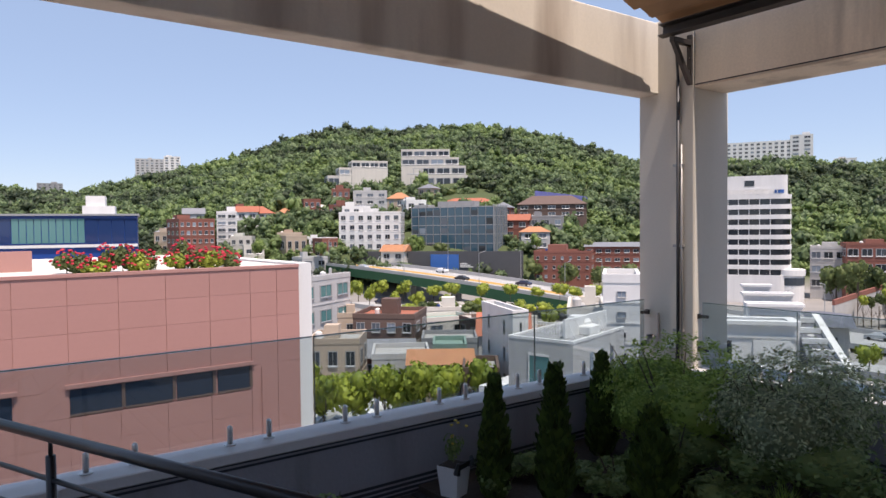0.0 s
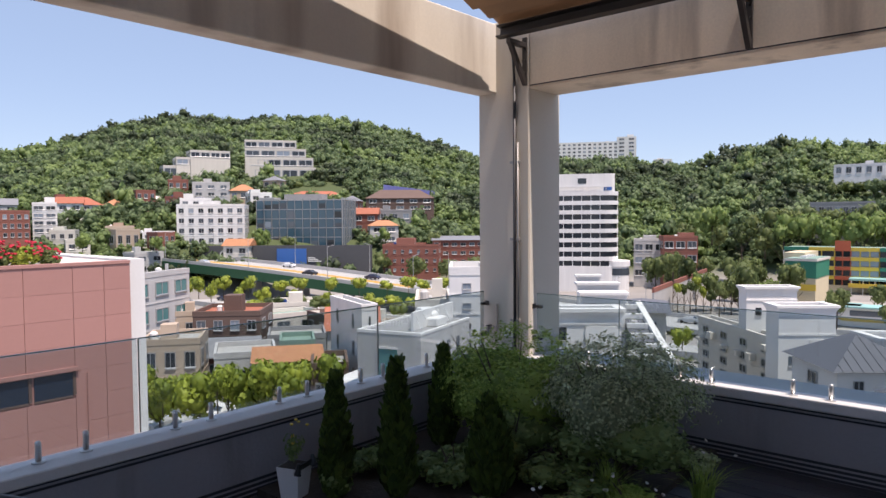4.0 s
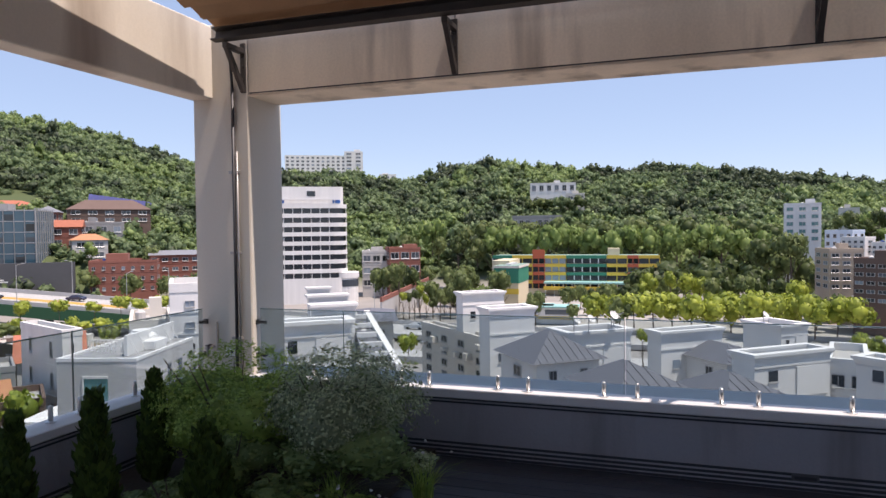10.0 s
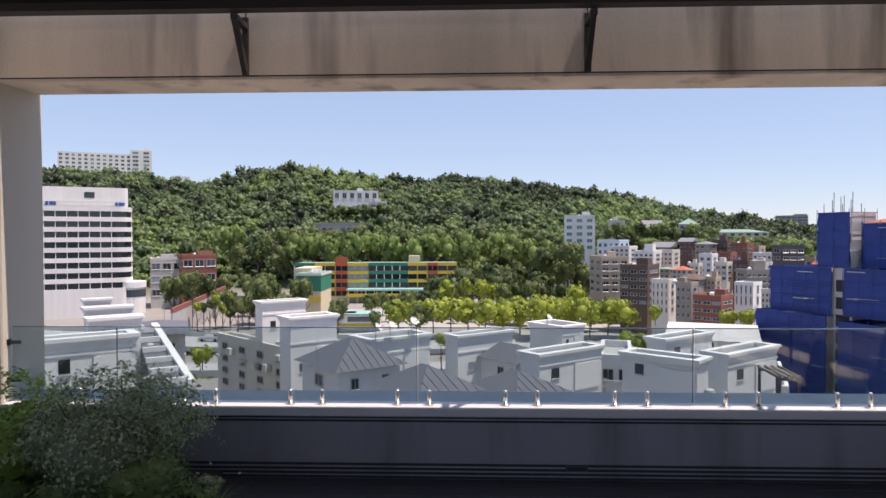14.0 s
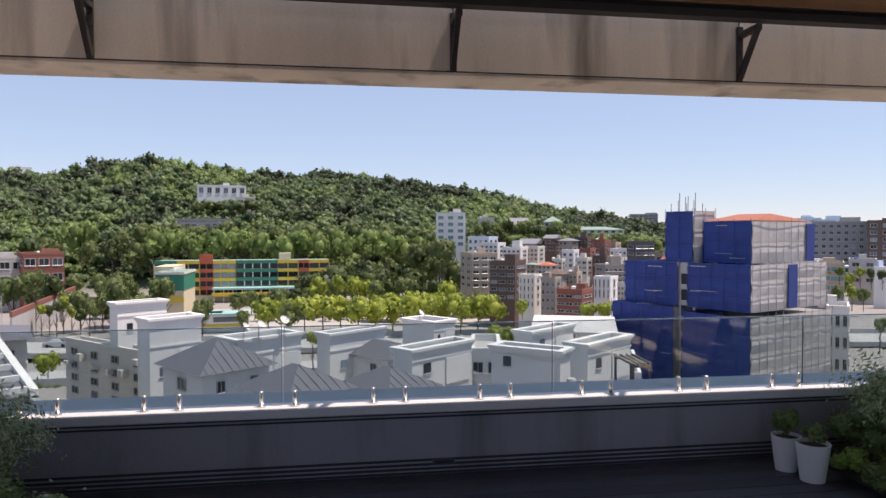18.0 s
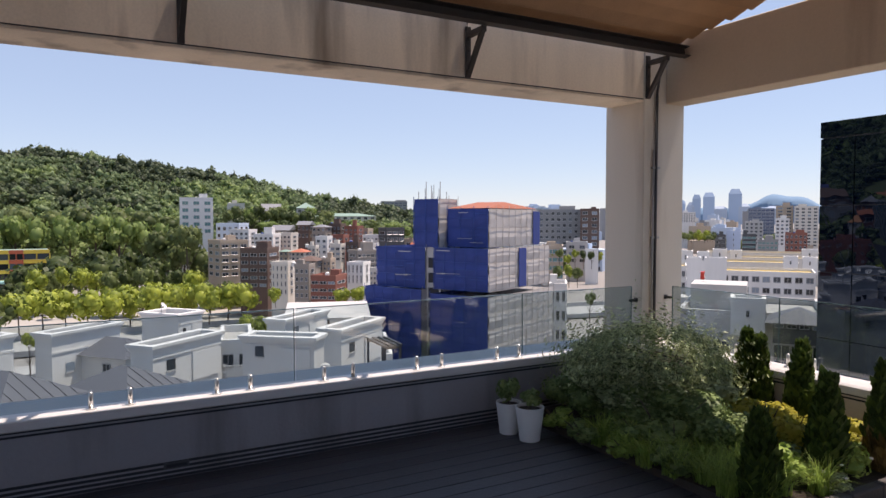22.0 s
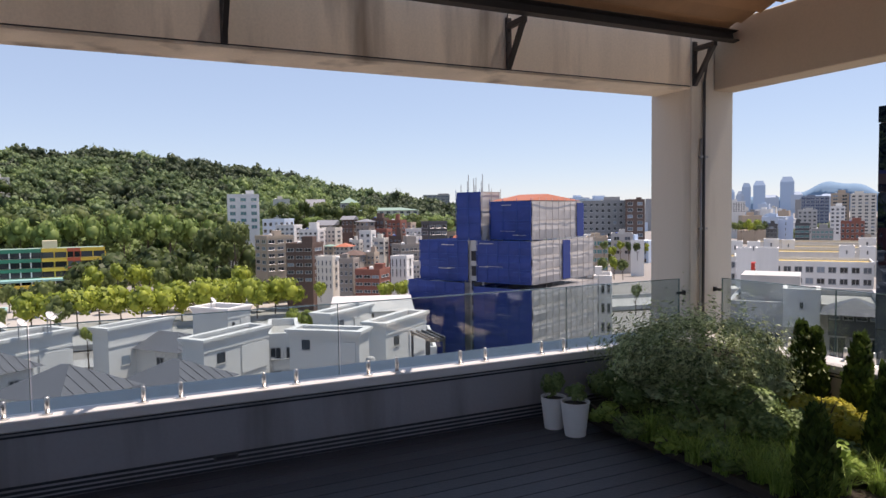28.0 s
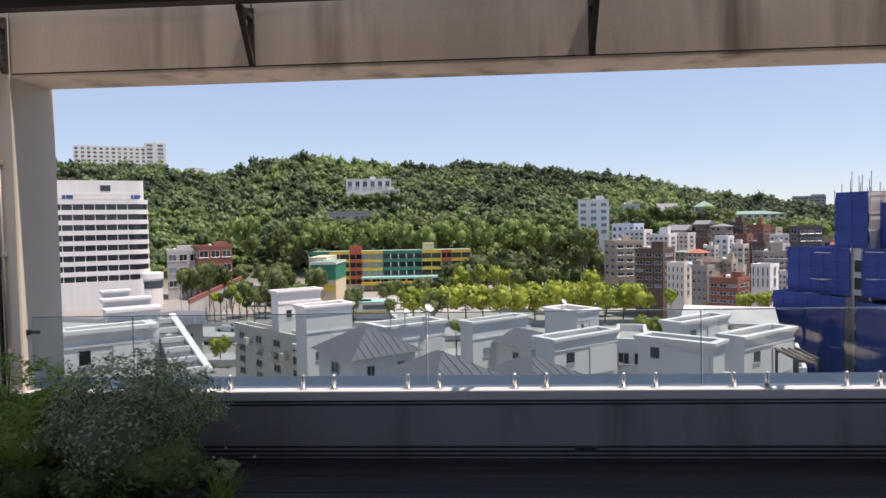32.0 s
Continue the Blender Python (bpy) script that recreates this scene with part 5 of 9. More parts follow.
def stamp(name, templates, places, material):
    """Many crowns as one mesh: places are rows of x, y, z, radius, stretch; each takes a template and a turn."""
    rng = np.random.default_rng(len(places))
    V, T, Q, nv = [], [], [], 0
    for x, y, z, r, st in places:
        q, hv, hf = templates[rng.integers(len(templates))]
        a = rng.uniform(0, 6.28)
        rot = np.array([[math.cos(a), -math.sin(a), 0], [math.sin(a), math.cos(a), 0], [0, 0, st]])
        pts = np.concatenate([q, hv]) @ rot.T * r + (x, y, z)
        V.append(pts)
        Q.append(np.arange(len(q)).reshape(-1, 4) + nv)
        T.append(hf + nv + len(q))
        nv += len(pts)
    V, Q, T = np.concatenate(V), np.concatenate(Q), np.concatenate(T)
    me = bpy.data.meshes.new(name)
    me.vertices.add(len(V))
    me.vertices.foreach_set("co", V.ravel())
    me.loops.add(Q.size + T.size)
    me.loops.foreach_set("vertex_index", np.concatenate([Q.ravel(), T.ravel()]))
    me.polygons.add(len(Q) + len(T))
    me.polygons.foreach_set("loop_start", np.concatenate([np.arange(len(Q)) * 4, Q.size + np.arange(len(T)) * 3]))
    me.materials.append(material)
    me.update(calc_edges=True)
    return me


FAR_CROWN = [crown_template(i, 74, 0.80, 0.175, 0.9, 5, True) for i in range(12)]
MID_CROWN = [crown_template(20 + i, 260, 0.80, 0.115) for i in range(5)]

CLEAR = []  # x, y, radius of places kept free of woods


def keep_clear(x, y, r):
    CLEAR.append((x, y, r))


# ---- houses ----
def windows(parent, w, h, d, floors, cols, glass=None, wide=0.55, tall=0.5, sides=True, z0=0.0, frame=None, base=0.0):
    """Windows in rows: each a pane with its sill, on the front (local y = 0) and on both side walls."""
    glass = glass or WINDOW
    fh = (h - base) / floors
    for i in range(floors):
        z = z0 + base + fh * (i + 0.30)
        for j in range(cols):
            cw = w / cols
            x = -w / 2 + cw * (j + 0.5)
            pane_unit(glass, parent, x - cw * wide / 2, x + cw * wide / 2, -0.04, 0.12, z, z + fh * tall)
            if frame:
                unit(frame, parent, "window_sill", x - cw * wide / 2 - 0.1, x + cw * wide / 2 + 0.1, -0.16, 0.0, z - 0.14, z - 0.02)
        if sides:
            n = max(1, int(d / 4))
            for j in range(n):
                y = d / n * (j + 0.5)
                for s in (-1, 1):
                    pane_unit(glass, parent, s * w / 2 - 0.06, s * w / 2 + 0.06, y - d / n * wide / 2.4, y + d / n * wide / 2.4, z, z + fh * tall, s)


def house(name, x, y, z0, w, d, h, rz, wall, roof=None, floors=3, cols=3, top="flat", label="", glass=None, wide=0.55, tall=0.5, clutter=1, group="", frame=None, deep=4.0, overhang=0.5, pitch=0.32, units=0):
    """A building whose front stands at x, y, turned by rz; the walls go on below the ground level."""
    t = thing(name, pose(x, y, z0, 0, 0, rz), label, "building", group)
    roof = roof or FLATROOF
    levels = [(-deep, 0.0)]  # storey bands stand a little proud of the wall
    for i in range(1, floors):
        z = h * i / floors
        levels += [(z + 0.02, 0.0), (z + 0.02, 0.06), (z + 0.16, 0.06), (z + 0.16, 0.0)]
    levels.append((h, 0.0))
    body, n = Shape(), len(levels)
    body.add([q for z, o in levels for q in ((-w / 2 - o, -o, z), (w / 2 + o, -o, z), (w / 2 + o, d + o, z), (-w / 2 - o, d + o, z))],
             [(3, 2, 1, 0), tuple(range(4 * n - 4, 4 * n))] + [(4 * k + i, 4 * k + (i + 1) % 4, 4 * k + 4 + (i + 1) % 4, 4 * k + 4 + i) for k in range(n - 1) for i in range(4)])
    part("wall", body, wall, t)
    windows(t, w, h, d, floors, cols, glass, wide, tall, frame=frame)
    for i in range(units):
        q = random.Random(i + int(w * 10))
        yy = d * (i + 0.5) / units
        unit(WARMWHITE, t, "air_conditioner", -w / 2 - 0.75, -w / 2 - 0.05, yy - 0.4, yy + 0.4, h * q.choice((0.62, 0.66, 0.90)), h * q.choice((0.70, 0.74, 0.98)) + 0.1)
    if "seam" in roof.name if roof else False:
        n = int((w + 1) / 0.6)
        ribs = Shape()
        k = min(w, d) / 2
        r = min(w, d) * pitch
        for i in range(1, n):
            xx = -w / 2 - 0.5 + (w + 1) * i / n
            u = min(1.0, (w / 2 + 0.5 - abs(xx)) / (k + 0.5))
            ribs.tube((xx, -0.5, h + 0.02), (xx, -0.5 + (k + 0.5) * u, h + r * u + 0.02), 0.035, n=4)
        part("roof_seam", ribs, roof, t)
    if top == "flat":
        part("roof", Shape().box(-w / 2 + 0.3, w / 2 - 0.3, 0.3, d - 0.3, h + 0.01, h + 0.12), roof, t)
        rim = Shape()
        for a in ((-w / 2 - 0.05, w / 2 + 0.05, -0.05, 0.25), (-w / 2 - 0.05, w / 2 + 0.05, d - 0.25, d + 0.05)):
            rim.box(*a, h + 0.004, h + 0.75)
        for s in (-1, 1):
            rim.box(*sorted((s * (w / 2 + 0.05), s * (w / 2 - 0.25))), 0.25, d - 0.25, h + 0.004, h + 0.75)
        part("roof_parapet", rim, wall, t)
        rng = random.Random(int(abs(x * 7 + y * 13)))
        for _ in range(clutter):
            bx, by, bs = rng.uniform(-w / 3, w / 3), rng.uniform(d * 0.3, d * 0.7), rng.uniform(0.12, 0.24) * min(w, d)
            part("roof_hut", Shape().box(bx - bs, bx + bs, by - bs, by + bs, h + 0.13, h + rng.uniform(1.6, 2.8)), wall, t)
            part("water_tank", Shape().lathe([(0.45, 0), (0.48, 0.8), (0.2, 1.0)], 10, (bx - bs - 0.8, by - 0.6, h + 0.13)), rng.choice((WHITE, LIGHTGREY, WHITE, BLUECLAD)), t)
    elif top == "gable":
        r = (d / 2 + overhang) * pitch * 2
        o = overhang
        part("roof", Shape().add([(-w / 2 - o, -o, h), (w / 2 + o, -o, h), (w / 2 + o, d + o, h), (-w / 2 - o, d + o, h), (-w / 2 - o, d / 2, h + r), (w / 2 + o, d / 2, h + r)],
                                 [(0, 1, 5, 4), (2, 3, 4, 5), (0, 4, 3), (1, 2, 5), (3, 2, 1, 0)]), roof, t)
    else:
        o, r = overhang, min(w, d) * pitch
        k = min(w, d) / 2
        a, b = ((-w / 2 + k, d / 2), (w / 2 - k, d / 2)) if w >= d else ((0, k), (0, d - k))
        part("roof", Shape().add([(-w / 2 - o, -o, h), (w / 2 + o, -o, h), (w / 2 + o, d + o, h), (-w / 2 - o, d + o, h), (*a, h + r), (*b, h + r)],
                                 ([(0, 1, 5, 4), (1, 2, 5), (2, 3, 4, 5), (3, 0, 4)] if w >= d else [(0, 1, 4), (1, 2, 5, 4), (2, 3, 5), (3, 0, 4, 5)]) + [(3, 2, 1, 0)]), roof, t)
    keep_clear(x - math.sin(radians(rz)) * d / 2, y + math.cos(radians(rz)) * d / 2, max(w, d) * 0.62)
    return t


# ---- the town, building by building ----
house("apartment_building", 124.4, 216.9, -6.9, 22.7, 16.0, 13.9, -38.1, wall=WHITE, floors=4, cols=7, label="white apartment block with dark square windows")
house("apartment_building", 126.0, 229.7, 5.6, 10.8, 12.0, 3.8, -28.7, wall=WHITE, floors=2, cols=3, label="white upper storeys of an apartment block", deep=13)
house("house", 149.7, 260.0, 11.4, 14.8, 10.0, 6.1, -29.9, wall=LIGHTGREY, floors=2, cols=3, label="grey concrete house on the slope", deep=7)
house("house", 160.7, 253.4, 10.4, 10.9, 9.0, 4.2, -32.4, wall=TAN, top="hip", roof=ORANGETILE, floors=1, cols=3, label="tan house with a tiled roof", deep=6)
house("house", 191.9, 243.4, 9.7, 25.7, 12.0, 3.1, -38.3, wall=TAN, top="hip", roof=REDTILE, floors=2, cols=6, pitch=0.2, label="long house with red tiled roofs")
house("house", 205.5, 204.5, 5.5, 28.8, 12.0, 5.5, -45.1, wall=BROWNBRICK, top="hip", roof=BROWNBRICK, floors=2, cols=5, label="brown gabled house with dormers on the slope", deep=8)
house("house", 189.7, 191.9, 0.9, 13.5, 9.0, 4.3, -44.7, wall=MIDGREY, floors=1, cols=3, label="low grey house below the gabled house", deep=8)
house("office_building", 69.3, 240.4, -3.7, 12.2, 14.0, 8.6, 2.4, wall=BRICK, floors=3, cols=6, label="red brick block with white window band", deep=11)
house("house", 83.4, 251.7, -5.0, 7.2, 12.0, 12.8, -18.3, wall=WHITE, floors=5, cols=2, wide=0.8, label="narrow white apartment house", deep=5)
house("house", 107.9, 280.1, 3.8, 10.7, 10.0, 4.7, -21.1, wall=WHITE, top="hip", roof=REDTILE, floors=2, cols=3, label="white house with a red tiled roof")
house("house", 116.8, 276.4, 4.7, 9.4, 9.0, 3.3, -22.9, wall=WHITE, top="hip", roof=ORANGETILE, floors=1, cols=2, label="white house with an orange roof")
house("house", 126.9, 271.9, 4.0, 11.9, 10.0, 4.8, -25.0, wall=WHITE, top="gable", roof=WARMWHITE, floors=2, cols=3, label="white gabled house on the hillside")
house("house", 100.7, 234.4, -5.5, 8.8, 9.0, 5.2, -23.3, wall=TAN, floors=2, cols=3, roof=ORANGETILE, label="low house with an orange canopy", deep=5)
house("house", 109.5, 224.8, -6.5, 10.2, 9.0, 4.2, -26.0, wall=WHITE, floors=2, cols=3, label="small white house by the highway")
house("office_building", 161.6, 156.3, -16.3, 18.7, 18.0, 9.2, -52.2, wall=BRICK, floors=3, cols=7, label="red brick office block by the highway", wide=0.35, tall=0.35)
house("office_building", 180.0, 150.8, -14.2, 18.2, 16.0, 8.8, -50.0, wall=BRICK, floors=3, cols=6, label="red brick block with a metal roof", wide=0.6, tall=0.4, roof=GREYROOF, top="gable", pitch=0.08, deep=6)
house("house", 39.1, 78.9, -21.4, 6.8, 8.0, 8.1, -36.8, wall=TAN, floors=2, cols=3, label="old tan house with a flat roof")
house("house", 53.6, 90.3, -21.5, 9.8, 10.0, 9.1, -45.4, wall=BROWNBRICK, floors=3, cols=4, label="brown brick walk-up with a red tiled roof", roof=REDTILE)
house("house", 49.7, 96.0, -21.5, 3.8, 7.0, 9.0, -27.4, wall=TAN, floors=2, cols=2, label="tan house among the lanes")
house("house", 76.8, 104.9, -21.6, 8.3, 9.0, 7.2, -36.2, wall=WARMWHITE, floors=2, cols=3, label="pale flat-roofed house among the lanes", roof=FLATROOF)
house("house", 45.1, 72.0, -21.4, 7.3, 8.0, 6.5, -32.1, wall=LIGHTGREY, floors=1, cols=3, label="low house with pale sheet roof", clutter=0)
house("house", 59.1, 80.6, -21.5, 8.3, 8.0, 6.0, -36.3, wall=MIDGREY, floors=1, cols=3, label="low workshop with sheet roof", clutter=0)
house("house", 45.2, 63.6, -21.4, 7.2, 8.0, 7.2, -35.5, wall=TAN, floors=1, cols=3, top="gable", roof=ORANGETILE, label="low house with rusty orange roof", pitch=0.12)
house("house", 46.3, 57.6, -21.4, 4.0, 7.0, 6.9, -38.8, wall=BROWNBRICK, floors=1, cols=2, label="dark small house with grey roof", clutter=0)
house("house", 54.4, 74.2, -21.5, 4.6, 7.0, 6.5, -36.2, wall=GREENROOF, floors=1, cols=2, label="small house with green roof", roof=GREENROOF, clutter=0)
house("apartment_building", 52.3, 57.7, -21.5, 1.9, 11.0, 12.8, -20.8, wall=WHITE, floors=4, cols=1, wide=0.12, label="narrow white blank-walled house", clutter=0)
house("office_building", 39.8, 91.9, -21.4, 0.9, 14.0, 15.2, -60.7, wall=LIGHTGREY, floors=4, cols=4, wide=0.8, glass=TEALGLASS, label="office block with teal strip windows")
house("villa", 345.1, 57.4, 19.5, 22.9, 12.0, 4.8, -80.6, wall=WHITE, floors=1, cols=6, tall=0.6, label="white villa on the wooded hill", clutter=1, deep=10.9)
house("villa", 331.8, 44.4, 11.4, 8.9, 9.0, 6.6, -82.4, wall=WARMWHITE, floors=2, cols=2, label="small pale villa on the wooded hill")
house("pavilion", 279.7, 53.3, 1.4, 20.4, 12.0, 5.1, -79.3, wall=MIDGREY, floors=1, cols=8, wide=0.7, label="long low glazed pavilion in the trees", clutter=0, deep=13)
house("house", 208.5, 84.0, -17.7, 10.3, 12.0, 13.0, -59.8, wall=BRICK, floors=3, cols=3, wide=0.8, label="red brick house with white window bays behind trees")
house("house", 211.2, 95.6, -18.4, 9.6, 12.0, 12.5, -65.6, wall=LIGHTGREY, floors=3, cols=3, wide=0.8, label="pale grey house wing behind the street trees")
house("apartment_tower", 558.5, 312.3, 41.3, 55.4, 14.0, 30.0, -60.7, wall=WHITE, floors=9, cols=12, label="white apartment slab beyond the ridge", deep=39)
house("apartment_tower", 574.7, 281.3, 44.2, 17.0, 16.0, 31.0, -63.9, wall=WHITE, floors=9, cols=2, label="white apartment block beyond the ridge", deep=47)
house("apartment_tower", 587.8, 252.8, 44.8, 15.9, 12.0, 9.0, -66.8, wall=WHITE, floors=2, cols=3, label="white roof storey beyond the ridge", deep=51.1)
house("apartment_tower", 168.5, 741.3, 53.7, 27.0, 16.0, 20.9, -12.8, wall=LIGHTGREY, floors=8, cols=6, label="grey apartment slab far behind the hill", deep=62)
house("apartment_tower", 189.4, 736.2, 54.2, 15.9, 16.0, 23.5, -14.4, wall=WHITE, floors=9, cols=3, label="white apartment block far behind the hill", deep=60)
house("apartment_tower", 84.6, 795.8, 40.0, 22.9, 16.0, 10.3, -6.1, wall=MIDGREY, floors=4, cols=5, label="grey apartment block far behind the hill", deep=56)
house("apartment_building", 211.9, -34.5, -3.1, 9.3, 14.0, 10.4, -99.3, wall=WHITE, floors=5, cols=3, label="white house with tall teal window at the forest edge", glass=TEALGLASS, deep=20.5)
house("house", 283.0, -61.5, 4.8, 6.7, 9.0, 2.6, -102.3, wall=WARMWHITE, floors=1, cols=1, label="pale house on the wooded slope", deep=17.1)
house("house", 289.4, -77.6, 2.8, 7.5, 9.0, 2.2, -105.0, wall=LIGHTGREY, floors=1, cols=2, top="gable", roof=GREYROOF, label="grey roofed house in the trees", deep=14.9)
house("house", 304.3, -97.7, 3.7, 8.3, 9.0, 3.0, -107.8, wall=LIGHTGREY, floors=1, cols=3, top="hip", roof=GREENROOF, label="low roof in the trees", deep=14.7)
house("hall", 307.7, -118.3, 0.9, 29.3, 16.0, 2.1, -111.0, wall=WARMWHITE, floors=1, cols=9, top="hip", roof=GREENROOF, label="long hall with pale green hipped roof", pitch=0.09, deep=13.3)
house("house", 223.0, -45.7, -4.9, 7.5, 8.7, 4.5, -123.6, wall=PALEBLUE, floors=2, cols=4, wide=0.5, tall=0.5, clutter=0, label="pale blue flat-roofed house above the quarter", deep=14)
house("apartment_building", 206.6, -45.7, -6.2, 5.9, 6.9, 4.0, -124.5, wall=WHITE, floors=3, cols=4, wide=0.5, tall=0.5, clutter=0, label="white apartment house on the slope", deep=14)
house("apartment_building", 196.3, -50.3, -7.2, 5.7, 6.6, 3.8, -126.4, wall=WHITE, floors=3, cols=4, wide=0.5, tall=0.5, label="stepped white apartment house on the slope", deep=14)
house("apartment_building", 199.7, -57.0, -7.1, 5.0, 5.9, 3.9, -128.0, wall=WARMWHITE, floors=3, cols=4, wide=0.5, tall=0.5, clutter=0, label="cream apartment house with a flat roof", deep=14)
house("apartment_building", 171.7, -36.8, -13.0, 7.1, 8.3, 8.7, -80.1, wall=TAN, floors=5, cols=3, wide=0.7, tall=0.5, label="tan apartment house with wide balcony windows", deep=14)
house("apartment_building", 155.1, -37.5, -14.3, 6.4, 7.4, 8.6, -125.6, wall=BROWNBRICK, floors=5, cols=3, wide=0.75, tall=0.42, label="dark brown apartment house with balconies", deep=14)
house("apartment_building", 141.2, -39.5, -14.7, 3.6, 4.2, 6.6, -127.7, wall=WARMWHITE, floors=4, cols=4, wide=0.3, tall=0.6, clutter=0, label="cream walk-up with narrow tall windows", deep=14)
house("apartment_building", 136.1, -42.7, -15.1, 3.1, 3.6, 6.7, -129.4, wall=BROWNGREY, floors=4, cols=3, wide=0.5, tall=0.5, label="grey-brown walk-up with a roof deck", deep=14)
house("apartment_building", 130.0, -45.2, -14.9, 5.3, 6.2, 4.5, -131.2, wall=BRICK, floors=3, cols=3, wide=0.85, tall=0.38, label="red brick building with strip windows", deep=14)
house("apartment_building", 140.8, -56.4, -13.2, 3.8, 4.5, 4.5, -133.8, wall=WHITE, floors=2, cols=4, wide=0.25, tall=0.75, clutter=0, label="white building with tall narrow windows", deep=14)
house("house", 174.4, -57.5, -9.6, 2.2, 2.5, 3.5, -130.3, wall=WARMWHITE, floors=3, cols=2, wide=0.5, tall=0.5, label="cream walk-up house in the quarter", deep=14)
house("house", 179.3, -61.9, -9.8, 3.4, 4.0, 6.0, -131.0, wall=WHITE, floors=4, cols=2, wide=0.5, tall=0.5, clutter=0, label="tall narrow white walk-up house", deep=14)
house("house", 168.6, -62.0, -9.6, 2.9, 3.4, 4.0, -132.2, wall=WARMWHITE, floors=3, cols=2, wide=0.7, tall=0.5, label="cream walk-up with balcony bands", deep=14)
house("house", 185.3, -68.8, -7.4, 3.7, 4.3, 3.8, -132.4, wall=BRICK, floors=3, cols=2, wide=0.5, tall=0.5, clutter=0, label="orange brick house in the quarter", deep=14)
house("house", 154.4, -65.3, -10.8, 5.6, 6.5, 4.0, -90.9, wall=BROWNGREY, floors=3, cols=5, wide=0.75, tall=0.5, label="grey-brown house with a glazed upper floor", deep=14)
house("house", 185.1, -87.2, -5.6, 5.8, 6.8, 3.9, -93.2, wall=DARKGREY, floors=2, cols=3, wide=0.75, tall=0.5, clutter=0, label="dark house with wide glazing", deep=14)
house("house", 194.6, -83.1, -6.5, 5.2, 6.1, 2.5, -135.1, wall=WHITE, floors=2, cols=4, wide=0.5, tall=0.5, clutter=0, label="low white house beside the site", deep=14)
house("house", 215.1, -68.1, -5.0, 3.9, 4.6, 4.7, -129.6, wall=BROWNBRICK, floors=2, cols=3, wide=0.5, tall=0.5, top="gable", pitch=0.22, roof=GREYROOF, label="brown house with a dark gabled roof", deep=14)
house("house", 209.8, -71.6, -4.7, 4.6, 5.4, 3.7, -130.9, wall=BROWNGREY, floors=2, cols=3, wide=0.5, tall=0.5, top="hip", pitch=0.2, roof=GREYROOF, label="weathered house with a grey roof", deep=14)
house("house", 213.7, -78.4, -4.2, 4.1, 4.8, 3.6, -132.1, wall=BROWNBRICK, floors=2, cols=3, wide=0.5, tall=0.5, label="brown brick house with a roof hut", deep=14)
house("house", 202.5, -79.7, -5.2, 4.5, 5.3, 3.9, -133.5, wall=BRICK, floors=3, cols=3, wide=0.5, tall=0.5, label="dark red brick house with a flat roof", deep=14)
house("house", 206.7, -85.3, -4.9, 4.0, 4.7, 2.7, -134.4, wall=TAN, floors=2, cols=3, wide=0.5, tall=0.5, clutter=0, label="tan house with a roof terrace", deep=14)
house("house", 164.1, -50.5, -8.9, 3.4, 4.0, 2.3, -129.1, wall=WARMWHITE, floors=2, cols=3, wide=0.5, tall=0.5, top="hip", pitch=0.25, roof=REDTILE, label="walk-up house with a red tiled roof", deep=14)
house("house", 170.8, -48.9, -9.2, 2.4, 2.8, 2.5, -128.0, wall=TAN, floors=2, cols=2, wide=0.5, tall=0.5, top="hip", pitch=0.2, roof=GREENROOF, label="small house with a green coated roof", deep=14)
house("house", 148.2, -47.4, -9.6, 4.8, 5.5, 1.8, -129.8, wall=BROWNGREY, floors=2, cols=4, wide=0.5, tall=0.5, top="hip", pitch=0.22, roof=BROWNBRICK, label="low house with a brown hipped roof", deep=14)
house("house", 168.9, -66.8, -7.5, 3.5, 4.1, 2.3, -133.6, wall=BROWNBRICK, floors=2, cols=3, wide=0.5, tall=0.5, clutter=2, label="brown walk-up house with roof clutter", deep=14)
house("house", 163.7, -68.9, -7.4, 3.5, 4.1, 2.0, -134.8, wall=LIGHTGREY, floors=2, cols=3, wide=0.5, tall=0.5, label="grey walk-up house beside the site", deep=14)
house("house", 226.9, -63.6, -4.1, 6.6, 7.7, 1.9, -127.7, wall=BROWNGREY, floors=1, cols=4, wide=0.5, tall=0.5, top="gable", pitch=0.2, roof=GREYROOF, label="row house with a dark roof at the wood edge", deep=14)
house("house", 148.8, -52.2, -10.4, 2.7, 3.1, 2.3, -131.3, wall=TAN, floors=2, cols=3, wide=0.5, tall=0.5, label="tan walk-up house with a flat roof", deep=14)
house("house", 133.7, -57.7, -12.7, 1.5, 1.7, 3.2, -135.3, wall=WARMWHITE, floors=3, cols=2, wide=0.5, tall=0.5, clutter=0, label="cream corner house beside the site", deep=14)
house("office_building", 543.0, -254.4, 10.1, 23.1, 20.0, 6.5, -115.1, wall=MIDGREY, floors=3, cols=6, label="blue-grey office beyond the town", glass=BLUEGLASS, wide=0.9, deep=27)
house("apartment_building", 255.7, -208.2, -11.5, 21.9, 16.0, 17.0, -129.1, wall=MIDGREY, floors=6, cols=8, label="grey apartment block in the distance", deep=12.4)
house("apartment_building", 239.7, -211.7, -11.4, 8.5, 16.0, 17.1, -131.4, wall=BROWNBRICK, floors=6, cols=2, label="brown tower in the distance", deep=12.3)
house("office_building", 180.0, -142.8, -19.0, 7.1, 16.0, 11.0, -128.4, wall=TAN, floors=4, cols=4, wide=0.9, glass=TEALGLASS, label="office with green strip windows")
house("office_building", 190.1, -162.0, -14.7, 7.5, 10.0, 7.3, -130.4, wall=LIGHTGREY, floors=3, cols=2, label="pale office with an orange sign", deep=9.1)
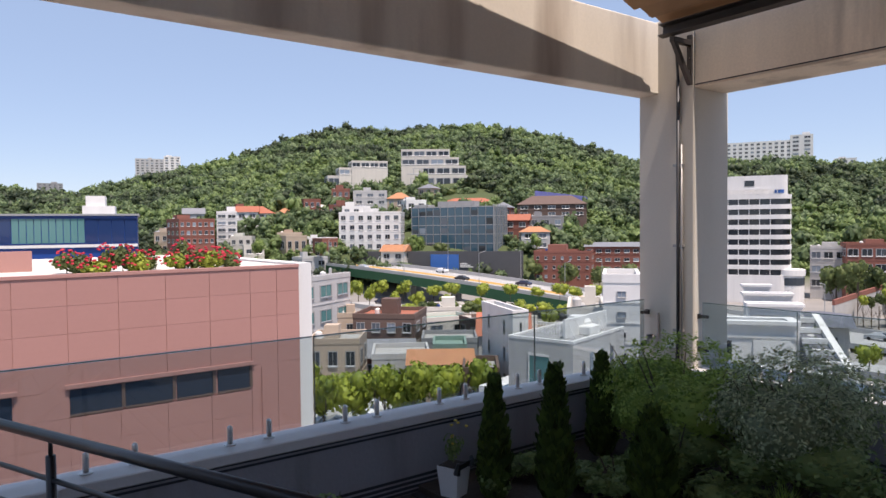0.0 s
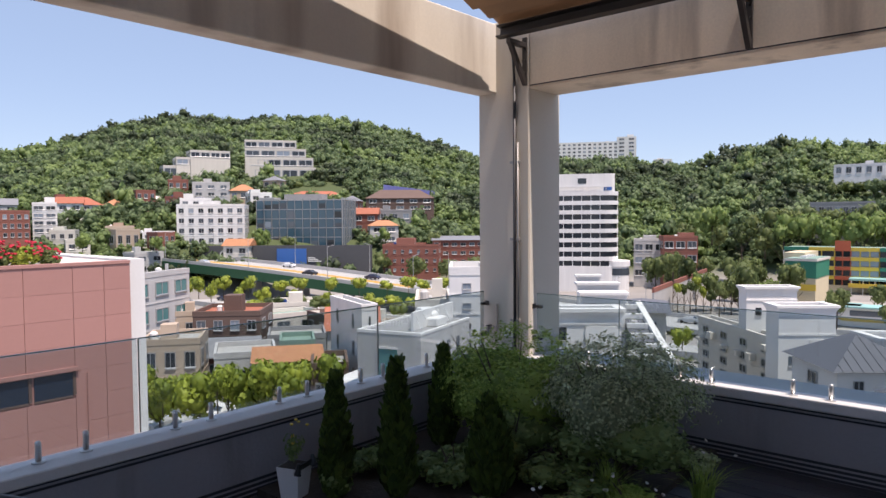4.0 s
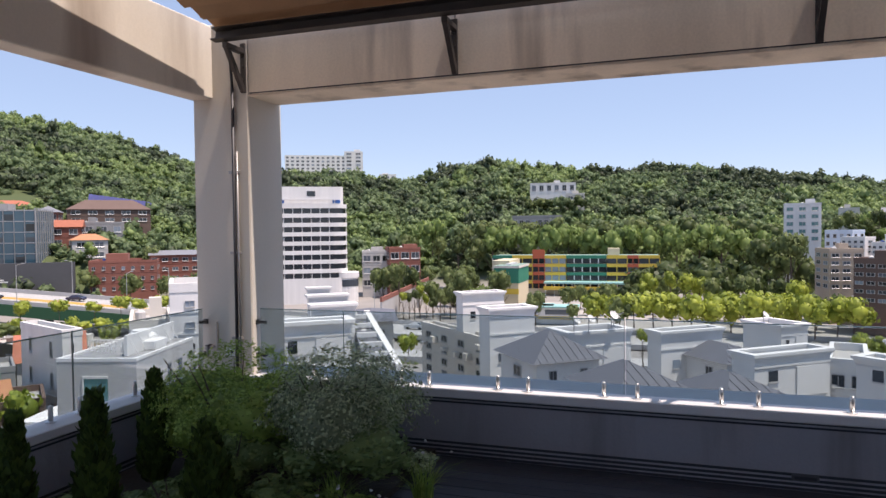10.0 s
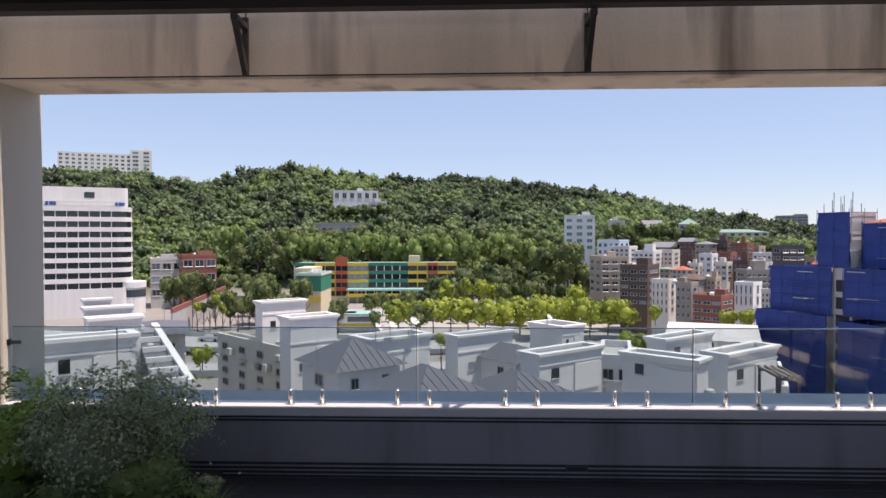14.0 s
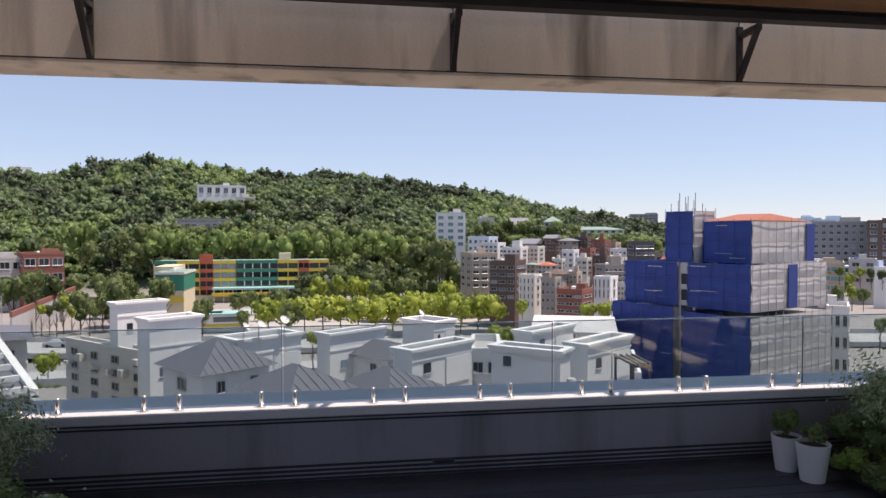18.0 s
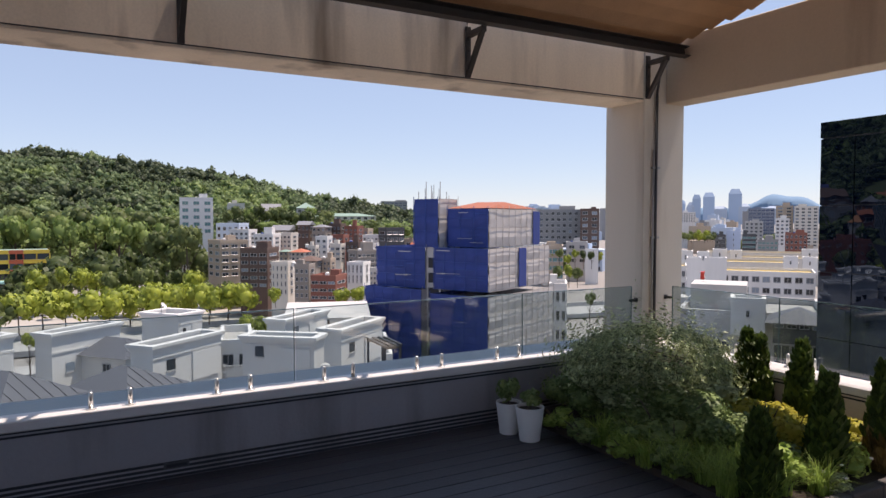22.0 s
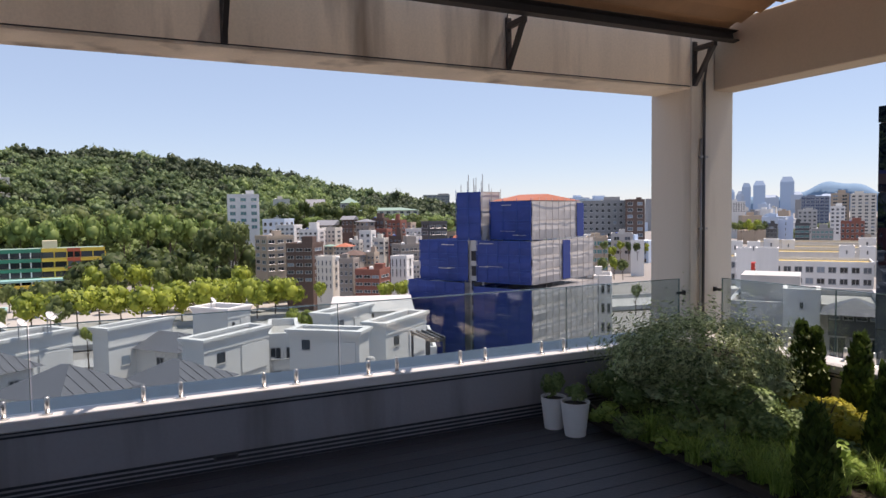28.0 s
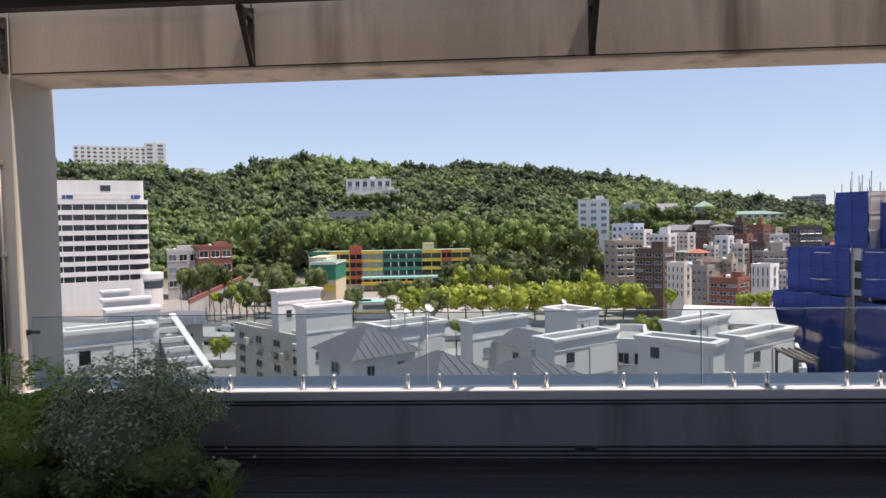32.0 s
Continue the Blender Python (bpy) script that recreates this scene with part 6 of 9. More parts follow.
house("office_building", 109.3, -155.2, -20.9, 22.0, 14.0, 8.5, -144.8, wall=WHITE, floors=3, cols=9, wide=0.72, tall=0.5, label="white office with rows of dark windows and planted roof", roof=SEDUM, clutter=0)
house("office_stair_tower", 120.4, -141.5, -20.6, 3.4, 5.0, 11.6, -139.7, wall=WHITE, floors=1, cols=1, wide=0.04, tall=0.04, label="plain white stair tower of the low office", clutter=0)
house("office_stair_tower", 116.3, -144.9, -20.7, 5.1, 5.0, 11.7, -141.2, wall=WHITE, floors=1, cols=1, wide=0.04, tall=0.04, label="plain white stair tower of the low office", clutter=0)
house("office_stair_tower", 96.2, -159.0, -21.0, 3.1, 5.0, 11.2, -148.8, wall=WHITE, floors=1, cols=1, wide=0.04, tall=0.04, label="plain white stair tower of the low office", clutter=0)
house("office_building", 125.4, -142.5, -20.6, 2.7, 14.0, 9.1, -138.7, wall=WHITE, floors=3, cols=2, wide=0.6, tall=0.5, label="white side wing of the low office", roof=SEDUM, clutter=0)
house("office_building", 132.9, -185.0, -20.8, 21.8, 16.0, 8.5, -144.3, wall=WARMWHITE, floors=1, cols=1, wide=0.7, tall=0.1, label="white rear wing with an ochre planted roof", roof=SEDUM, clutter=0)
house("office_building", 146.4, -217.1, -20.9, 28.8, 16.0, 8.3, -146.0, wall=WARMWHITE, floors=1, cols=1, wide=0.7, tall=0.1, label="white rear wing with an ochre planted roof", roof=SEDUM, clutter=0)
house("office_building", 173.2, -242.3, -20.8, 41.4, 16.0, 8.3, -144.4, wall=WARMWHITE, floors=1, cols=1, wide=0.7, tall=0.1, label="white rear wing with an ochre planted roof", roof=SEDUM, clutter=0)
house("roof_plant_housing", 139.0, -159.8, -11.0, 4.0, 5.0, 2.5, -139.0, wall=WHITE, floors=1, cols=1, wide=0.1, label="white lift housing on the office roof", clutter=0, deep=2.5)
house("roof_plant_housing", 136.6, -164.5, -11.3, 3.3, 5.0, 2.5, -140.3, wall=WHITE, floors=1, cols=1, wide=0.1, label="white lift housing on the office roof", clutter=0, deep=2.4)
house("roof_plant_housing", 152.4, -191.6, -11.6, 4.4, 5.0, 2.4, -141.5, wall=WHITE, floors=1, cols=1, wide=0.1, label="white lift housing on the office roof", clutter=0, deep=2.4)
house("roof_plant_housing", 149.1, -195.5, -11.8, 3.6, 5.0, 2.2, -142.7, wall=WHITE, floors=1, cols=1, wide=0.1, label="white lift housing on the office roof", clutter=0, deep=2.3)
house("roof_plant_housing", 119.2, -179.9, -11.9, 3.7, 5.0, 2.1, -146.4, wall=WHITE, floors=1, cols=1, wide=0.1, label="white lift housing on the office roof", clutter=0, deep=2.1)
house("roof_plant_housing", 116.2, -184.2, -12.1, 3.7, 5.0, 2.1, -147.8, wall=WHITE, floors=1, cols=1, wide=0.1, label="white lift housing on the office roof", clutter=0, deep=2)
house("roof_plant_housing", 140.9, -223.0, -12.0, 4.9, 5.0, 2.5, -147.7, wall=WHITE, floors=1, cols=1, wide=0.1, label="white lift housing on the office roof", clutter=0, deep=2)
house("roof_plant_housing", 135.7, -223.9, -12.0, 4.0, 5.0, 2.1, -148.8, wall=WHITE, floors=1, cols=1, wide=0.1, label="white lift housing on the office roof", clutter=0, deep=2)
house("villa", 34.0, -46.8, -20.9, 10.7, 12.0, 14.5, -144.0, wall=LIGHTGREY, floors=2, cols=5, label="pale low villa roof behind the balustrade", clutter=1)
house("roof_gazebo", 29.1, -45.2, -6.3, 3.2, 4.0, 0.5, -147.3, wall=DARKGREY, floors=1, cols=4, wide=0.8, label="glazed gazebo with a grey hipped roof", top="hip", roof=SLATE, clutter=0, deep=1, pitch=0.3)
house("roof_plant_housing", 33.0, -45.0, -6.1, 2.4, 2.5, 1.0, -143.7, wall=WHITE, floors=1, cols=1, wide=0.1, label="white ventilation housing on a villa roof", clutter=0, deep=1.1)
house("apartment_tower", 268.6, -397.6, -15.5, 9.8, 18.0, 24.8, -145.9, wall=TAN, floors=12, cols=2, label="tan apartment tower in the distance", deep=8.2)
house("apartment_tower", 253.0, -395.8, -15.5, 13.1, 18.0, 24.2, -147.4, wall=WARMWHITE, floors=12, cols=4, label="cream apartment tower in the distance", deep=8)
house("office_building", 326.1, -455.0, -13.3, 17.8, 18.0, 22.3, -144.3, wall=BLUEGREY, floors=9, cols=6, label="blue-grey glazed block in the distance", glass=BLUEGLASS, wide=0.9, deep=10.5)
house("apartment_tower", 235.8, -347.4, -13.3, 6.9, 12.0, 14.6, -145.8, wall=WHITE, floors=7, cols=3, label="slim white tower in town", deep=10.2)
house("office_building", 253.3, -347.2, -13.3, 9.6, 12.0, 13.0, -143.9, wall=LIGHTGREY, floors=6, cols=4, label="grey office block in town", deep=10.4)
house("office_building", 208.1, -317.8, -16.7, 9.8, 14.0, 10.7, -146.7, wall=BRICK, floors=4, cols=5, label="dark red brick office block", deep=7.1)
house("office_building", 230.1, -289.4, -15.3, 5.1, 12.0, 8.2, -141.6, wall=DARKGREY, floors=4, cols=3, wide=0.9, label="dark glazed office by the avenue", deep=8.6)
house("office_building", 228.4, -297.2, -15.8, 6.6, 12.0, 10.8, -142.5, wall=BLUEPANEL, floors=4, cols=1, wide=0.05, label="office with a pale blue screen wall", deep=8.5)
house("office_building", 225.6, -305.6, -16.2, 6.4, 12.0, 9.3, -143.6, wall=DARKGREY, floors=4, cols=3, wide=0.9, glass=TEALGLASS, label="dark office with teal windows", deep=7.4)
house("office_building", 213.9, -304.1, -16.0, 9.1, 12.0, 6.7, -144.8, wall=MIDGREY, floors=3, cols=5, wide=0.8, glass=TEALGLASS, label="low grey office with teal windows", deep=8.3)
house("apartment_tower", 366.4, -423.1, -1.2, 10.5, 16.0, 7.4, -139.1, wall=WHITE, floors=6, cols=6, label="pale apartment slab far off", deep=23.2)
tower("office_tower", 185.7, 108.0, -16.5, 26.0, 22.0, 32.1, -59.8, label="white office tower with dark window bands and rounded corner")
glass_office("office_building", 149.5, 200.3, -7.5, 32.6, 15.0, 16.6, -59.4, label="glass office block with vertical metal fins")
school("school_building", 232.6, 31.9, -19.0, 56.1, 14.0, 11.5, -86.4, label="long school painted in green yellow and red bands")
annex("school_building", 194.4, 46.4, -19.3, 7.2, 16.0, 10.1, -89.1, label="school annexe with green storey and flat roof")
blue_hall("office_building", 12.4, 117.6, -1.5, 23.0, 16.0, 5.5, -12.4, label="hall with blue and teal glass panels")
construction("building_site", 88.8, -45.7, -20.6, 23.9, 20.0, 25.2, -154.5, label="building under construction wrapped in blue and grey netting")
stairhead("roof_stair_tower", 72.30, 20.08, -10.10, 5.0, 1.9, 4.8, -50.7, body=8, label="white roof stair tower with a flared cornice and open top")
stairhead("roof_stair_tower", 59.41, 13.89, -13.53, 4.5, 2.3, 8.1, -50.7, body=8, label="white roof stair tower with a flared cornice and open top")
stairhead("roof_stair_tower", 54.28, 5.59, -10.76, 5.7, 3.1, 4.3, -50.7, body=8, label="white roof stair tower with a flared cornice and open top")
stairhead("roof_stair_tower", 64.17, -1.50, -13.16, 6.8, 1.9, 5.6, -50.7, body=8, label="white roof stair tower with a flared cornice and open top")
stairhead("roof_stair_tower", 74.44, -11.33, -11.94, 3.5, 4.9, 3.8, -50.7, body=8, label="white roof stair tower with a flared cornice and open top")
stairhead("roof_stair_tower", 51.96, -7.77, -10.40, 7.0, 2.0, 3.3, -50.7, body=8, label="white roof stair tower with a flared cornice and open top")
stairhead("roof_stair_tower", 59.88, -19.26, -9.83, 7.0, 1.9, 2.7, -50.7, body=8, label="white roof stair tower with a flared cornice and open top")
stairhead("roof_stair_tower", 50.85, -21.04, -10.24, 7.0, 1.9, 3.4, -50.7, body=8, label="white roof stair tower with a flared cornice and open top")
stairhead("roof_stair_tower", 34.5, 20.1, -6.7, 4.5, 1.6, 3.1, -51.2, body=8, label="white roof stair tower with a flared cornice and open top")
stairhead("roof_stair_tower", 45.7, 24.6, -6.6, 3.2, 1.1, 2.7, -51.3, body=8, label="white roof stair tower with a flared cornice and open top")
stairhead("roof_stair_tower", 54.3, 29.7, -6.4, 3.4, 1.1, 2.3, -51.3, body=8, label="white roof stair tower with a flared cornice and open top")
stairhead("roof_stair_tower", 62.6, 35.3, -6.6, 2.2, 0.6, 2.4, -51.2, body=8, label="white roof stair tower with a flared cornice and open top")
stairhead("roof_stair_tower", 46.0, -12.7, -8.9, 5.3, 1.9, 2.4, -129.9, body=8, label="white roof stair tower with a flared cornice and open top")
house("villa", 40.0, 1.4, -9.8, 4.2, 4.8, 2.0, -50.7, wall=WHITE, top="hip", roof=SLATE, floors=1, cols=2, wide=0.25, tall=0.4, label="villa with grey hipped standing-seam roof", deep=12, pitch=0.34)
house("villa", 47.0, 7.1, -9.6, 5.0, 5.6, 2.0, -50.7, wall=WHITE, top="hip", roof=SLATE, floors=1, cols=2, wide=0.25, tall=0.4, label="villa with steep grey metal roof between stair towers", deep=12, pitch=0.36)
house("villa", 43.9, -4.5, -10.8, 4.2, 4.8, 2.0, -50.7, wall=WHITE, top="hip", roof=SLATE, floors=1, cols=2, wide=0.25, tall=0.4, label="villa with dark grey metal roof slope", deep=12, pitch=0.32)
house("villa", 61.6, -6.0, -11.7, 5.0, 8.0, 2.0, -50.7, wall=WHITE, top="hip", roof=SLATE, floors=1, cols=2, wide=0.25, tall=0.4, label="villa with pale grey seamed metal roof", deep=12, pitch=0.22)
house("villa", 57.5, -22.4, -13.6, 7.9, 12.0, 2.1, -111.3, wall=WHITE, floors=1, cols=4, label="villa flat roof between stair towers", deep=14.4, clutter=0)
house("villa", 54.5, -11.7, -12.5, 2.5, 8.0, 3.8, -102.2, wall=WHITE, floors=2, cols=2, wide=0.7, label="villa bay with wide windows under the roof", deep=14.6, clutter=0)
house("villa", 62.0, 11.7, -15.8, 1.7, 24.0, 5.4, -43.9, wall=WARMWHITE, floors=4, cols=4, label="pale villa side with many air-conditioning units", deep=14.9, clutter=0, tall=0.55, wide=0.4, units=9)
house("villa", 57.8, 27.1, -13.1, 4.1, 9.0, 6.2, -64.9, wall=WARMWHITE, floors=3, cols=2, top="hip", roof=SLATE, label="cream villa with slate roof and small windows", deep=14.2, wide=0.2, tall=0.3, pitch=0.12)
rake_roof("villa_roof", 43.5, 19.8, -8.0, 2.1, 7.0, 3.1, -54.7, label="dark villa roof with white ribs and slanted parapet")
house("hall", 90.2, -32.0, -13.5, 11.0, 18.0, 1.3, -109.5, wall=WHITE, floors=1, cols=1, label="long low hall with a pale curved roof", deep=18.7, clutter=0, wide=0.05, top="gable", roof=LIGHTGREY, pitch=0.06)
modern_house("modern_house", 34.4, 36.2, -10.8, 5.4, 9.0, 4.0, -74.0, label="pale grey modern house with roof plant and railings")
house("apartment_building", 46.1, 38.2, -10.4, 3.1, 8.0, 7.1, -50.3, wall=WHITE, floors=4, cols=1, label="white stair tower with small windows", deep=14, clutter=0, wide=0.25, tall=0.3)
house("apartment_building", 48.7, 44.5, -9.3, 3.6, 10.0, 2.4, -47.5, wall=WARMWHITE, floors=2, cols=3, label="pale house beside the stair tower", deep=14, clutter=1)
house("apartment_building", 198.8, 288.0, 37.4, 24.9, 12.0, 3.8, -34.6, wall=WARMWHITE, floors=1, cols=4, wide=0.92, tall=0.62, label="white stepped villa block on the wooded slope", clutter=0, deep=19)
house("apartment_building", 200.7, 286.6, 33.0, 29.6, 12.0, 4.0, -35.0, wall=WARMWHITE, floors=1, cols=4, wide=0.92, tall=0.62, label="white stepped villa block on the wooded slope", clutter=0, deep=14)
house("apartment_building", 203.1, 284.9, 28.0, 30.8, 12.0, 4.6, -35.5, wall=WARMWHITE, floors=1, cols=4, wide=0.92, tall=0.62, label="white stepped villa block on the wooded slope", clutter=0, deep=9)
house("apartment_building", 202.8, 285.1, 21.6, 33.7, 12.0, 6.1, -35.5, wall=WARMWHITE, floors=1, cols=4, wide=0.92, tall=0.62, label="white stepped villa block on the wooded slope", clutter=0)
house("apartment_building", 172.2, 298.9, 31.5, 18.3, 12.0, 3.4, -19.8, wall=WARMWHITE, floors=1, cols=4, wide=0.92, tall=0.62, label="white terraced villa block on the wooded slope", clutter=0, deep=15)
house("apartment_building", 168.5, 301.0, 27.7, 22.5, 12.0, 3.7, -19.1, wall=WARMWHITE, floors=1, cols=4, wide=0.92, tall=0.62, label="white terraced villa block on the wooded slope", clutter=0, deep=11)
house("apartment_building", 164.6, 303.2, 21.5, 25.0, 12.0, 5.9, -18.3, wall=WARMWHITE, floors=1, cols=4, wide=0.92, tall=0.62, label="white terraced villa block on the wooded slope", clutter=0, deep=5)
tree(253.4, 65.4, -18.0, 5.2, 22.5, LEAF_PLANE, "rounded light green plane tree behind the school", bare=0.15)
tree(257.0, 59.3, -18.0, 5.3, 23.1, LEAF_PLANE, "rounded light green plane tree behind the school", bare=0.15)
tree(254.5, 51.5, -18.0, 5.3, 21.9, LEAF_PLANE, "rounded light green plane tree behind the school", bare=0.15)
tree(254.9, 44.0, -18.0, 5.4, 23.2, LEAF_PLANE, "rounded light green plane tree behind the school", bare=0.15)
tree(261.1, 37.3, -18.0, 5.6, 23.5, LEAF_PLANE, "rounded light green plane tree behind the school", bare=0.15)
tree(260.0, 29.4, -18.0, 5.6, 21.7, LEAF_PLANE, "rounded light green plane tree behind the school", bare=0.15)
tree(256.8, 21.3, -18.0, 5.5, 20.7, LEAF_PLANE, "rounded light green plane tree behind the school", bare=0.15)
tree(265.3, 14.1, -18.0, 5.7, 22.8, LEAF_PLANE, "rounded light green plane tree behind the school", bare=0.15)
tree(262.6, 6.1, -18.0, 5.7, 21.6, LEAF_PLANE, "rounded light green plane tree behind the school", bare=0.15)
tree(259.6, -1.7, -18.0, 5.6, 22.4, LEAF_PLANE, "rounded light green plane tree behind the school", bare=0.15)
tree(261.5, -9.3, -18.0, 5.7, 22.8, LEAF_PLANE, "rounded light green plane tree behind the school", bare=0.15)
tree(257.1, -16.7, -18.0, 5.6, 22.2, LEAF_PLANE, "rounded light green plane tree behind the school", bare=0.15)
tree(260.5, -24.6, -18.0, 5.6, 20.5, LEAF_PLANE, "rounded light green plane tree behind the school", bare=0.15)
tree(259.6, -32.1, -18.0, 5.6, 19.9, LEAF_PLANE, "rounded light green plane tree behind the school", bare=0.15)
tree(264.5, 70.4, -6.6, 5.9, 13.8, LEAF_TREE, "green tree at the foot of the woods", bare=0.15)
tree(268.5, 62.4, -6.5, 6.0, 13.8, LEAF_TREE, "green tree at the foot of the woods", bare=0.15)
tree(271.4, 53.8, -6.4, 6.1, 12.6, LEAF_TREE, "green tree at the foot of the woods", bare=0.15)
tree(273.1, 44.2, -6.6, 6.2, 14.7, LEAF_TREE, "green tree at the foot of the woods", bare=0.15)
tree(275.5, 34.6, -6.7, 6.3, 12.8, LEAF_TREE, "green tree at the foot of the woods", bare=0.15)
tree(273.6, 24.3, -6.7, 6.3, 13.2, LEAF_TREE, "green tree at the foot of the woods", bare=0.15)
tree(274.3, 14.4, -6.8, 6.4, 14.6, LEAF_TREE, "green tree at the foot of the woods", bare=0.15)
tree(275.6, 4.2, -6.8, 6.4, 13.5, LEAF_TREE, "green tree at the foot of the woods", bare=0.15)
tree(279.6, -5.7, -7.2, 6.5, 15.2, LEAF_TREE, "green tree at the foot of the woods", bare=0.15)
tree(271.2, -15.2, -7.2, 6.3, 14.0, LEAF_TREE, "green tree at the foot of the woods", bare=0.15)
tree(274.5, -25.2, -7.6, 6.4, 14.2, LEAF_TREE, "green tree at the foot of the woods", bare=0.15)
tree(277.4, -35.4, -7.9, 6.5, 12.5, LEAF_TREE, "green tree at the foot of the woods", bare=0.15)
tree(246.6, 87.8, -7.9, 6.1, 16.2, LEAF_PLANE, "large rounded green tree at the forest edge", bare=0.15)
tree(238.3, 74.8, -13.6, 3.7, 14.4, LEAF_DARK, "dark pine beside the school lane", bare=0.15)
tree(249.1, 98.3, -10.0, 4.3, 11.6, LEAF_TREE, "green tree at the forest edge", bare=0.15)
tree(251.9, 71.3, -12.4, 4.4, 12.0, LEAF_TREE, "green tree at the forest edge", bare=0.15)
tree(262.6, 80.7, -12.9, 5.1, 17.4, LEAF_TREE, "green tree at the forest edge", bare=0.15)
tree(240.8, 83.3, -9.2, 3.7, 9.9, LEAF_TREE, "green tree at the forest edge", bare=0.15)
tree(171.2, 54.4, -22.5, 4.9, 15.0, LEAF_TREE, "tall leafy green tree beside the school lane", bare=0.15)
tree(162.3, 67.6, -21.2, 2.8, 15.7, LEAF_TREE, "tall leafy green tree beside the school lane", bare=0.15)
tree(166.2, 73.7, -21.7, 3.6, 14.9, LEAF_TREE, "tall leafy green tree beside the school lane", bare=0.15)
tree(164.0, 50.9, -21.8, 3.0, 13.8, LEAF_TREE, "tall leafy green tree beside the school lane", bare=0.15)
tree(159.1, 64.8, -21.1, 1.3, 7.6, LEAF_LIME, "small mixed tree on the street bank", bare=0.15)
tree(160.6, 63.8, -21.4, 1.3, 7.7, LEAF_DARK, "small mixed tree on the street bank", bare=0.15)
tree(158.3, 61.5, -21.1, 1.3, 8.3, LEAF_DARK, "small mixed tree on the street bank", bare=0.15)
tree(161.7, 61.3, -21.6, 1.2, 9.6, LEAF_LIME, "small mixed tree on the street bank", bare=0.15)
tree(163.1, 60.1, -21.8, 1.4, 7.7, LEAF_LIME, "small mixed tree on the street bank", bare=0.15)
tree(160.9, 57.5, -21.5, 1.5, 6.8, LEAF_DARK, "small mixed tree on the street bank", bare=0.15)
tree(157.6, 54.5, -21.1, 1.7, 8.9, LEAF_TREE, "small mixed tree on the street bank", bare=0.15)
tree(166.5, 56.4, -22.4, 1.4, 7.5, LEAF_TREE, "small mixed tree on the street bank", bare=0.15)
tree(162.3, 53.3, -21.8, 1.4, 9.4, LEAF_TREE, "small mixed tree on the street bank", bare=0.15)
tree(195.5, 7.4, -20.7, 6.0, 12.8, LEAF_DARK, "broad dark green tree by the school yard", bare=0.15)
tree(189.6, -0.2, -19.8, 6.3, 12.9, LEAF_DARK, "broad dark green tree by the school yard", bare=0.15)
tree(197.4, -9.4, -19.9, 6.6, 13.5, LEAF_DARK, "broad dark green tree by the school yard", bare=0.15)
tree(211.6, 3.7, -20.5, 7.1, 13.8, LEAF_DARK, "broad dark green tree by the school yard", bare=0.15)
tree(204.9, -17.0, -20.0, 6.4, 14.4, LEAF_DARK, "broad dark green tree by the school yard", bare=0.15)
tree(192.6, -20.7, -19.5, 5.2, 13.0, LEAF_DARK, "broad dark green tree by the school yard", bare=0.15)
tree(215.5, -7.7, -20.1, 6.3, 15.1, LEAF_DARK, "broad dark green tree by the school yard", bare=0.15)
tree(201.5, -29.3, -15.5, 5.5, 17.2, LEAF_TREE, "tall green tree at the forest edge", bare=0.15)
tree(204.4, -22.7, -15.7, 4.3, 15.8, LEAF_TREE, "tall green tree at the forest edge", bare=0.15)
tree(197.7, -28.0, -19.3, 4.1, 15.8, LEAF_TREE, "tall green tree at the forest edge", bare=0.15)
tree(186.5, -34.7, -19.0, 3.2, 11.2, LEAF_DARK, "dark pine among the houses", bare=0.15)
tree(154.9, 16.1, -20.7, 3.7, 9.0, LEAF_LIME, "lime-green tree in the row before the school yard", bare=0.3)
tree(148.2, 11.6, -19.8, 3.6, 8.3, LEAF_LIME, "lime-green tree in the row before the school yard", bare=0.3)
tree(146.5, 7.7, -19.5, 3.5, 8.6, LEAF_LIME, "lime-green tree in the row before the school yard", bare=0.3)
tree(148.7, 3.9, -19.9, 3.6, 9.3, LEAF_LIME, "lime-green tree in the row before the school yard", bare=0.3)
tree(154.7, 0.1, -20.8, 3.8, 9.2, LEAF_LIME, "lime-green tree in the row before the school yard", bare=0.3)
tree(146.6, -3.6, -19.7, 3.6, 8.8, LEAF_LIME, "lime-green tree in the row before the school yard", bare=0.3)
tree(147.5, -7.4, -19.9, 3.6, 8.5, LEAF_LIME, "lime-green tree in the row before the school yard", bare=0.3)
tree(152.2, -11.5, -20.6, 3.7, 9.9, LEAF_LIME, "lime-green tree in the row before the school yard", bare=0.3)
tree(145.0, -14.6, -19.6, 3.5, 9.9, LEAF_LIME, "lime-green tree in the row before the school yard", bare=0.3)
tree(145.5, -18.4, -19.7, 3.5, 9.2, LEAF_LIME, "lime-green tree in the row before the school yard", bare=0.3)
tree(153.9, -23.4, -20.9, 3.7, 9.9, LEAF_LIME, "lime-green tree in the row before the school yard", bare=0.3)
tree(143.4, -25.5, -19.4, 3.5, 9.0, LEAF_LIME, "lime-green tree in the row before the school yard", bare=0.3)
tree(146.6, -29.9, -20.0, 3.5, 9.1, LEAF_LIME, "lime-green tree in the row before the school yard", bare=0.3)
tree(143.8, -33.2, -19.6, 3.4, 8.8, LEAF_LIME, "lime-green tree in the row before the school yard", bare=0.3)
tree(168.4, -9.4, -21.1, 3.5, 8.8, LEAF_LIME, "lime-green tree in the park strip", bare=0.15)
tree(168.2, -13.5, -21.1, 3.5, 9.0, LEAF_LIME, "lime-green tree in the park strip", bare=0.15)
tree(162.8, -17.0, -20.4, 3.4, 8.3, LEAF_LIME, "lime-green tree in the park strip", bare=0.15)
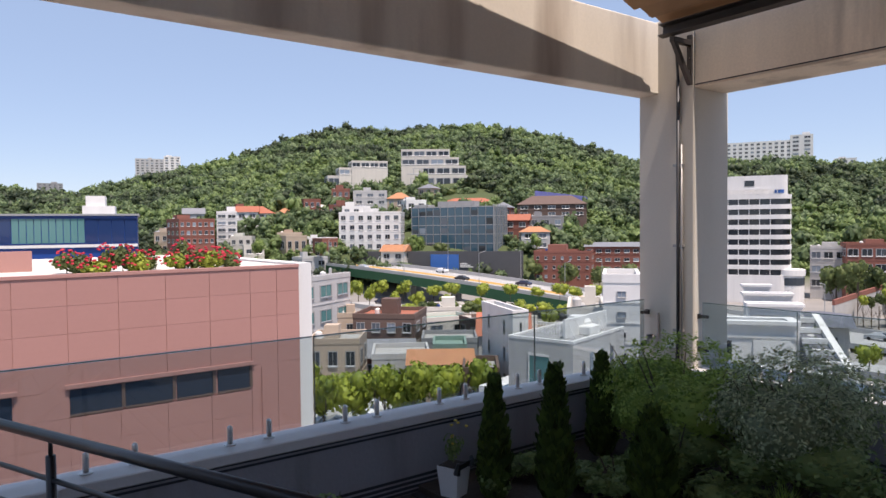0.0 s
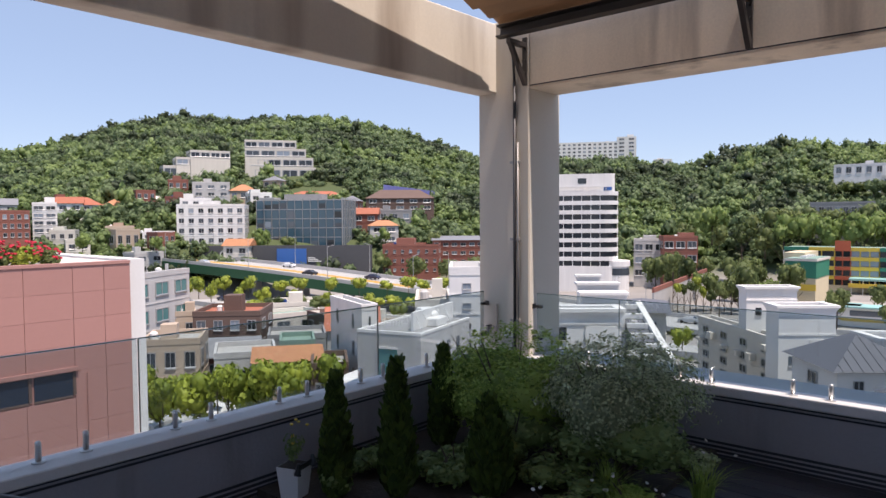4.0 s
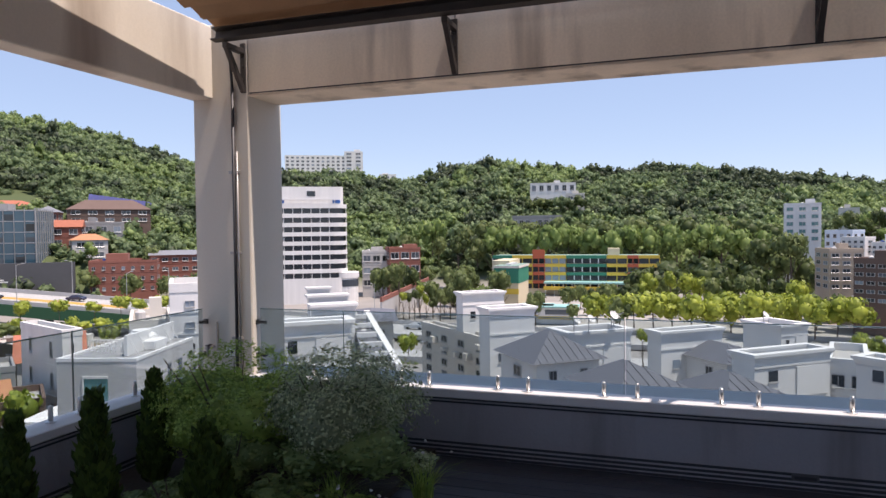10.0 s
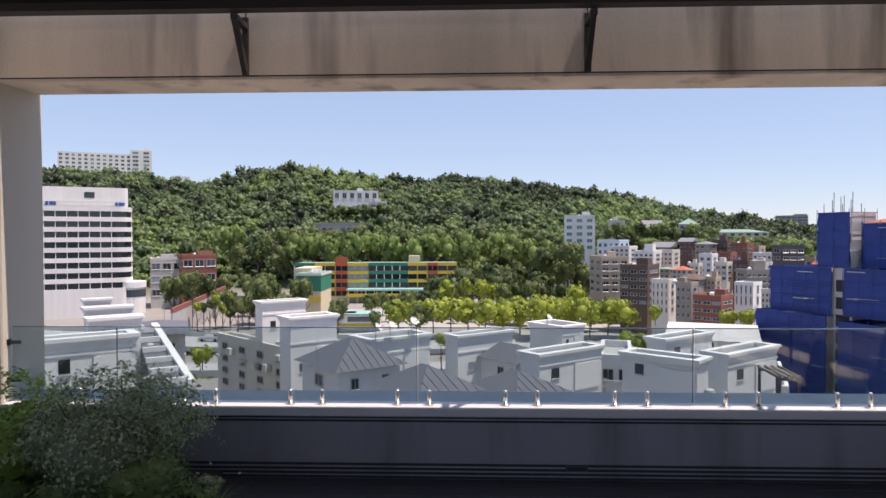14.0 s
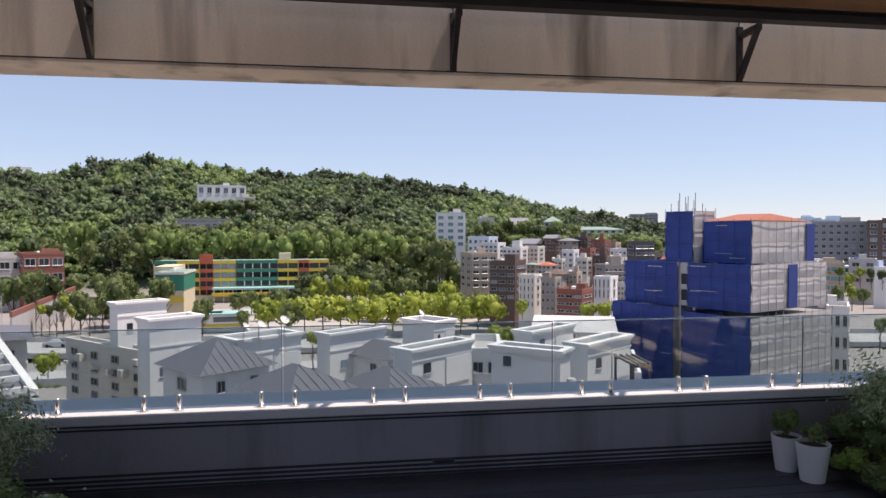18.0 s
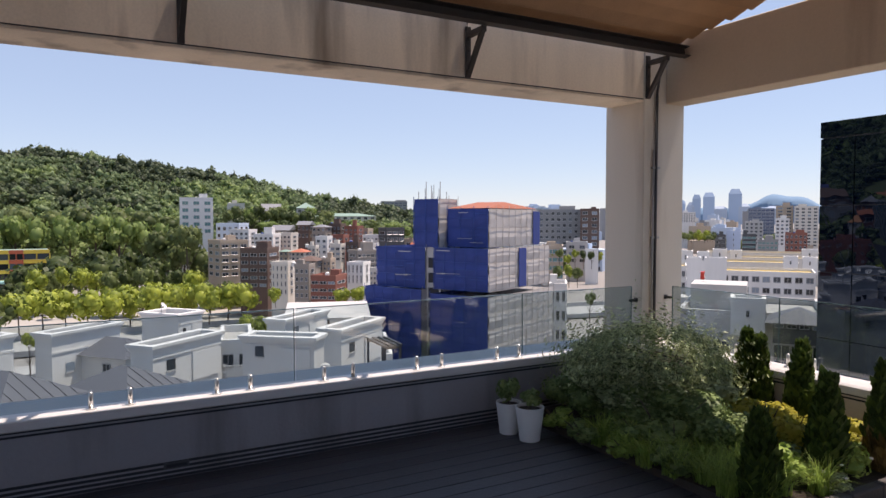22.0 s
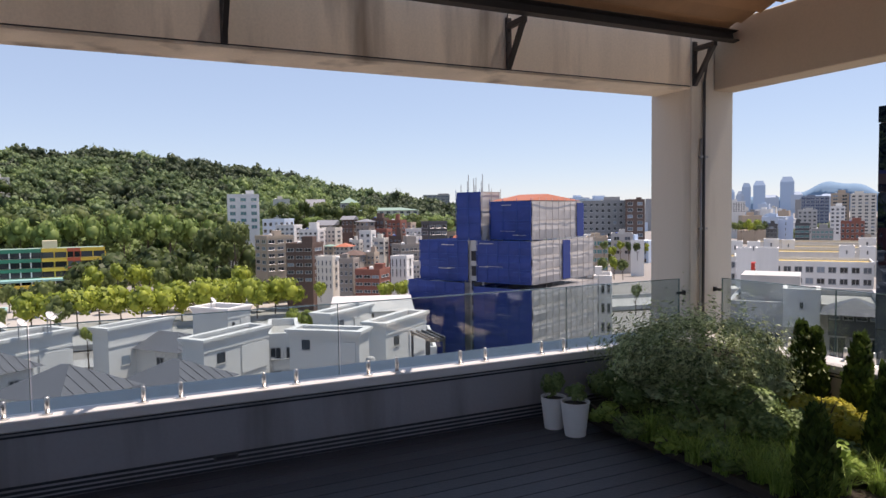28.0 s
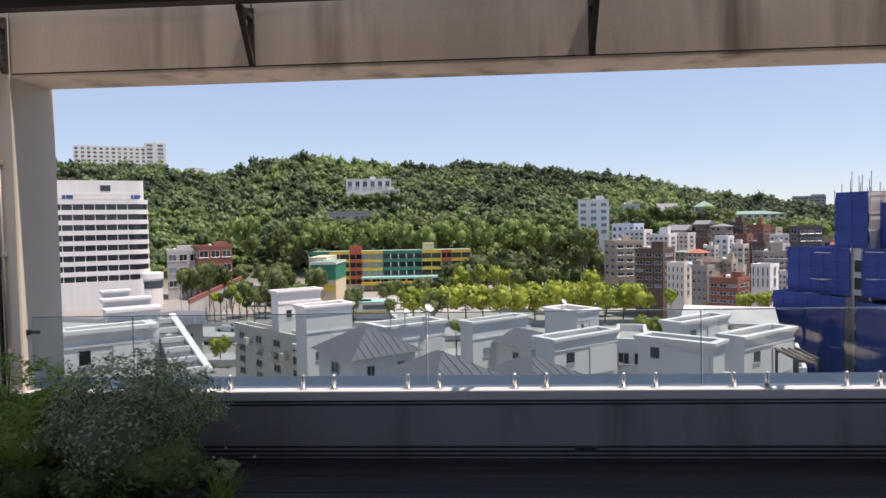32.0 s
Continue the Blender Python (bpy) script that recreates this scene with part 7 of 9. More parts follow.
tree(164.3, -21.3, -20.6, 3.4, 8.8, LEAF_LIME, "lime-green tree in the park strip", bare=0.15)
tree(166.7, -25.7, -21.0, 3.5, 8.6, LEAF_LIME, "lime-green tree in the park strip", bare=0.15)
tree(157.2, -28.3, -19.7, 3.3, 8.1, LEAF_TREE, "lime-green tree in the park strip", bare=0.15)
tree(161.3, -33.1, -20.3, 3.3, 8.6, LEAF_TREE, "lime-green tree in the park strip", bare=0.15)
tree(164.3, -37.9, -20.8, 3.4, 8.5, LEAF_LIME, "lime-green tree in the park strip", bare=0.15)
tree(146.9, 28.7, -19.4, 2.4, 8.4, LEAF_TREE, "rounded garden tree by the school yard", bare=0.15)
tree(138.4, 19.1, -17.9, 1.7, 4.9, LEAF_TREE, "rounded garden tree by the school yard", bare=0.15)
tree(145.3, 10.5, -19.6, 3.0, 7.6, LEAF_TREE, "rounded garden tree by the school yard", bare=0.15)
tree(116.5, -44.1, -14.5, 1.8, 4.0, LEAF_LIME, "lime-green tree among the houses", bare=0.15)
tree(115.5, -47.0, -14.3, 2.0, 4.1, LEAF_LIME, "lime-green tree among the houses", bare=0.15)
tree(129.9, -35.5, -15.1, 1.5, 4.1, LEAF_LIME, "lime-green tree among the houses", bare=0.15)
tree(81.6, -18.6, -13.0, 1.3, 3.7, LEAF_LIME, "small light green tree between the villas", bare=0.15)
tree(83.1, -21.0, -13.3, 1.3, 3.5, LEAF_LIME, "small light green tree between the villas", bare=0.15)
tree(83.7, 3.5, -14.9, 0.9, 4.8, LEAF_LIME, "small light green tree between the villas", bare=0.15)
dish(52.2, 7.4, -6.0, -18, 0.36)
dish(53.3, 6.4, -6.0, -30, 0.36)
dish(54.6, 4.6, -5.8, 6, 0.36)
dish(75.2, -8.6, -7.9, -34, 0.36)
dish(53.6, 4.7, -5.7, -37, 0.36)
tree(206.8, 58.1, -26.3, 3.2, 11.8, LEAF_TREE, "leafy green tree on the bank below the woods", bare=0.15)
tree(193.8, 59.7, -24.4, 2.7, 11.5, LEAF_TREE, "leafy green tree on the bank below the woods", bare=0.15)
tree(211.3, 76.7, -26.6, 2.8, 16.9, LEAF_TREE, "leafy green tree on the bank below the woods", bare=0.15)
tree(177.4, 48.0, -22.3, 3.3, 9.8, LEAF_PLANE, "leafy green tree on the bank below the woods", bare=0.15)
tree(184.6, 71.0, -23.0, 2.9, 11.3, LEAF_PLANE, "leafy green tree on the bank below the woods", bare=0.15)
tree(184.5, 76.7, -22.9, 2.8, 11.3, LEAF_TREE, "leafy green tree on the bank below the woods", bare=0.15)
tree(194.5, 57.4, -24.6, 3.6, 15.0, LEAF_TREE, "leafy green tree on the bank below the woods", bare=0.15)
tree(173.2, 72.6, -21.4, 2.3, 12.0, LEAF_TREE, "leafy green tree on the bank below the woods", bare=0.15)
tree(188.2, 60.6, -23.6, 2.9, 14.2, LEAF_TREE, "leafy green tree on the bank below the woods", bare=0.15)
tree(178.4, 70.3, -22.1, 3.0, 14.5, LEAF_DARK, "leafy green tree on the bank below the woods", bare=0.15)
tree(203.1, 63.2, -25.7, 3.7, 10.8, LEAF_DARK, "leafy green tree on the bank below the woods", bare=0.15)
tree(189.1, 61.5, -23.7, 3.4, 15.7, LEAF_TREE, "leafy green tree on the bank below the woods", bare=0.15)
tree(187.1, 46.5, -23.7, 3.9, 15.2, LEAF_TREE, "leafy green tree on the bank below the woods", bare=0.15)
tree(184.1, 53.9, -23.2, 3.6, 9.9, LEAF_PLANE, "leafy green tree on the bank below the woods", bare=0.15)
tree(212.1, 68.1, -26.9, 3.3, 11.3, LEAF_TREE, "leafy green tree on the bank below the woods", bare=0.15)
tree(165.6, 59.1, -20.5, 2.9, 10.0, LEAF_TREE, "leafy green tree on the bank below the woods", bare=0.15)
tree(188.4, 56.8, -23.7, 3.0, 16.2, LEAF_TREE, "leafy green tree on the bank below the woods", bare=0.15)
tree(168.6, 46.2, -21.1, 2.8, 9.0, LEAF_TREE, "leafy green tree on the bank below the woods", bare=0.15)
tree(180.9, 26.1, -19.3, 2.8, 6.4, LEAF_TREE, "small green tree in the school yard", bare=0.15)
tree(188.2, 24.0, -20.2, 2.9, 7.3, LEAF_TREE, "small green tree in the school yard", bare=0.15)
tree(174.6, 20.0, -18.6, 2.1, 5.9, LEAF_DARK, "small green tree in the school yard", bare=0.15)
tree(175.0, 16.3, -18.7, 2.9, 7.3, LEAF_TREE, "small green tree in the school yard", bare=0.15)
tree(187.1, 15.3, -20.1, 2.1, 7.3, LEAF_TREE, "small green tree in the school yard", bare=0.15)
tree(183.4, 10.9, -19.7, 3.1, 7.6, LEAF_DARK, "small green tree in the school yard", bare=0.15)
tree(177.5, 7.6, -19.1, 3.0, 7.4, LEAF_TREE, "small green tree in the school yard", bare=0.15)
tree(187.7, 5.0, -20.3, 3.1, 7.1, LEAF_TREE, "small green tree in the school yard", bare=0.15)
tree(70.2, 135.9, -14.1, 2.1, 3.9, LEAF_LIME, "young lime-green tree beside the lower street", bare=0.3)
tree(70.6, 128.9, -13.6, 2.1, 4.7, LEAF_LIME, "young lime-green tree beside the lower street", bare=0.3)
tree(79.9, 135.1, -14.8, 2.2, 5.1, LEAF_LIME, "young lime-green tree beside the lower street", bare=0.3)
tree(82.2, 129.0, -14.5, 2.2, 4.8, LEAF_LIME, "young lime-green tree beside the lower street", bare=0.3)
tree(91.2, 130.1, -15.3, 2.3, 4.0, LEAF_LIME, "young lime-green tree beside the lower street", bare=0.3)
tree(92.3, 124.4, -14.9, 2.2, 4.4, LEAF_LIME, "young lime-green tree beside the lower street", bare=0.3)
tree(92.0, 113.1, -14.1, 2.1, 4.3, LEAF_LIME, "young lime-green tree beside the lower street", bare=0.3)
tree(97.4, 109.9, -14.2, 2.1, 4.0, LEAF_LIME, "young lime-green tree beside the lower street", bare=0.3)
tree(110.8, 115.3, -15.7, 2.2, 3.7, LEAF_LIME, "young lime-green tree beside the lower street", bare=0.3)
tree(107.2, 104.7, -14.6, 2.1, 4.4, LEAF_LIME, "young lime-green tree beside the lower street", bare=0.3)
tree(116.2, 108.3, -15.6, 2.2, 3.8, LEAF_LIME, "young lime-green tree beside the lower street", bare=0.3)
tree(109.9, 97.3, -14.3, 2.0, 4.0, LEAF_LIME, "young lime-green tree beside the lower street", bare=0.3)
tree(31.2, 68.2, -17.8, 1.4, 3.7, LEAF_LIME, "bright lime-green street tree by the car park", bare=0.15)
tree(30.7, 64.0, -16.8, 1.3, 3.8, LEAF_LIME, "bright lime-green street tree by the car park", bare=0.15)
tree(33.2, 66.1, -17.7, 1.4, 4.2, LEAF_LIME, "bright lime-green street tree by the car park", bare=0.15)
tree(37.2, 70.8, -19.3, 1.5, 4.6, LEAF_LIME, "bright lime-green street tree by the car park", bare=0.15)
tree(35.6, 64.9, -17.8, 1.4, 3.9, LEAF_LIME, "bright lime-green street tree by the car park", bare=0.15)
tree(34.2, 59.9, -16.6, 1.3, 4.3, LEAF_LIME, "bright lime-green street tree by the car park", bare=0.15)
tree(39.5, 66.1, -18.8, 1.5, 4.7, LEAF_LIME, "bright lime-green street tree by the car park", bare=0.15)
tree(40.1, 64.5, -18.5, 1.5, 4.2, LEAF_LIME, "bright lime-green street tree by the car park", bare=0.15)
tree(40.2, 62.1, -18.1, 1.4, 3.9, LEAF_LIME, "bright lime-green street tree by the car park", bare=0.15)
tree(44.8, 66.1, -19.7, 1.5, 3.7, LEAF_LIME, "bright lime-green street tree by the car park", bare=0.15)
tree(39.7, 56.3, -16.8, 1.3, 3.7, LEAF_LIME, "bright lime-green street tree by the car park", bare=0.15)
tree(67.1, 104.2, -14.4, 2.1, 2.5, LEAF_LIME, "small green tree between the old houses", bare=0.15)
tree(75.4, 109.4, -15.7, 2.2, 3.4, LEAF_DARK, "small green tree between the old houses", bare=0.15)
tree(79.8, 108.7, -16.0, 2.3, 3.7, LEAF_TREE, "small green tree between the old houses", bare=0.15)
tree(75.7, 96.7, -14.5, 2.1, 3.0, LEAF_TREE, "small green tree between the old houses", bare=0.15)
tree(78.0, 93.7, -14.4, 2.0, 2.4, LEAF_DARK, "small green tree between the old houses", bare=0.15)
tree(84.6, 95.9, -15.2, 2.1, 2.8, LEAF_DARK, "small green tree between the old houses", bare=0.15)
tree(80.3, 86.2, -13.9, 1.9, 2.5, LEAF_LIME, "small green tree between the old houses", bare=0.15)
tree(82.5, 84.0, -13.9, 1.9, 2.9, LEAF_LIME, "small green tree between the old houses", bare=0.15)
tree(86.9, 83.8, -14.3, 2.0, 2.7, LEAF_LIME, "small green tree between the old houses", bare=0.15)
tree(98.0, 89.6, -15.8, 2.1, 3.2, LEAF_LIME, "small green tree between the old houses", bare=0.15)
tree(82.7, 219.0, -7.2, 3.3, 6.5, LEAF_PLANE, "green garden tree among the hillside houses", bare=0.15)
tree(98.3, 239.7, -8.3, 3.0, 7.9, LEAF_DARK, "green garden tree among the hillside houses", bare=0.15)
tree(104.9, 233.6, -8.5, 3.4, 9.2, LEAF_TREE, "green garden tree among the hillside houses", bare=0.15)
tree(101.2, 209.9, -7.8, 2.2, 5.8, LEAF_PLANE, "green garden tree among the hillside houses", bare=0.15)
tree(122.0, 230.8, -9.1, 3.5, 7.4, LEAF_DARK, "green garden tree among the hillside houses", bare=0.15)
tree(128.4, 224.9, -9.3, 3.4, 4.9, LEAF_PLANE, "green garden tree among the hillside houses", bare=0.15)
tree(132.2, 213.3, -9.2, 3.9, 6.8, LEAF_DARK, "green garden tree among the hillside houses", bare=0.15)
tree(133.3, 199.6, -8.9, 3.5, 9.5, LEAF_PLANE, "green garden tree among the hillside houses", bare=0.15)
tree(141.6, 196.1, -9.1, 3.5, 6.2, LEAF_TREE, "green garden tree among the hillside houses", bare=0.15)
tree(154.6, 197.7, -9.7, 3.8, 10.4, LEAF_TREE, "green garden tree among the hillside houses", bare=0.15)
tree(166.9, 199.2, -10.3, 3.1, 9.3, LEAF_DARK, "green garden tree among the hillside houses", bare=0.15)
tree(171.8, 191.1, -10.4, 3.2, 7.3, LEAF_DARK, "green garden tree among the hillside houses", bare=0.15)
tree(168.9, 176.0, -10.1, 2.6, 10.2, LEAF_PLANE, "green garden tree among the hillside houses", bare=0.15)
tree(180.6, 175.5, -10.8, 3.0, 8.8, LEAF_DARK, "green garden tree among the hillside houses", bare=0.15)
tree(178.6, 161.6, -10.6, 3.4, 9.4, LEAF_TREE, "green garden tree among the hillside houses", bare=0.15)
tree(199.3, 169.8, -11.7, 2.6, 7.8, LEAF_TREE, "green garden tree among the hillside houses", bare=0.15)
setting("lane_wall", wall_strip([(201, 73, -16.9), (146, 65, -17.8)], 0, -4, 2.6, 0.4), ROADCONC, "pale retaining wall along the school lane", "wall")
setting("lane_wall_cap", wall_strip([(201, 73, -16.9), (146, 65, -17.8)], -0.05, 2.61, 3.7, 0.5), BRICK, "red brick top of the lane wall", "wall")
kiosk(156.9, 30.2, -19.5, 7)
kiosk(155.8, 25.1, -19.5, 9)
tree(200.8, -34.0, -18.0, 5.4, 13.4, LEAF_TREE, "leafy green tree below the white house", bare=0.15)
pergola("roof_pergola", 44.1, -20.5, -8.7, 1.5, 3.4, 0.9, -94.2, label="dark slatted pergola on a villa roof")
tree(240.5, -54.8, -3.6, 3.2, 7.1, LEAF_DARK, "green tree between the upper houses", bare=0.15)
tree(271.8, -65.5, -4.4, 4.1, 6.6, LEAF_DARK, "green tree between the upper houses", bare=0.15)
tree(272.2, -68.5, -4.5, 4.1, 5.2, LEAF_TREE, "green tree between the upper houses", bare=0.15)
tree(241.4, -63.6, -3.9, 3.8, 5.5, LEAF_PLANE, "green tree between the upper houses", bare=0.15)
tree(251.2, -69.7, -4.1, 4.7, 5.1, LEAF_DARK, "green tree between the upper houses", bare=0.15)
tree(253.5, -72.5, -4.3, 4.1, 6.2, LEAF_DARK, "green tree between the upper houses", bare=0.15)
tree(236.7, -69.3, -4.0, 2.9, 6.0, LEAF_DARK, "green tree between the upper houses", bare=0.15)
tree(248.1, -76.6, -4.3, 4.1, 5.4, LEAF_DARK, "green tree between the upper houses", bare=0.15)
tree(228.5, -72.3, -3.9, 3.1, 4.2, LEAF_DARK, "green tree between the upper houses", bare=0.15)
tree(228.4, -75.5, -4.0, 3.8, 5.6, LEAF_PLANE, "green tree between the upper houses", bare=0.15)
tree(260.7, -89.6, -4.9, 4.7, 6.8, LEAF_DARK, "green tree between the upper houses", bare=0.15)
tree(236.6, -82.6, -4.3, 3.0, 6.8, LEAF_DARK, "green tree between the upper houses", bare=0.15)
tree(224.3, -81.4, -4.1, 3.5, 6.4, LEAF_TREE, "green tree between the upper houses", bare=0.15)
tree(221.5, -83.2, -4.1, 3.7, 5.6, LEAF_TREE, "green tree between the upper houses", bare=0.15)
tree(232.2, -89.0, -4.5, 3.2, 6.8, LEAF_DARK, "green tree between the upper houses", bare=0.15)
tree(225.6, -89.4, -4.4, 3.6, 6.8, LEAF_PLANE, "green tree between the upper houses", bare=0.15)
tree(254.6, -102.9, -5.2, 3.1, 6.2, LEAF_TREE, "green tree between the upper houses", bare=0.15)
tree(224.9, -93.7, -4.5, 3.0, 4.7, LEAF_DARK, "green tree between the upper houses", bare=0.15)
tree(258.7, -111.4, -5.6, 4.1, 8.3, LEAF_TREE, "green tree between the upper houses", bare=0.15)
tree(223.6, -99.2, -4.6, 4.0, 4.7, LEAF_TREE, "green tree between the upper houses", bare=0.15)
tree(243.9, -110.3, -5.3, 3.7, 4.7, LEAF_DARK, "green tree between the upper houses", bare=0.15)
tree(222.8, -103.4, -4.8, 3.6, 6.2, LEAF_PLANE, "green tree between the upper houses", bare=0.15)
tree(243.3, -116.1, -5.5, 4.3, 5.3, LEAF_PLANE, "green tree between the upper houses", bare=0.15)
tree(220.8, -107.5, -4.9, 3.6, 5.2, LEAF_DARK, "green tree between the upper houses", bare=0.15)
tree(212.2, -104.7, -4.7, 2.5, 4.5, LEAF_PLANE, "green tree between the upper houses", bare=0.15)
tree(218.4, -110.2, -4.8, 2.5, 5.4, LEAF_DARK, "green tree between the upper houses", bare=0.15)
sign_board(179.1, -159.3, -16.6, 50)
tree(148.6, 299.1, 15.5, 4.3, 10.6, LEAF_DARK, "green tree below the stepped villas", bare=0.15)
tree(155.2, 294.6, 15.3, 4.5, 10.1, LEAF_DARK, "green tree below the stepped villas", bare=0.15)
tree(164.0, 293.2, 15.3, 5.1, 7.2, LEAF_WOODS, "green tree below the stepped villas", bare=0.15)
tree(168.3, 286.1, 15.1, 4.4, 7.1, LEAF_WOODS, "green tree below the stepped villas", bare=0.15)
tree(177.7, 283.9, 15.0, 5.7, 7.5, LEAF_WOODS, "green tree below the stepped villas", bare=0.15)
tree(179.6, 273.1, 14.5, 4.9, 9.5, LEAF_WOODS, "green tree below the stepped villas", bare=0.15)
tree(186.4, 267.3, 14.3, 5.3, 10.0, LEAF_TREE, "green tree below the stepped villas", bare=0.15)
tree(195.6, 265.6, 14.4, 5.3, 7.1, LEAF_TREE, "green tree below the stepped villas", bare=0.15)
tree(203.6, 260.8, 14.2, 6.0, 8.2, LEAF_WOODS, "green tree below the stepped villas", bare=0.15)
tree(322.4, 64.3, 10.2, 3.4, 6.9, LEAF_TREE, "green tree below the hill villa", bare=0.15)
tree(329.3, 59.7, 10.3, 4.7, 7.1, LEAF_TREE, "green tree below the hill villa", bare=0.15)
tree(326.1, 54.9, 10.2, 4.4, 7.0, LEAF_DARK, "green tree below the hill villa", bare=0.15)
tree(322.8, 50.3, 10.1, 3.8, 8.3, LEAF_WOODS, "green tree below the hill villa", bare=0.15)
tree(327.4, 46.9, 10.2, 3.5, 7.3, LEAF_WOODS, "green tree below the hill villa", bare=0.15)
tree(324.1, 40.8, 10.1, 4.4, 8.3, LEAF_DARK, "green tree below the hill villa", bare=0.15)
tree(116.6, -94.0, -12.7, 1.4, 4.7, LEAF_TREE, "green street tree along the avenue", bare=0.15)
tree(122.7, -102.3, -13.8, 1.5, 5.5, LEAF_LIME, "green street tree along the avenue", bare=0.15)
tree(113.8, -97.3, -12.8, 1.3, 4.4, LEAF_TREE, "green street tree along the avenue", bare=0.15)
tree(78.4, -69.5, -13.7, 1.0, 4.6, LEAF_TREE, "green street tree along the avenue", bare=0.15)
tree(149.9, -116.2, -14.2, 1.9, 6.0, LEAF_TREE, "green street tree along the avenue", bare=0.15)
tree(99.0, -80.8, -13.7, 1.2, 3.8, LEAF_TREE, "green street tree along the avenue", bare=0.15)
tree(191.3, -144.4, -14.7, 1.6, 5.6, LEAF_LIME, "green street tree in the distant avenue", bare=0.15)
tree(187.3, -144.9, -14.6, 1.6, 6.1, LEAF_DARK, "green street tree in the distant avenue", bare=0.15)
tree(180.9, -143.2, -14.2, 1.5, 6.2, LEAF_LIME, "green street tree in the distant avenue", bare=0.15)
tree(168.4, -136.4, -13.3, 1.5, 6.0, LEAF_TREE, "green street tree in the distant avenue", bare=0.15)
tree(171.5, -142.2, -13.8, 1.5, 4.5, LEAF_LIME, "green street tree in the distant avenue", bare=0.15)
tree(185.1, -157.0, -15.2, 1.6, 6.7, LEAF_LIME, "green street tree in the distant avenue", bare=0.15)
tree(162.1, -140.8, -13.4, 1.4, 5.9, LEAF_DARK, "green street tree in the distant avenue", bare=0.15)
tree(165.0, -146.7, -13.8, 1.5, 5.7, LEAF_DARK, "green street tree in the distant avenue", bare=0.15)
tree(179.6, -163.2, -15.4, 1.6, 6.0, LEAF_LIME, "green street tree in the distant avenue", bare=0.15)
tree(243.3, -275.8, -9.3, 2.4, 5.2, LEAF_LIME, "green avenue tree far off", bare=0.02)
tree(219.9, -251.1, -8.4, 2.2, 4.4, LEAF_TREE, "green avenue tree far off", bare=0.02)
tree(257.8, -296.4, -10.2, 2.6, 4.9, LEAF_TREE, "green avenue tree far off", bare=0.02)
tree(258.1, -298.7, -10.2, 2.6, 3.9, LEAF_LIME, "green avenue tree far off", bare=0.02)
tree(279.8, -326.2, -12.2, 2.8, 7.7, LEAF_TREE, "green avenue tree far off", bare=0.02)
tree(240.5, -282.3, -9.6, 2.4, 4.6, LEAF_TREE, "green avenue tree far off", bare=0.02)
tree(214.2, -253.4, -8.5, 2.2, 6.0, LEAF_LIME, "green avenue tree far off", bare=0.02)
tree(234.6, -279.3, -9.5, 2.4, 4.5, LEAF_LIME, "green avenue tree far off", bare=0.02)
tree(262.4, -314.7, -10.8, 2.7, 5.1, LEAF_LIME, "green avenue tree far off", bare=0.02)
tree(271.6, -327.9, -12.2, 2.8, 7.1, LEAF_DARK, "green avenue tree far off", bare=0.02)
tree(229.7, -279.4, -9.5, 2.4, 6.6, LEAF_LIME, "green avenue tree far off", bare=0.02)
tree(215.5, -264.0, -8.8, 2.2, 3.4, LEAF_TREE, "green avenue tree far off", bare=0.02)
tree(228.5, -281.8, -9.6, 2.4, 4.8, LEAF_DARK, "green avenue tree far off", bare=0.02)
tree(260.8, -323.8, -11.2, 2.7, 6.5, LEAF_DARK, "green avenue tree far off", bare=0.02)
house("house", 93.2, -75.3, -20.5, 3.0, 8.0, 10.1, -128.9, wall=WHITE, floors=3, cols=3, label="small white corner shop building by the avenue")
tree(254.5, -52.1, -2.4, 2.4, 8.4, LEAF_TREE, "green tree on the slope below the hall", bare=0.05)
tree(273.4, -59.2, -2.8, 3.4, 10.9, LEAF_TREE, "green tree on the slope below the hall", bare=0.05)
tree(271.0, -60.6, -2.8, 2.9, 9.9, LEAF_TREE, "green tree on the slope below the hall", bare=0.05)
tree(270.3, -63.9, -2.9, 3.8, 10.6, LEAF_PLANE, "green tree on the slope below the hall", bare=0.05)
tree(268.1, -64.4, -2.9, 2.4, 8.1, LEAF_TREE, "green tree on the slope below the hall", bare=0.05)
tree(256.8, -64.4, -2.9, 2.5, 10.4, LEAF_DARK, "green tree on the slope below the hall", bare=0.05)
tree(258.2, -67.0, -3.0, 2.5, 8.7, LEAF_TREE, "green tree on the slope below the hall", bare=0.05)
tree(268.8, -73.6, -3.3, 3.7, 11.0, LEAF_TREE, "green tree on the slope below the hall", bare=0.05)
tree(271.1, -76.8, -3.5, 3.8, 11.6, LEAF_TREE, "green tree on the slope below the hall", bare=0.05)
tree(255.0, -74.6, -3.3, 3.4, 9.6, LEAF_DARK, "green tree on the slope below the hall", bare=0.05)
tree(265.9, -80.2, -3.5, 3.5, 9.1, LEAF_PLANE, "green tree on the slope below the hall", bare=0.05)
tree(250.8, -78.3, -3.3, 3.5, 8.4, LEAF_TREE, "green tree on the slope below the hall", bare=0.05)
tree(246.2, -79.5, -3.3, 3.6, 9.4, LEAF_DARK, "green tree on the slope below the hall", bare=0.05)
tree(264.8, -87.0, -3.8, 2.7, 11.3, LEAF_PLANE, "green tree on the slope below the hall", bare=0.05)
tree(246.6, -84.4, -3.6, 3.5, 7.5, LEAF_TREE, "green tree on the slope below the hall", bare=0.05)
tree(254.3, -89.8, -3.9, 3.8, 10.3, LEAF_TREE, "green tree on the slope below the hall", bare=0.05)
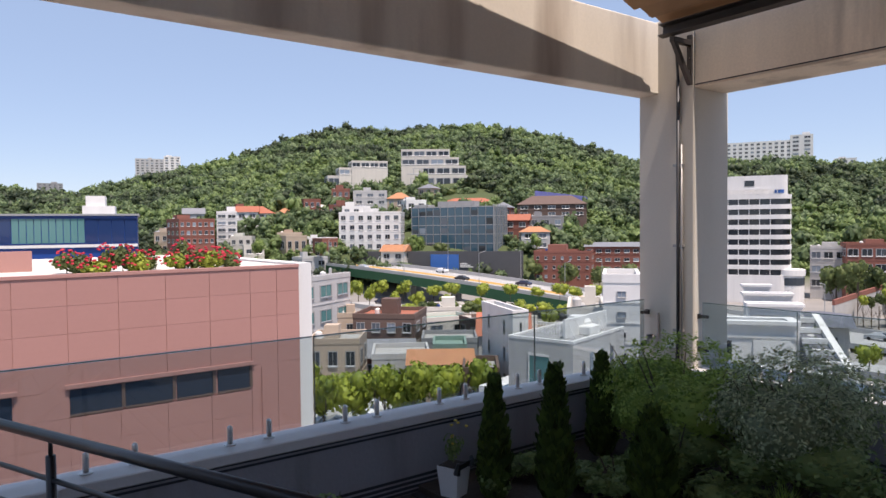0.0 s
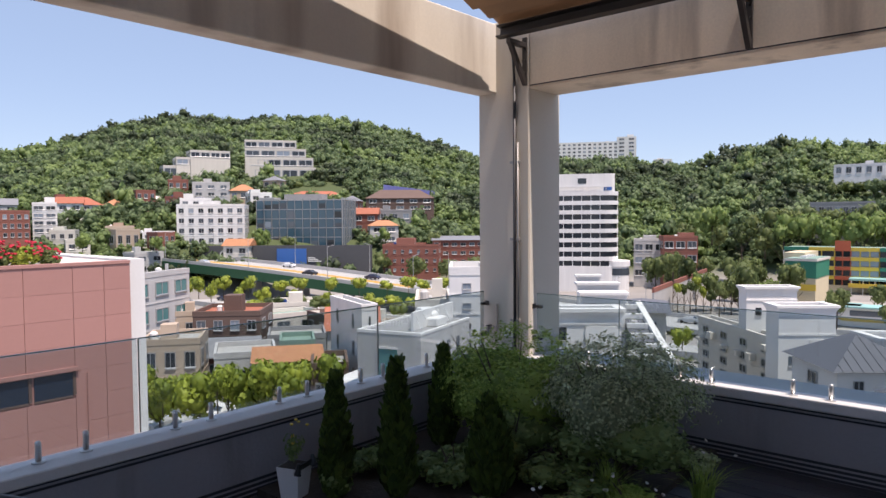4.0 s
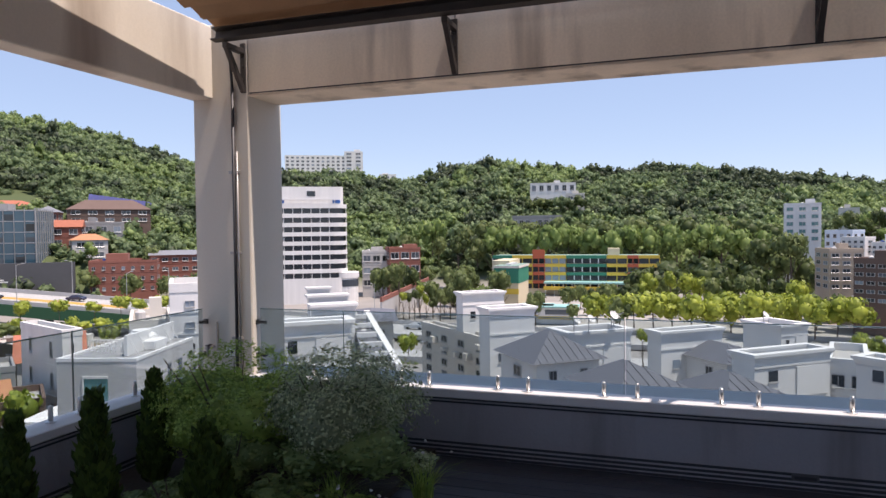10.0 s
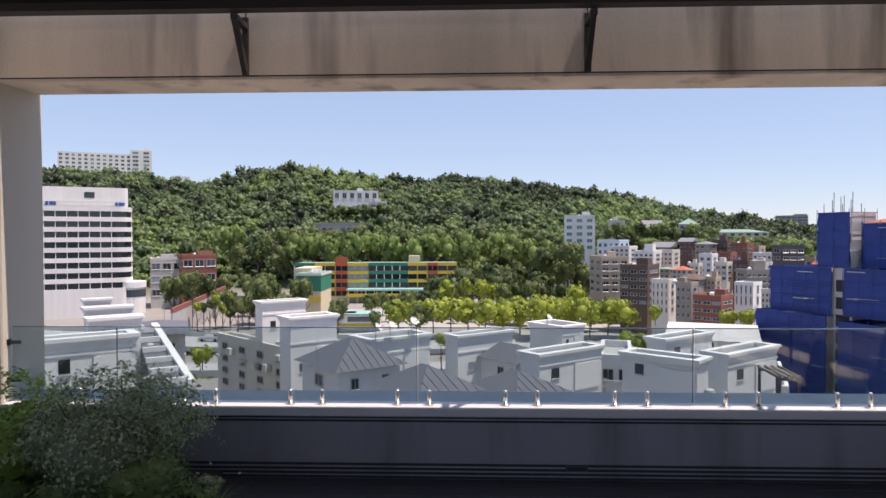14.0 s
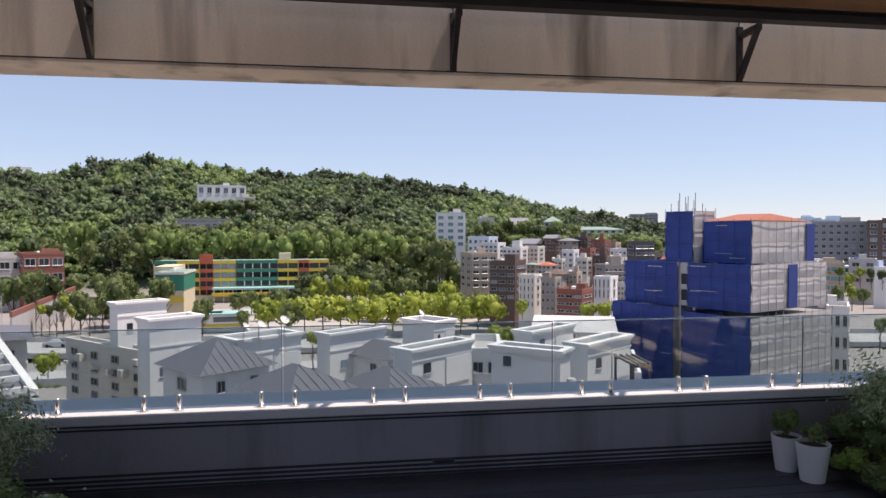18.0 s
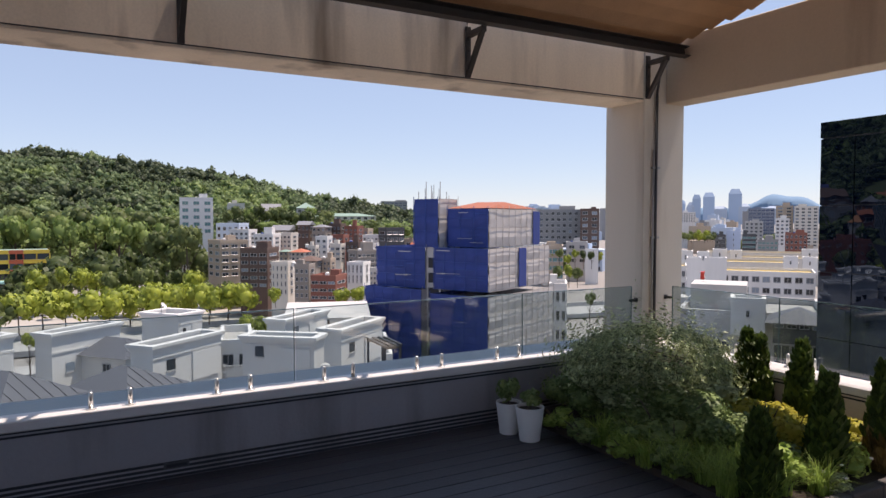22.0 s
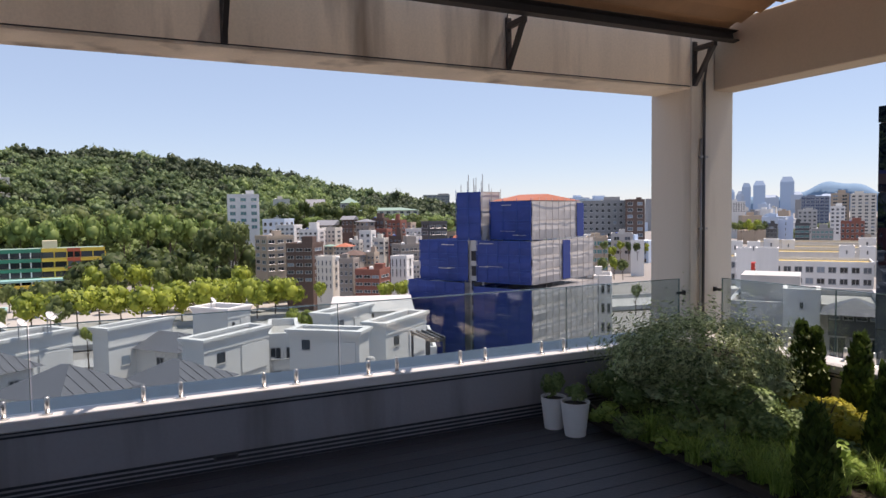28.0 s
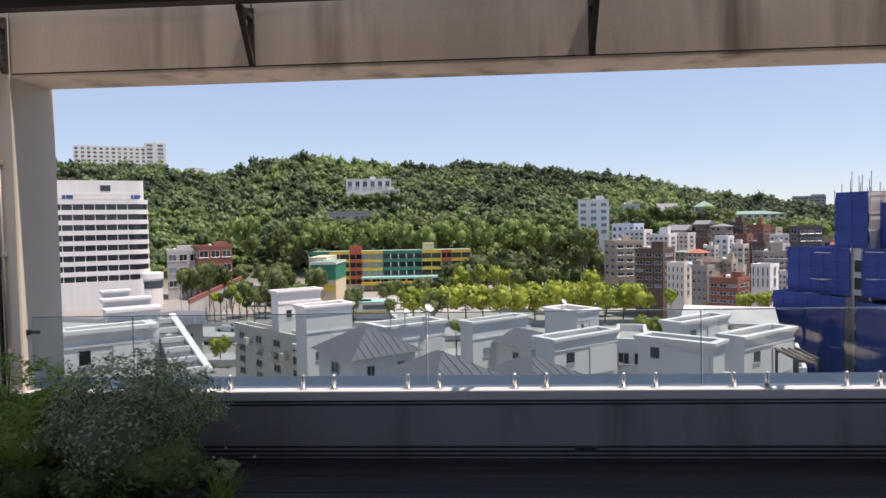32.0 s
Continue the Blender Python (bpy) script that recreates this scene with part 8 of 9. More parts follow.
tree(189.6, -28.5, -14.9, 3.9, 16.4, LEAF_TREE, "broad green tree beside the white house", bare=0.06)
tree(177.7, 6.2, -20.5, 3.0, 11.7, LEAF_LIME, "leafy green tree at the edge of the yard", bare=0.06)
tree(179.7, 3.1, -20.5, 2.9, 11.1, LEAF_TREE, "leafy green tree at the edge of the yard", bare=0.06)
tree(171.7, 0.5, -20.5, 2.1, 12.5, LEAF_LIME, "leafy green tree at the edge of the yard", bare=0.06)
tree(174.7, -2.9, -20.5, 2.6, 11.9, LEAF_LIME, "leafy green tree at the edge of the yard", bare=0.06)
tree(178.7, -6.1, -20.5, 2.6, 10.8, LEAF_LIME, "leafy green tree at the edge of the yard", bare=0.06)
tree(170.5, -9.3, -20.5, 2.9, 11.3, LEAF_TREE, "leafy green tree at the edge of the yard", bare=0.06)
tree(172.2, -12.4, -20.5, 2.6, 11.3, LEAF_DARK, "leafy green tree at the edge of the yard", bare=0.06)
tree(167.0, -15.3, -20.5, 2.6, 12.1, LEAF_TREE, "leafy green tree at the edge of the yard", bare=0.06)
tree(176.7, -19.6, -20.5, 2.8, 10.8, LEAF_DARK, "leafy green tree at the edge of the yard", bare=0.06)
tree(175.1, -23.6, -20.5, 3.4, 11.2, LEAF_DARK, "leafy green tree at the edge of the yard", bare=0.06)
tree(169.8, -26.2, -20.5, 3.2, 11.1, LEAF_LIME, "leafy green tree at the edge of the yard", bare=0.06)
# ---- elevated road, lower road, yards ----
DECK_LINE = smooth_line([(100, 330, -7.0), (105, 285, -8.4), (111, 235, -10.2), (117, 170, -12.4), (124, 125, -15.2), (132, 85, -18.4), (136, 40, -20.6), (136, -40, -20.7), (120, -140, -20.7)])
setting("road_elevated", strip(DECK_LINE, -9, 9), ROADPALE, "pale concrete roadway climbing on a viaduct", "road")
setting("road_lane", strip(DECK_LINE[:40], -1.6, 1.8, 0.03), YELLOWLANE, "ochre bus lane in the middle of the road", "road")
for o in (-8.4, -5.2, -1.8, 2.0, 5.4, 8.2):
    setting("lane_line", strip(DECK_LINE, o - 0.09, o + 0.09, 0.045), PAINTLINE, "white painted lane line", "road marking")
setting("road_barrier_near", wall_strip(DECK_LINE, 8.7, 0.0, 0.95), ROADCONC, "pale concrete road barrier", "barrier")
setting("road_barrier_far", wall_strip(DECK_LINE, -9.2, 0.0, 1.0), ROADCONC, "pale concrete road barrier behind the lanes", "barrier")
setting("sound_wall", wall_strip(DECK_LINE[:44], 8.9, -2.6, -0.02, 0.25), GREENWALL, "dark green panelled girder under the roadway", "girder")
for i in range(2, 42, 3):
    p = Vector(DECK_LINE[i])
    if p.z > -18.5:
        q = thing("bridge_pier", pose(p.x, p.y, G0 - 1), "concrete pier under the elevated road", "pier", "bridge piers")
        part("shaft", Shape().box(-1, 1, -1.2, 1.2, 0, p.z - G0 - 1.4), ROADCONC, q)
        part("cap", Shape().box(-7.5, 7.5, -1.2, 1.2, p.z - G0 - 1.39, p.z - G0 + 0.6), ROADCONC, q)
LOW_LINE = smooth_line([(88, 300, -20.75), (96, 230, -20.75), (101, 165, -20.75), (105, 110, -20.75), (112, 60, -20.75), (116, 10, -20.75), (114, -60, -20.75)])
setting("road_lower", strip(LOW_LINE, -4, 4), ROADPALE, "street running below the elevated road", "road")
setting("kerb", wall_strip(LOW_LINE, 4.0, -0.1, 0.15, 0.3), ROADCONC, "pale granite kerb", "kerb")
setting("pavement", strip(LOW_LINE, 4.3, 7.2, 0.12), PAVING, "grey pavement beside the street", "pavement")
setting("retaining_wall", wall_strip(LOW_LINE, 7.3, -4.5, 1.0, 0.4), ROADCONC, "stained concrete retaining wall with ivy", "wall")
setting("school_yard", Shape().box(150, 205, -40, 40, G0 - 0.5, -20.6), PAVING, "pale school yard and plaza paving", "ground")
setting("plaza", Shape().box(40, 95, 50, 105, G0 - 0.5, -20.85), ASPHALT, "asphalt car park between the trees", "ground")
setting("avenue", strip(smooth_line([(120, -150, -20.7), (150, -190, -20.7), (230, -300, -20.7), (420, -620, -20.7), (900, -1400, -20.7)]), -14, 14), ROADPALE, "wide avenue leading to the far city", "road")

protos = [car_proto(m) for m in CARS]
rngc = random.Random(5)
for i, o in ((3, -6.5), (7, -3.4), (10, 3.6), (13, -6.6), (16, 4.0), (18, -3.2), (21, 6.8), (24, -6.4), (27, 3.7), (30, -3.5), (34, 6.6), (37, -6.2), (41, 3.5), (46, -3.3)):
    a, b = Vector(DECK_LINE[i]), Vector(DECK_LINE[i + 1])
    d = b - a
    n = Vector((d.y, -d.x, 0)).normalized()
    p = a + n * o
    copy_thing(rngc.choice(protos), pose(p.x, p.y, p.z + 0.05, 0, 0, math.degrees(math.atan2(d.y, d.x)) + (180 if o > 0 else 0)))
for i in (6, 12, 15, 20, 26, 31, 38):
    a, b = Vector(LOW_LINE[i]), Vector(LOW_LINE[i + 1])
    d = b - a
    n = Vector((d.y, -d.x, 0)).normalized()
    p = a + n * rngc.choice((-2, 2))
    copy_thing(rngc.choice(protos), pose(p.x, p.y, p.z + 0.03, 0, 0, math.degrees(math.atan2(d.y, d.x))))
for r in range(3):
    for c in range(6):
        copy_thing(protos[0] if rngc.random() < 0.75 else rngc.choice(protos), pose(36.0 + 5.6 * r - 0.6 * c, 66 + 2.7 * c + 1.5 * r, -20.84, 0, 0, 12 + rngc.uniform(-3, 3)))
for i, p in enumerate(protos):
    p.matrix_basis = pose(48 + 6 * i, 84, -20.84, 0, 0, 10)
bus(106, 268, -9.0, 98, BUSRED)
for i, (bx, by, m) in enumerate(((150, -172, BUSBLUE), (157, -183, BUSBLUE), (163, -192, BUSRED), (171, -205, BUSRED), (148, -182, BUSBLUE))):
    bus(bx, by, -20.6, -53, m, 11, "city bus waiting on the avenue")
for i in range(4, 46, 5):
    a, b = Vector(DECK_LINE[i]), Vector(DECK_LINE[i + 1])
    d = b - a
    n = Vector((d.y, -d.x, 0)).normalized()
    for o in (8.9, -9.1):
        p = a + n * o
        street_lamp(p.x, p.y, p.z, math.degrees(math.atan2(n.y, n.x)) + (180 if o > 0 else 0))

# billboard and dark retaining wall below the glass office
wallb = thing("retaining_wall", pose(135, 190, -16, 0, 0, -52), "dark retaining wall with a blue billboard", "wall")
part("dark_wall", Shape().box(-32, 30, 0, 1.0, -6, 9.5), DARKGREY, wallb)
part("billboard", Shape().box(-2, 8, -0.25, -0.05, 3.2, 8.4), SIGNBLUE, wallb, "blue billboard with pale bars")
for i in range(3):
    unit(PAINTLINE, wallb, "billboard_bar", 8.5, 13.0 - i, -0.2, -0.06, 4.0 + 0.55 * i, 4.35 + 0.55 * i)
part("round_emblem", Shape().tube((-20, -0.02, 6.4), (-20, -0.18, 6.4), 1.5, n=24), PAINTLINE, wallb, "round pale emblem")
part("emblem_inner", Shape().tube((-20, -0.19, 6.4), (-20, -0.24, 6.4), 1.2, n=24), DARKGREY, wallb)

# ---- trees of the town ----
def row(n, a, b, r, h, leaf, label, jitter=1.5, stretch=1.0, z=None, group=""):
    rng = random.Random(int(a[0] * 3 + b[1] * 7 + n))
    for i in range(n):
        u = i / max(1, n - 1)
        x, y = a[0] + (b[0] - a[0]) * u + rng.uniform(-jitter, jitter), a[1] + (b[1] - a[1]) * u + rng.uniform(-jitter, jitter)
        k = rng.uniform(0.8, 1.2)
        tree(x, y, (land(x, y) if z is None else z), r * k, h * rng.uniform(0.88, 1.12), leaf, label, stretch=stretch, group=group)


row(9, (29.5, 68), (47, 57), 2.3, 8.4, LEAF_LIME, "young lime-green street tree behind the car park", 1.5, 1.1, group="street trees")
row(14, (92, 238), (104, 92), 2.1, 6.5, LEAF_LIME, "young lime-green tree beside the lower street", 1.0, 1.3, z=-20.8, group="young trees")
row(6, (107, 80), (110, 20), 2.0, 6.0, LEAF_LIME, "young tree in front of the street wall", 1.2, 1.2, z=-20.8, group="young trees")
row(9, (60, 190), (72, 140), 4.0, 9.0, LEAF_TREE, "leafy tree between the old houses", 4, 1.0, group="town trees")
row(7, (135, 215), (158, 165), 3.2, 8.0, LEAF_TREE, "leafy tree beside the elevated road", 3, 1.1, z=-16, group="town trees")
row(7, (160, 150), (176, 120), 4.0, 9.0, LEAF_TREE, "leafy tree by the brick office", 4, 1.0, z=-18, group="town trees")
row(5, (128, -62), (122, -78), 3.0, 7.0, LEAF_LIME, "lime-green tree among the houses", 3, 1.0, group="town trees")
row(10, (190, -120), (230, -190), 4.0, 9.0, LEAF_TREE, "tree along the avenue", 8, 1.0, group="avenue trees")
row(14, (250, -330), (420, -600), 7.0, 12.0, LEAF_TREE, "roadside tree along the far avenue", 8, 0.9, group="avenue trees")

# small houses that fill the lanes
rngh = random.Random(77)


def fill(n, az0, az1, r0, r1, walls, hmin, hmax, label, base=None):
    for _ in range(n):
        a, r = radians(rngh.uniform(az0, az1)), rngh.uniform(r0, r1)
        x, y = r * math.cos(a), r * math.sin(a)
        w, d, h = rngh.uniform(6, 11), rngh.uniform(6, 9), rngh.uniform(hmin, hmax)
        if any((x - cx) ** 2 + (y - cy) ** 2 < (cr * 0.9 + 3) ** 2 for cx, cy, cr in CLEAR):
            continue
        top = rngh.choice(("flat", "flat", "hip", "gable"))
        house("house", x, y, land(x, y) if base is None else base, w, d, h, math.degrees(a) - 90 + rngh.uniform(-35, 35), rngh.choice(walls),
              rngh.choice((REDTILE, ORANGETILE, GREYROOF, GREYROOF)) if top != "flat" else rngh.choice((FLATROOF, FLATROOF, GREENROOF)), max(1, int(h / 3)), rngh.choice((2, 3)), top, label, clutter=rngh.choice((0, 1)), group="lane houses")


fill(46, 44, 66, 84, 128, (TAN, BROWNBRICK, LIGHTGREY, WARMWHITE, BRICK, MIDGREY), 3.2, 6.5, "small old house in the lanes below", -21)
fill(60, 45, 78, 232, 320, (WHITE, WARMWHITE, TAN, BRICK, LIGHTGREY), 5, 8, "small house on the lower hillside")
fill(130, -32, -12.5, 165, 245, (WHITE, WARMWHITE, TAN, BRICK, LIGHTGREY, BROWNBRICK, BRICK), 5, 9.5, "small walk-up house in the dense quarter")

# woods on the hills, too many to count
rngw = np.random.default_rng(3)
spots, pines, fresh = [], [], []
r = 205.0
while r < 565:
    step = 4.3 + (r - 205) * 0.0042
    az = -36.0
    while az < 92:
        a = radians(az)
        az += math.degrees(step * rngw.uniform(0.75, 1.3) / r)
        rr = r + rngw.uniform(-0.6, 0.6) * step
        x, y = rr * math.cos(a), rr * math.sin(a)
        z = land(x, y)
        az_d = math.degrees(a)
        ridge = 540 if az_d > 44 else 540 - (44 - az_d) * 5.5 if az_d > 24 else 430
        if z - G0 < 3.0 or rr > ridge + 12 or any((x - cx) ** 2 + (y - cy) ** 2 < cr * cr for cx, cy, cr in CLEAR):
            continue
        rad = step * (0.50 + 0.55 * rngw.random() ** 1.6)
        tall = rngw.uniform(0.85, 1.2) if rngw.random() < 0.93 else rngw.uniform(1.2, 1.6)
        kind = 1.2 * noise.noise((x * 0.016, y * 0.016, 3.0)) + 1.0 * noise.noise((x * 0.055, y * 0.055, 8.0)) + rngw.uniform(-0.18, 0.18) + 0.30 * (rr > ridge - 45)
        (pines if kind > 0.40 else fresh if kind < -0.22 else spots).append((x, y, z + rad * tall * 0.75, rad, tall))
    r += step * 0.92
for nm, sp, mat, lab in (("hill_woods", spots, LEAF_WOODS, "dense green deciduous woods on the hills"), ("hill_pines", pines, LEAF_PINE, "darker pine groves on the hills"), ("hill_young_woods", fresh, LEAF_YOUNG, "lighter young woods on the hills")):
    ob = new(nm, stamp(nm, FAR_CROWN, sp, mat))
    tagged(ob, lab, "woods", "", "stuff")
hedge = [(*(Vector(LOW_LINE[i]) + Vector((-7.6, 0, -0.4)) + Vector((rngw.uniform(-0.4, 0.4), rngw.uniform(-3, 3), rngw.uniform(-0.8, 0.5)))), rngw.uniform(1.0, 1.8), 0.8) for i in range(4, 48) for _ in range(5)]
tagged(new("ivy_hedge", stamp("ivy_hedge", MID_CROWN, hedge, LEAF_TREE)), "ivy hanging over the retaining wall", "ivy", "", "stuff")

# ---- far city ----
rngf = random.Random(21)
# HAZE walls carry the blue of distance in their base colour
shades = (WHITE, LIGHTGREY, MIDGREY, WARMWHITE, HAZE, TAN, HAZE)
for i in range(176):
    a = radians(rngf.uniform(-64, -19))
    r = 300 + 1500 * rngf.random() ** 1.3
    w, d, h = rngf.uniform(10, 26), rngf.uniform(9, 16), rngf.uniform(7, 20) + (r > 500) * rngf.uniform(0, 22)
    x, y = r * math.cos(a), r * math.sin(a)
    if radians(-60) < a < radians(-46) and r < 1050:  # low roofs along the avenue
        r, h = max(r, 470), 0.45 * h + 2
        x, y = r * math.cos(a), r * math.sin(a)
    if land(x, y) > G0 + 8 or abs(a - radians(-55.6)) < 0.016 + 9 / r:
        continue
    t = thing("distant_building", pose(x, y, G0 - 1, 0, 0, math.degrees(a) - 90 + rngf.uniform(-30, 30)), "small pale building in the far town", "building", "far town")
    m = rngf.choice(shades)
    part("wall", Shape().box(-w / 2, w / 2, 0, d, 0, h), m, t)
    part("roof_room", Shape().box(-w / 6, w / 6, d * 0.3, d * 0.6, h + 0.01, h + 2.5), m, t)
    if r < 460:
        for k in range(int(h / 3.4)):
            unit(WINDOW, t, "window_band", -w / 2 + 1, w / 2 - 1, -0.08, 0.02, 1.4 + 3.4 * k, 2.9 + 3.4 * k)
# skyline towers: the haze sits in the colour of shaft and crown
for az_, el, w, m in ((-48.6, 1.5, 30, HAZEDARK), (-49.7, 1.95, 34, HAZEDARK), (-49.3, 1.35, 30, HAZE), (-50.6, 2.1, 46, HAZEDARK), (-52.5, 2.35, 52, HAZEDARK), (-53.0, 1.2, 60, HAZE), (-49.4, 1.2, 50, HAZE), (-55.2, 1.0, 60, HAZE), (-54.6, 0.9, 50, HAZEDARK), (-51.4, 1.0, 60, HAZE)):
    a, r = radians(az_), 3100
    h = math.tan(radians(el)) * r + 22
    t = thing("distant_tower", pose(r * math.cos(a), r * math.sin(a), G0, 0, 0, az_ - 90), "tower on the far skyline, haze tinted into its colour", "skyscraper", "far skyline")
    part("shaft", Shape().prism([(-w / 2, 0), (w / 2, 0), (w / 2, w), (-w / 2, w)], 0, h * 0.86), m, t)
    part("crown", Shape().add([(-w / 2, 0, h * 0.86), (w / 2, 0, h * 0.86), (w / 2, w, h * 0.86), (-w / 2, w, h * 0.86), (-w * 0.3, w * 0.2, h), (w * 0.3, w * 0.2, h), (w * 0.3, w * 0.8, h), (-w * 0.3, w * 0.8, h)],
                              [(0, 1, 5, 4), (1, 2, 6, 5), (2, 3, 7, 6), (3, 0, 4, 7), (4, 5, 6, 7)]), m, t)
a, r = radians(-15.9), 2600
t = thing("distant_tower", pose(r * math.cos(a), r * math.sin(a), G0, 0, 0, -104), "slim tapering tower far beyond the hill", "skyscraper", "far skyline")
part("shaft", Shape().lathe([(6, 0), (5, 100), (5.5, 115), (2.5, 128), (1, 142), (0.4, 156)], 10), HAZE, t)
hv, hf = [], []
for i in range(41):
    a = radians(-47 - 14 * i / 40)
    top = 4200 * math.tan(radians(0.3 + 1.7 * math.exp(-((i - 25) / 9) ** 2) + 0.5 * math.exp(-((i - 8) / 6) ** 2) + 0.12 * math.sin(i * 0.9)))
    for z in (-60, top * 0.7, top):
        rr = 4200 + (300 if z == top else 0)
        hv.append((rr * math.cos(a), rr * math.sin(a), z))
for i in range(40):
    for k in range(2):
        hf.append((3 * i + k, 3 * i + k + 1, 3 * i + 4 + k, 3 * i + 3 + k))
# hill colour already holds the blue haze in front of it
setting("backdrop_hill", Shape().add(hv, hf), HAZEHILL, "distant mountain on the horizon, haze blue in its colour", "hill", smooth=True)

rnga = random.Random(61)
for i in range(16):
    u = rnga.random()
    x, y = 122 + 92 * u + rnga.uniform(-8, 8), -152 - 125 * u + rnga.uniform(-5, 5)
    copy_thing(rnga.choice(protos), pose(x, y, -20.66, 0, 0, -53 + rnga.choice((0, 180))))
screen = thing("site_fence", pose(215.6, 225.4, 15.8, 0, 7.6, -46.0), "violet-blue sheet fence along the hillside", "fence")
for i in range(12):
    part("sheet", Shape().box(1.97 * i + 0.03, 1.97 * (i + 1) - 0.03, -0.05, 0.05, -2.5, 2.2), SITEBLUE, screen)
# ---- terrace: planting beds ----
setting("planting_bed_right", Shape().box(1.87, 4.12, -4.555, -3.10, 0.019, 0.07), SOIL, "dark soil of the planting bed by the column", "soil")
setting("planting_bed_left", Shape().box(1.75, 4.12, 1.85, 3.65, 0.019, 0.06), SOIL, "dark soil under the corner shrubs", "soil")
edge = thing("bed_edging", pose(1.795, 0, 0.012), "dark stone edging along the planting bed", "edging")
for i in range(5):
    part("edging_stone", Shape().box(0.0, 0.07, -4.58 + 0.30 * i, -4.285 + 0.30 * i, 0.0, 0.085, 0.008), KERB, edge)


def leaves(seed, n, leaf, core=0.72, flat=0.9):
    return [crown_template(seed, n, core, leaf, flat)]


def shrub(name, x, y, z, r, st, n, leaf, mat, label, seed, sx=1.0, sy=1.0, core=0.72, twigs=14):
    s = thing(name, pose(x, y, z, 0, 0, 0), label, "shrub")
    c = part("foliage", stamp("foliage", leaves(seed, n, leaf, core), [(0, 0, 0, 1, 1)], mat), mat, s)
    c.matrix_basis = Matrix.LocRotScale((0, 0, r * st), None, (r * sx, r * sy, r * st))
    rng = random.Random(seed)
    t = Shape()
    for i in range(twigs):
        a, e = rng.uniform(0, 6.28), rng.uniform(0.35, 0.95)
        q = Vector((math.cos(a) * r * sx * e, math.sin(a) * r * sy * e, r * st * rng.uniform(1.0, 1.85)))
        t.tube((rng.uniform(-0.04, 0.04), rng.uniform(-0.04, 0.04), 0), q * 0.6 + Vector((0, 0, 0.02)), 0.010, 0.006, 5)
        t.tube(q * 0.6 + Vector((0, 0, 0.02)), q, 0.006, 0.002, 4)
    part("stem", t, BARK, s)
    return s


def sprays(parent, r, sx, sy, st, n, mat, seed, size=0.020, length=0.20):
    """Arching shoots with small leaves that stand out of a shrub's outline."""
    rng = np.random.default_rng(seed)
    V, F = [], []
    for i in range(n):
        d = rng.normal(size=3)
        d[2] = abs(d[2]) * 0.8 + 0.1
        d /= np.linalg.norm(d)
        base = d * (r * sx, r * sy, r * st) * 0.82 + (0, 0, r * st)
        grow = d + rng.normal(size=3) * 0.35 + (0, 0, 0.25)
        grow /= np.linalg.norm(grow)
        ln = length * rng.uniform(0.6, 1.4)
        for k in range(12):
            p = base + grow * ln * k / 12 + np.array((0, 0, -0.05)) * (k / 12) ** 2
            u = np.cross(grow, rng.normal(size=3))
            u /= np.linalg.norm(u)
            w = grow * 0.5 + rng.normal(size=3) * 0.4
            a = size * rng.uniform(0.7, 1.3)
            o = len(V)
            V += [p, p + u * a + w * a * 0.4, p + u * a * 2.2 + w * a * 0.5, p + u * a * 1.0 - w * a * 0.35]
            F.append((o, o + 1, o + 2, o + 3))
    tagged(part("shoot_spray", Shape().add(V, F), mat, parent), kind="stuff")


big = shrub("variegated_shrub", 3.42, -3.80, 0.07, 0.60, 0.58, 11000, 0.034, LEAF_PALE, "large rounded shrub with pale variegated leaves by the column", 41, 1.0, 1.15, 0.88)
sprays(big, 0.62, 1.0, 1.15, 0.60, 750, LEAF_PALE, 5, 0.015, 0.12)
sprays(big, 0.62, 1.0, 1.15, 0.60, 420, LEAF_PALE, 25, 0.016, 0.26)
sprays(big, 0.62, 1.0, 1.15, 0.60, 60, LEAF_PALE, 26, 0.015, 0.42)
sprays(big, 0.60, 1.0, 1.15, 0.60, 260, LEAF_BOX, 6, 0.014, 0.10)
sil = shrub("silver_shrub", 3.30, 2.12, 0.06, 0.48, 0.88, 13000, 0.024, LEAF_SILVER, "bushy shrub with silvery willow-like leaves in the corner bed", 44, 1.05, 0.95, 0.92)
sprays(sil, 0.50, 1.05, 0.95, 0.86, 420, LEAF_SILVER, 7, 0.014, 0.13)
sprays(sil, 0.50, 1.05, 0.95, 0.86, 40, LEAF_SILVER, 27, 0.014, 0.20)
sprays(sil, 0.46, 1.05, 0.95, 0.84, 120, LEAF_BOX, 17, 0.013, 0.10)
fr = shrub("green_shrub", 3.38, 2.98, 0.06, 0.54, 0.80, 13000, 0.023, LEAF_FRESH, "fresh green fine-leaved shrub below the column", 46, 1.1, 0.95, 0.92)
sprays(fr, 0.54, 1.1, 0.95, 0.80, 380, LEAF_FRESH, 8, 0.013, 0.10)


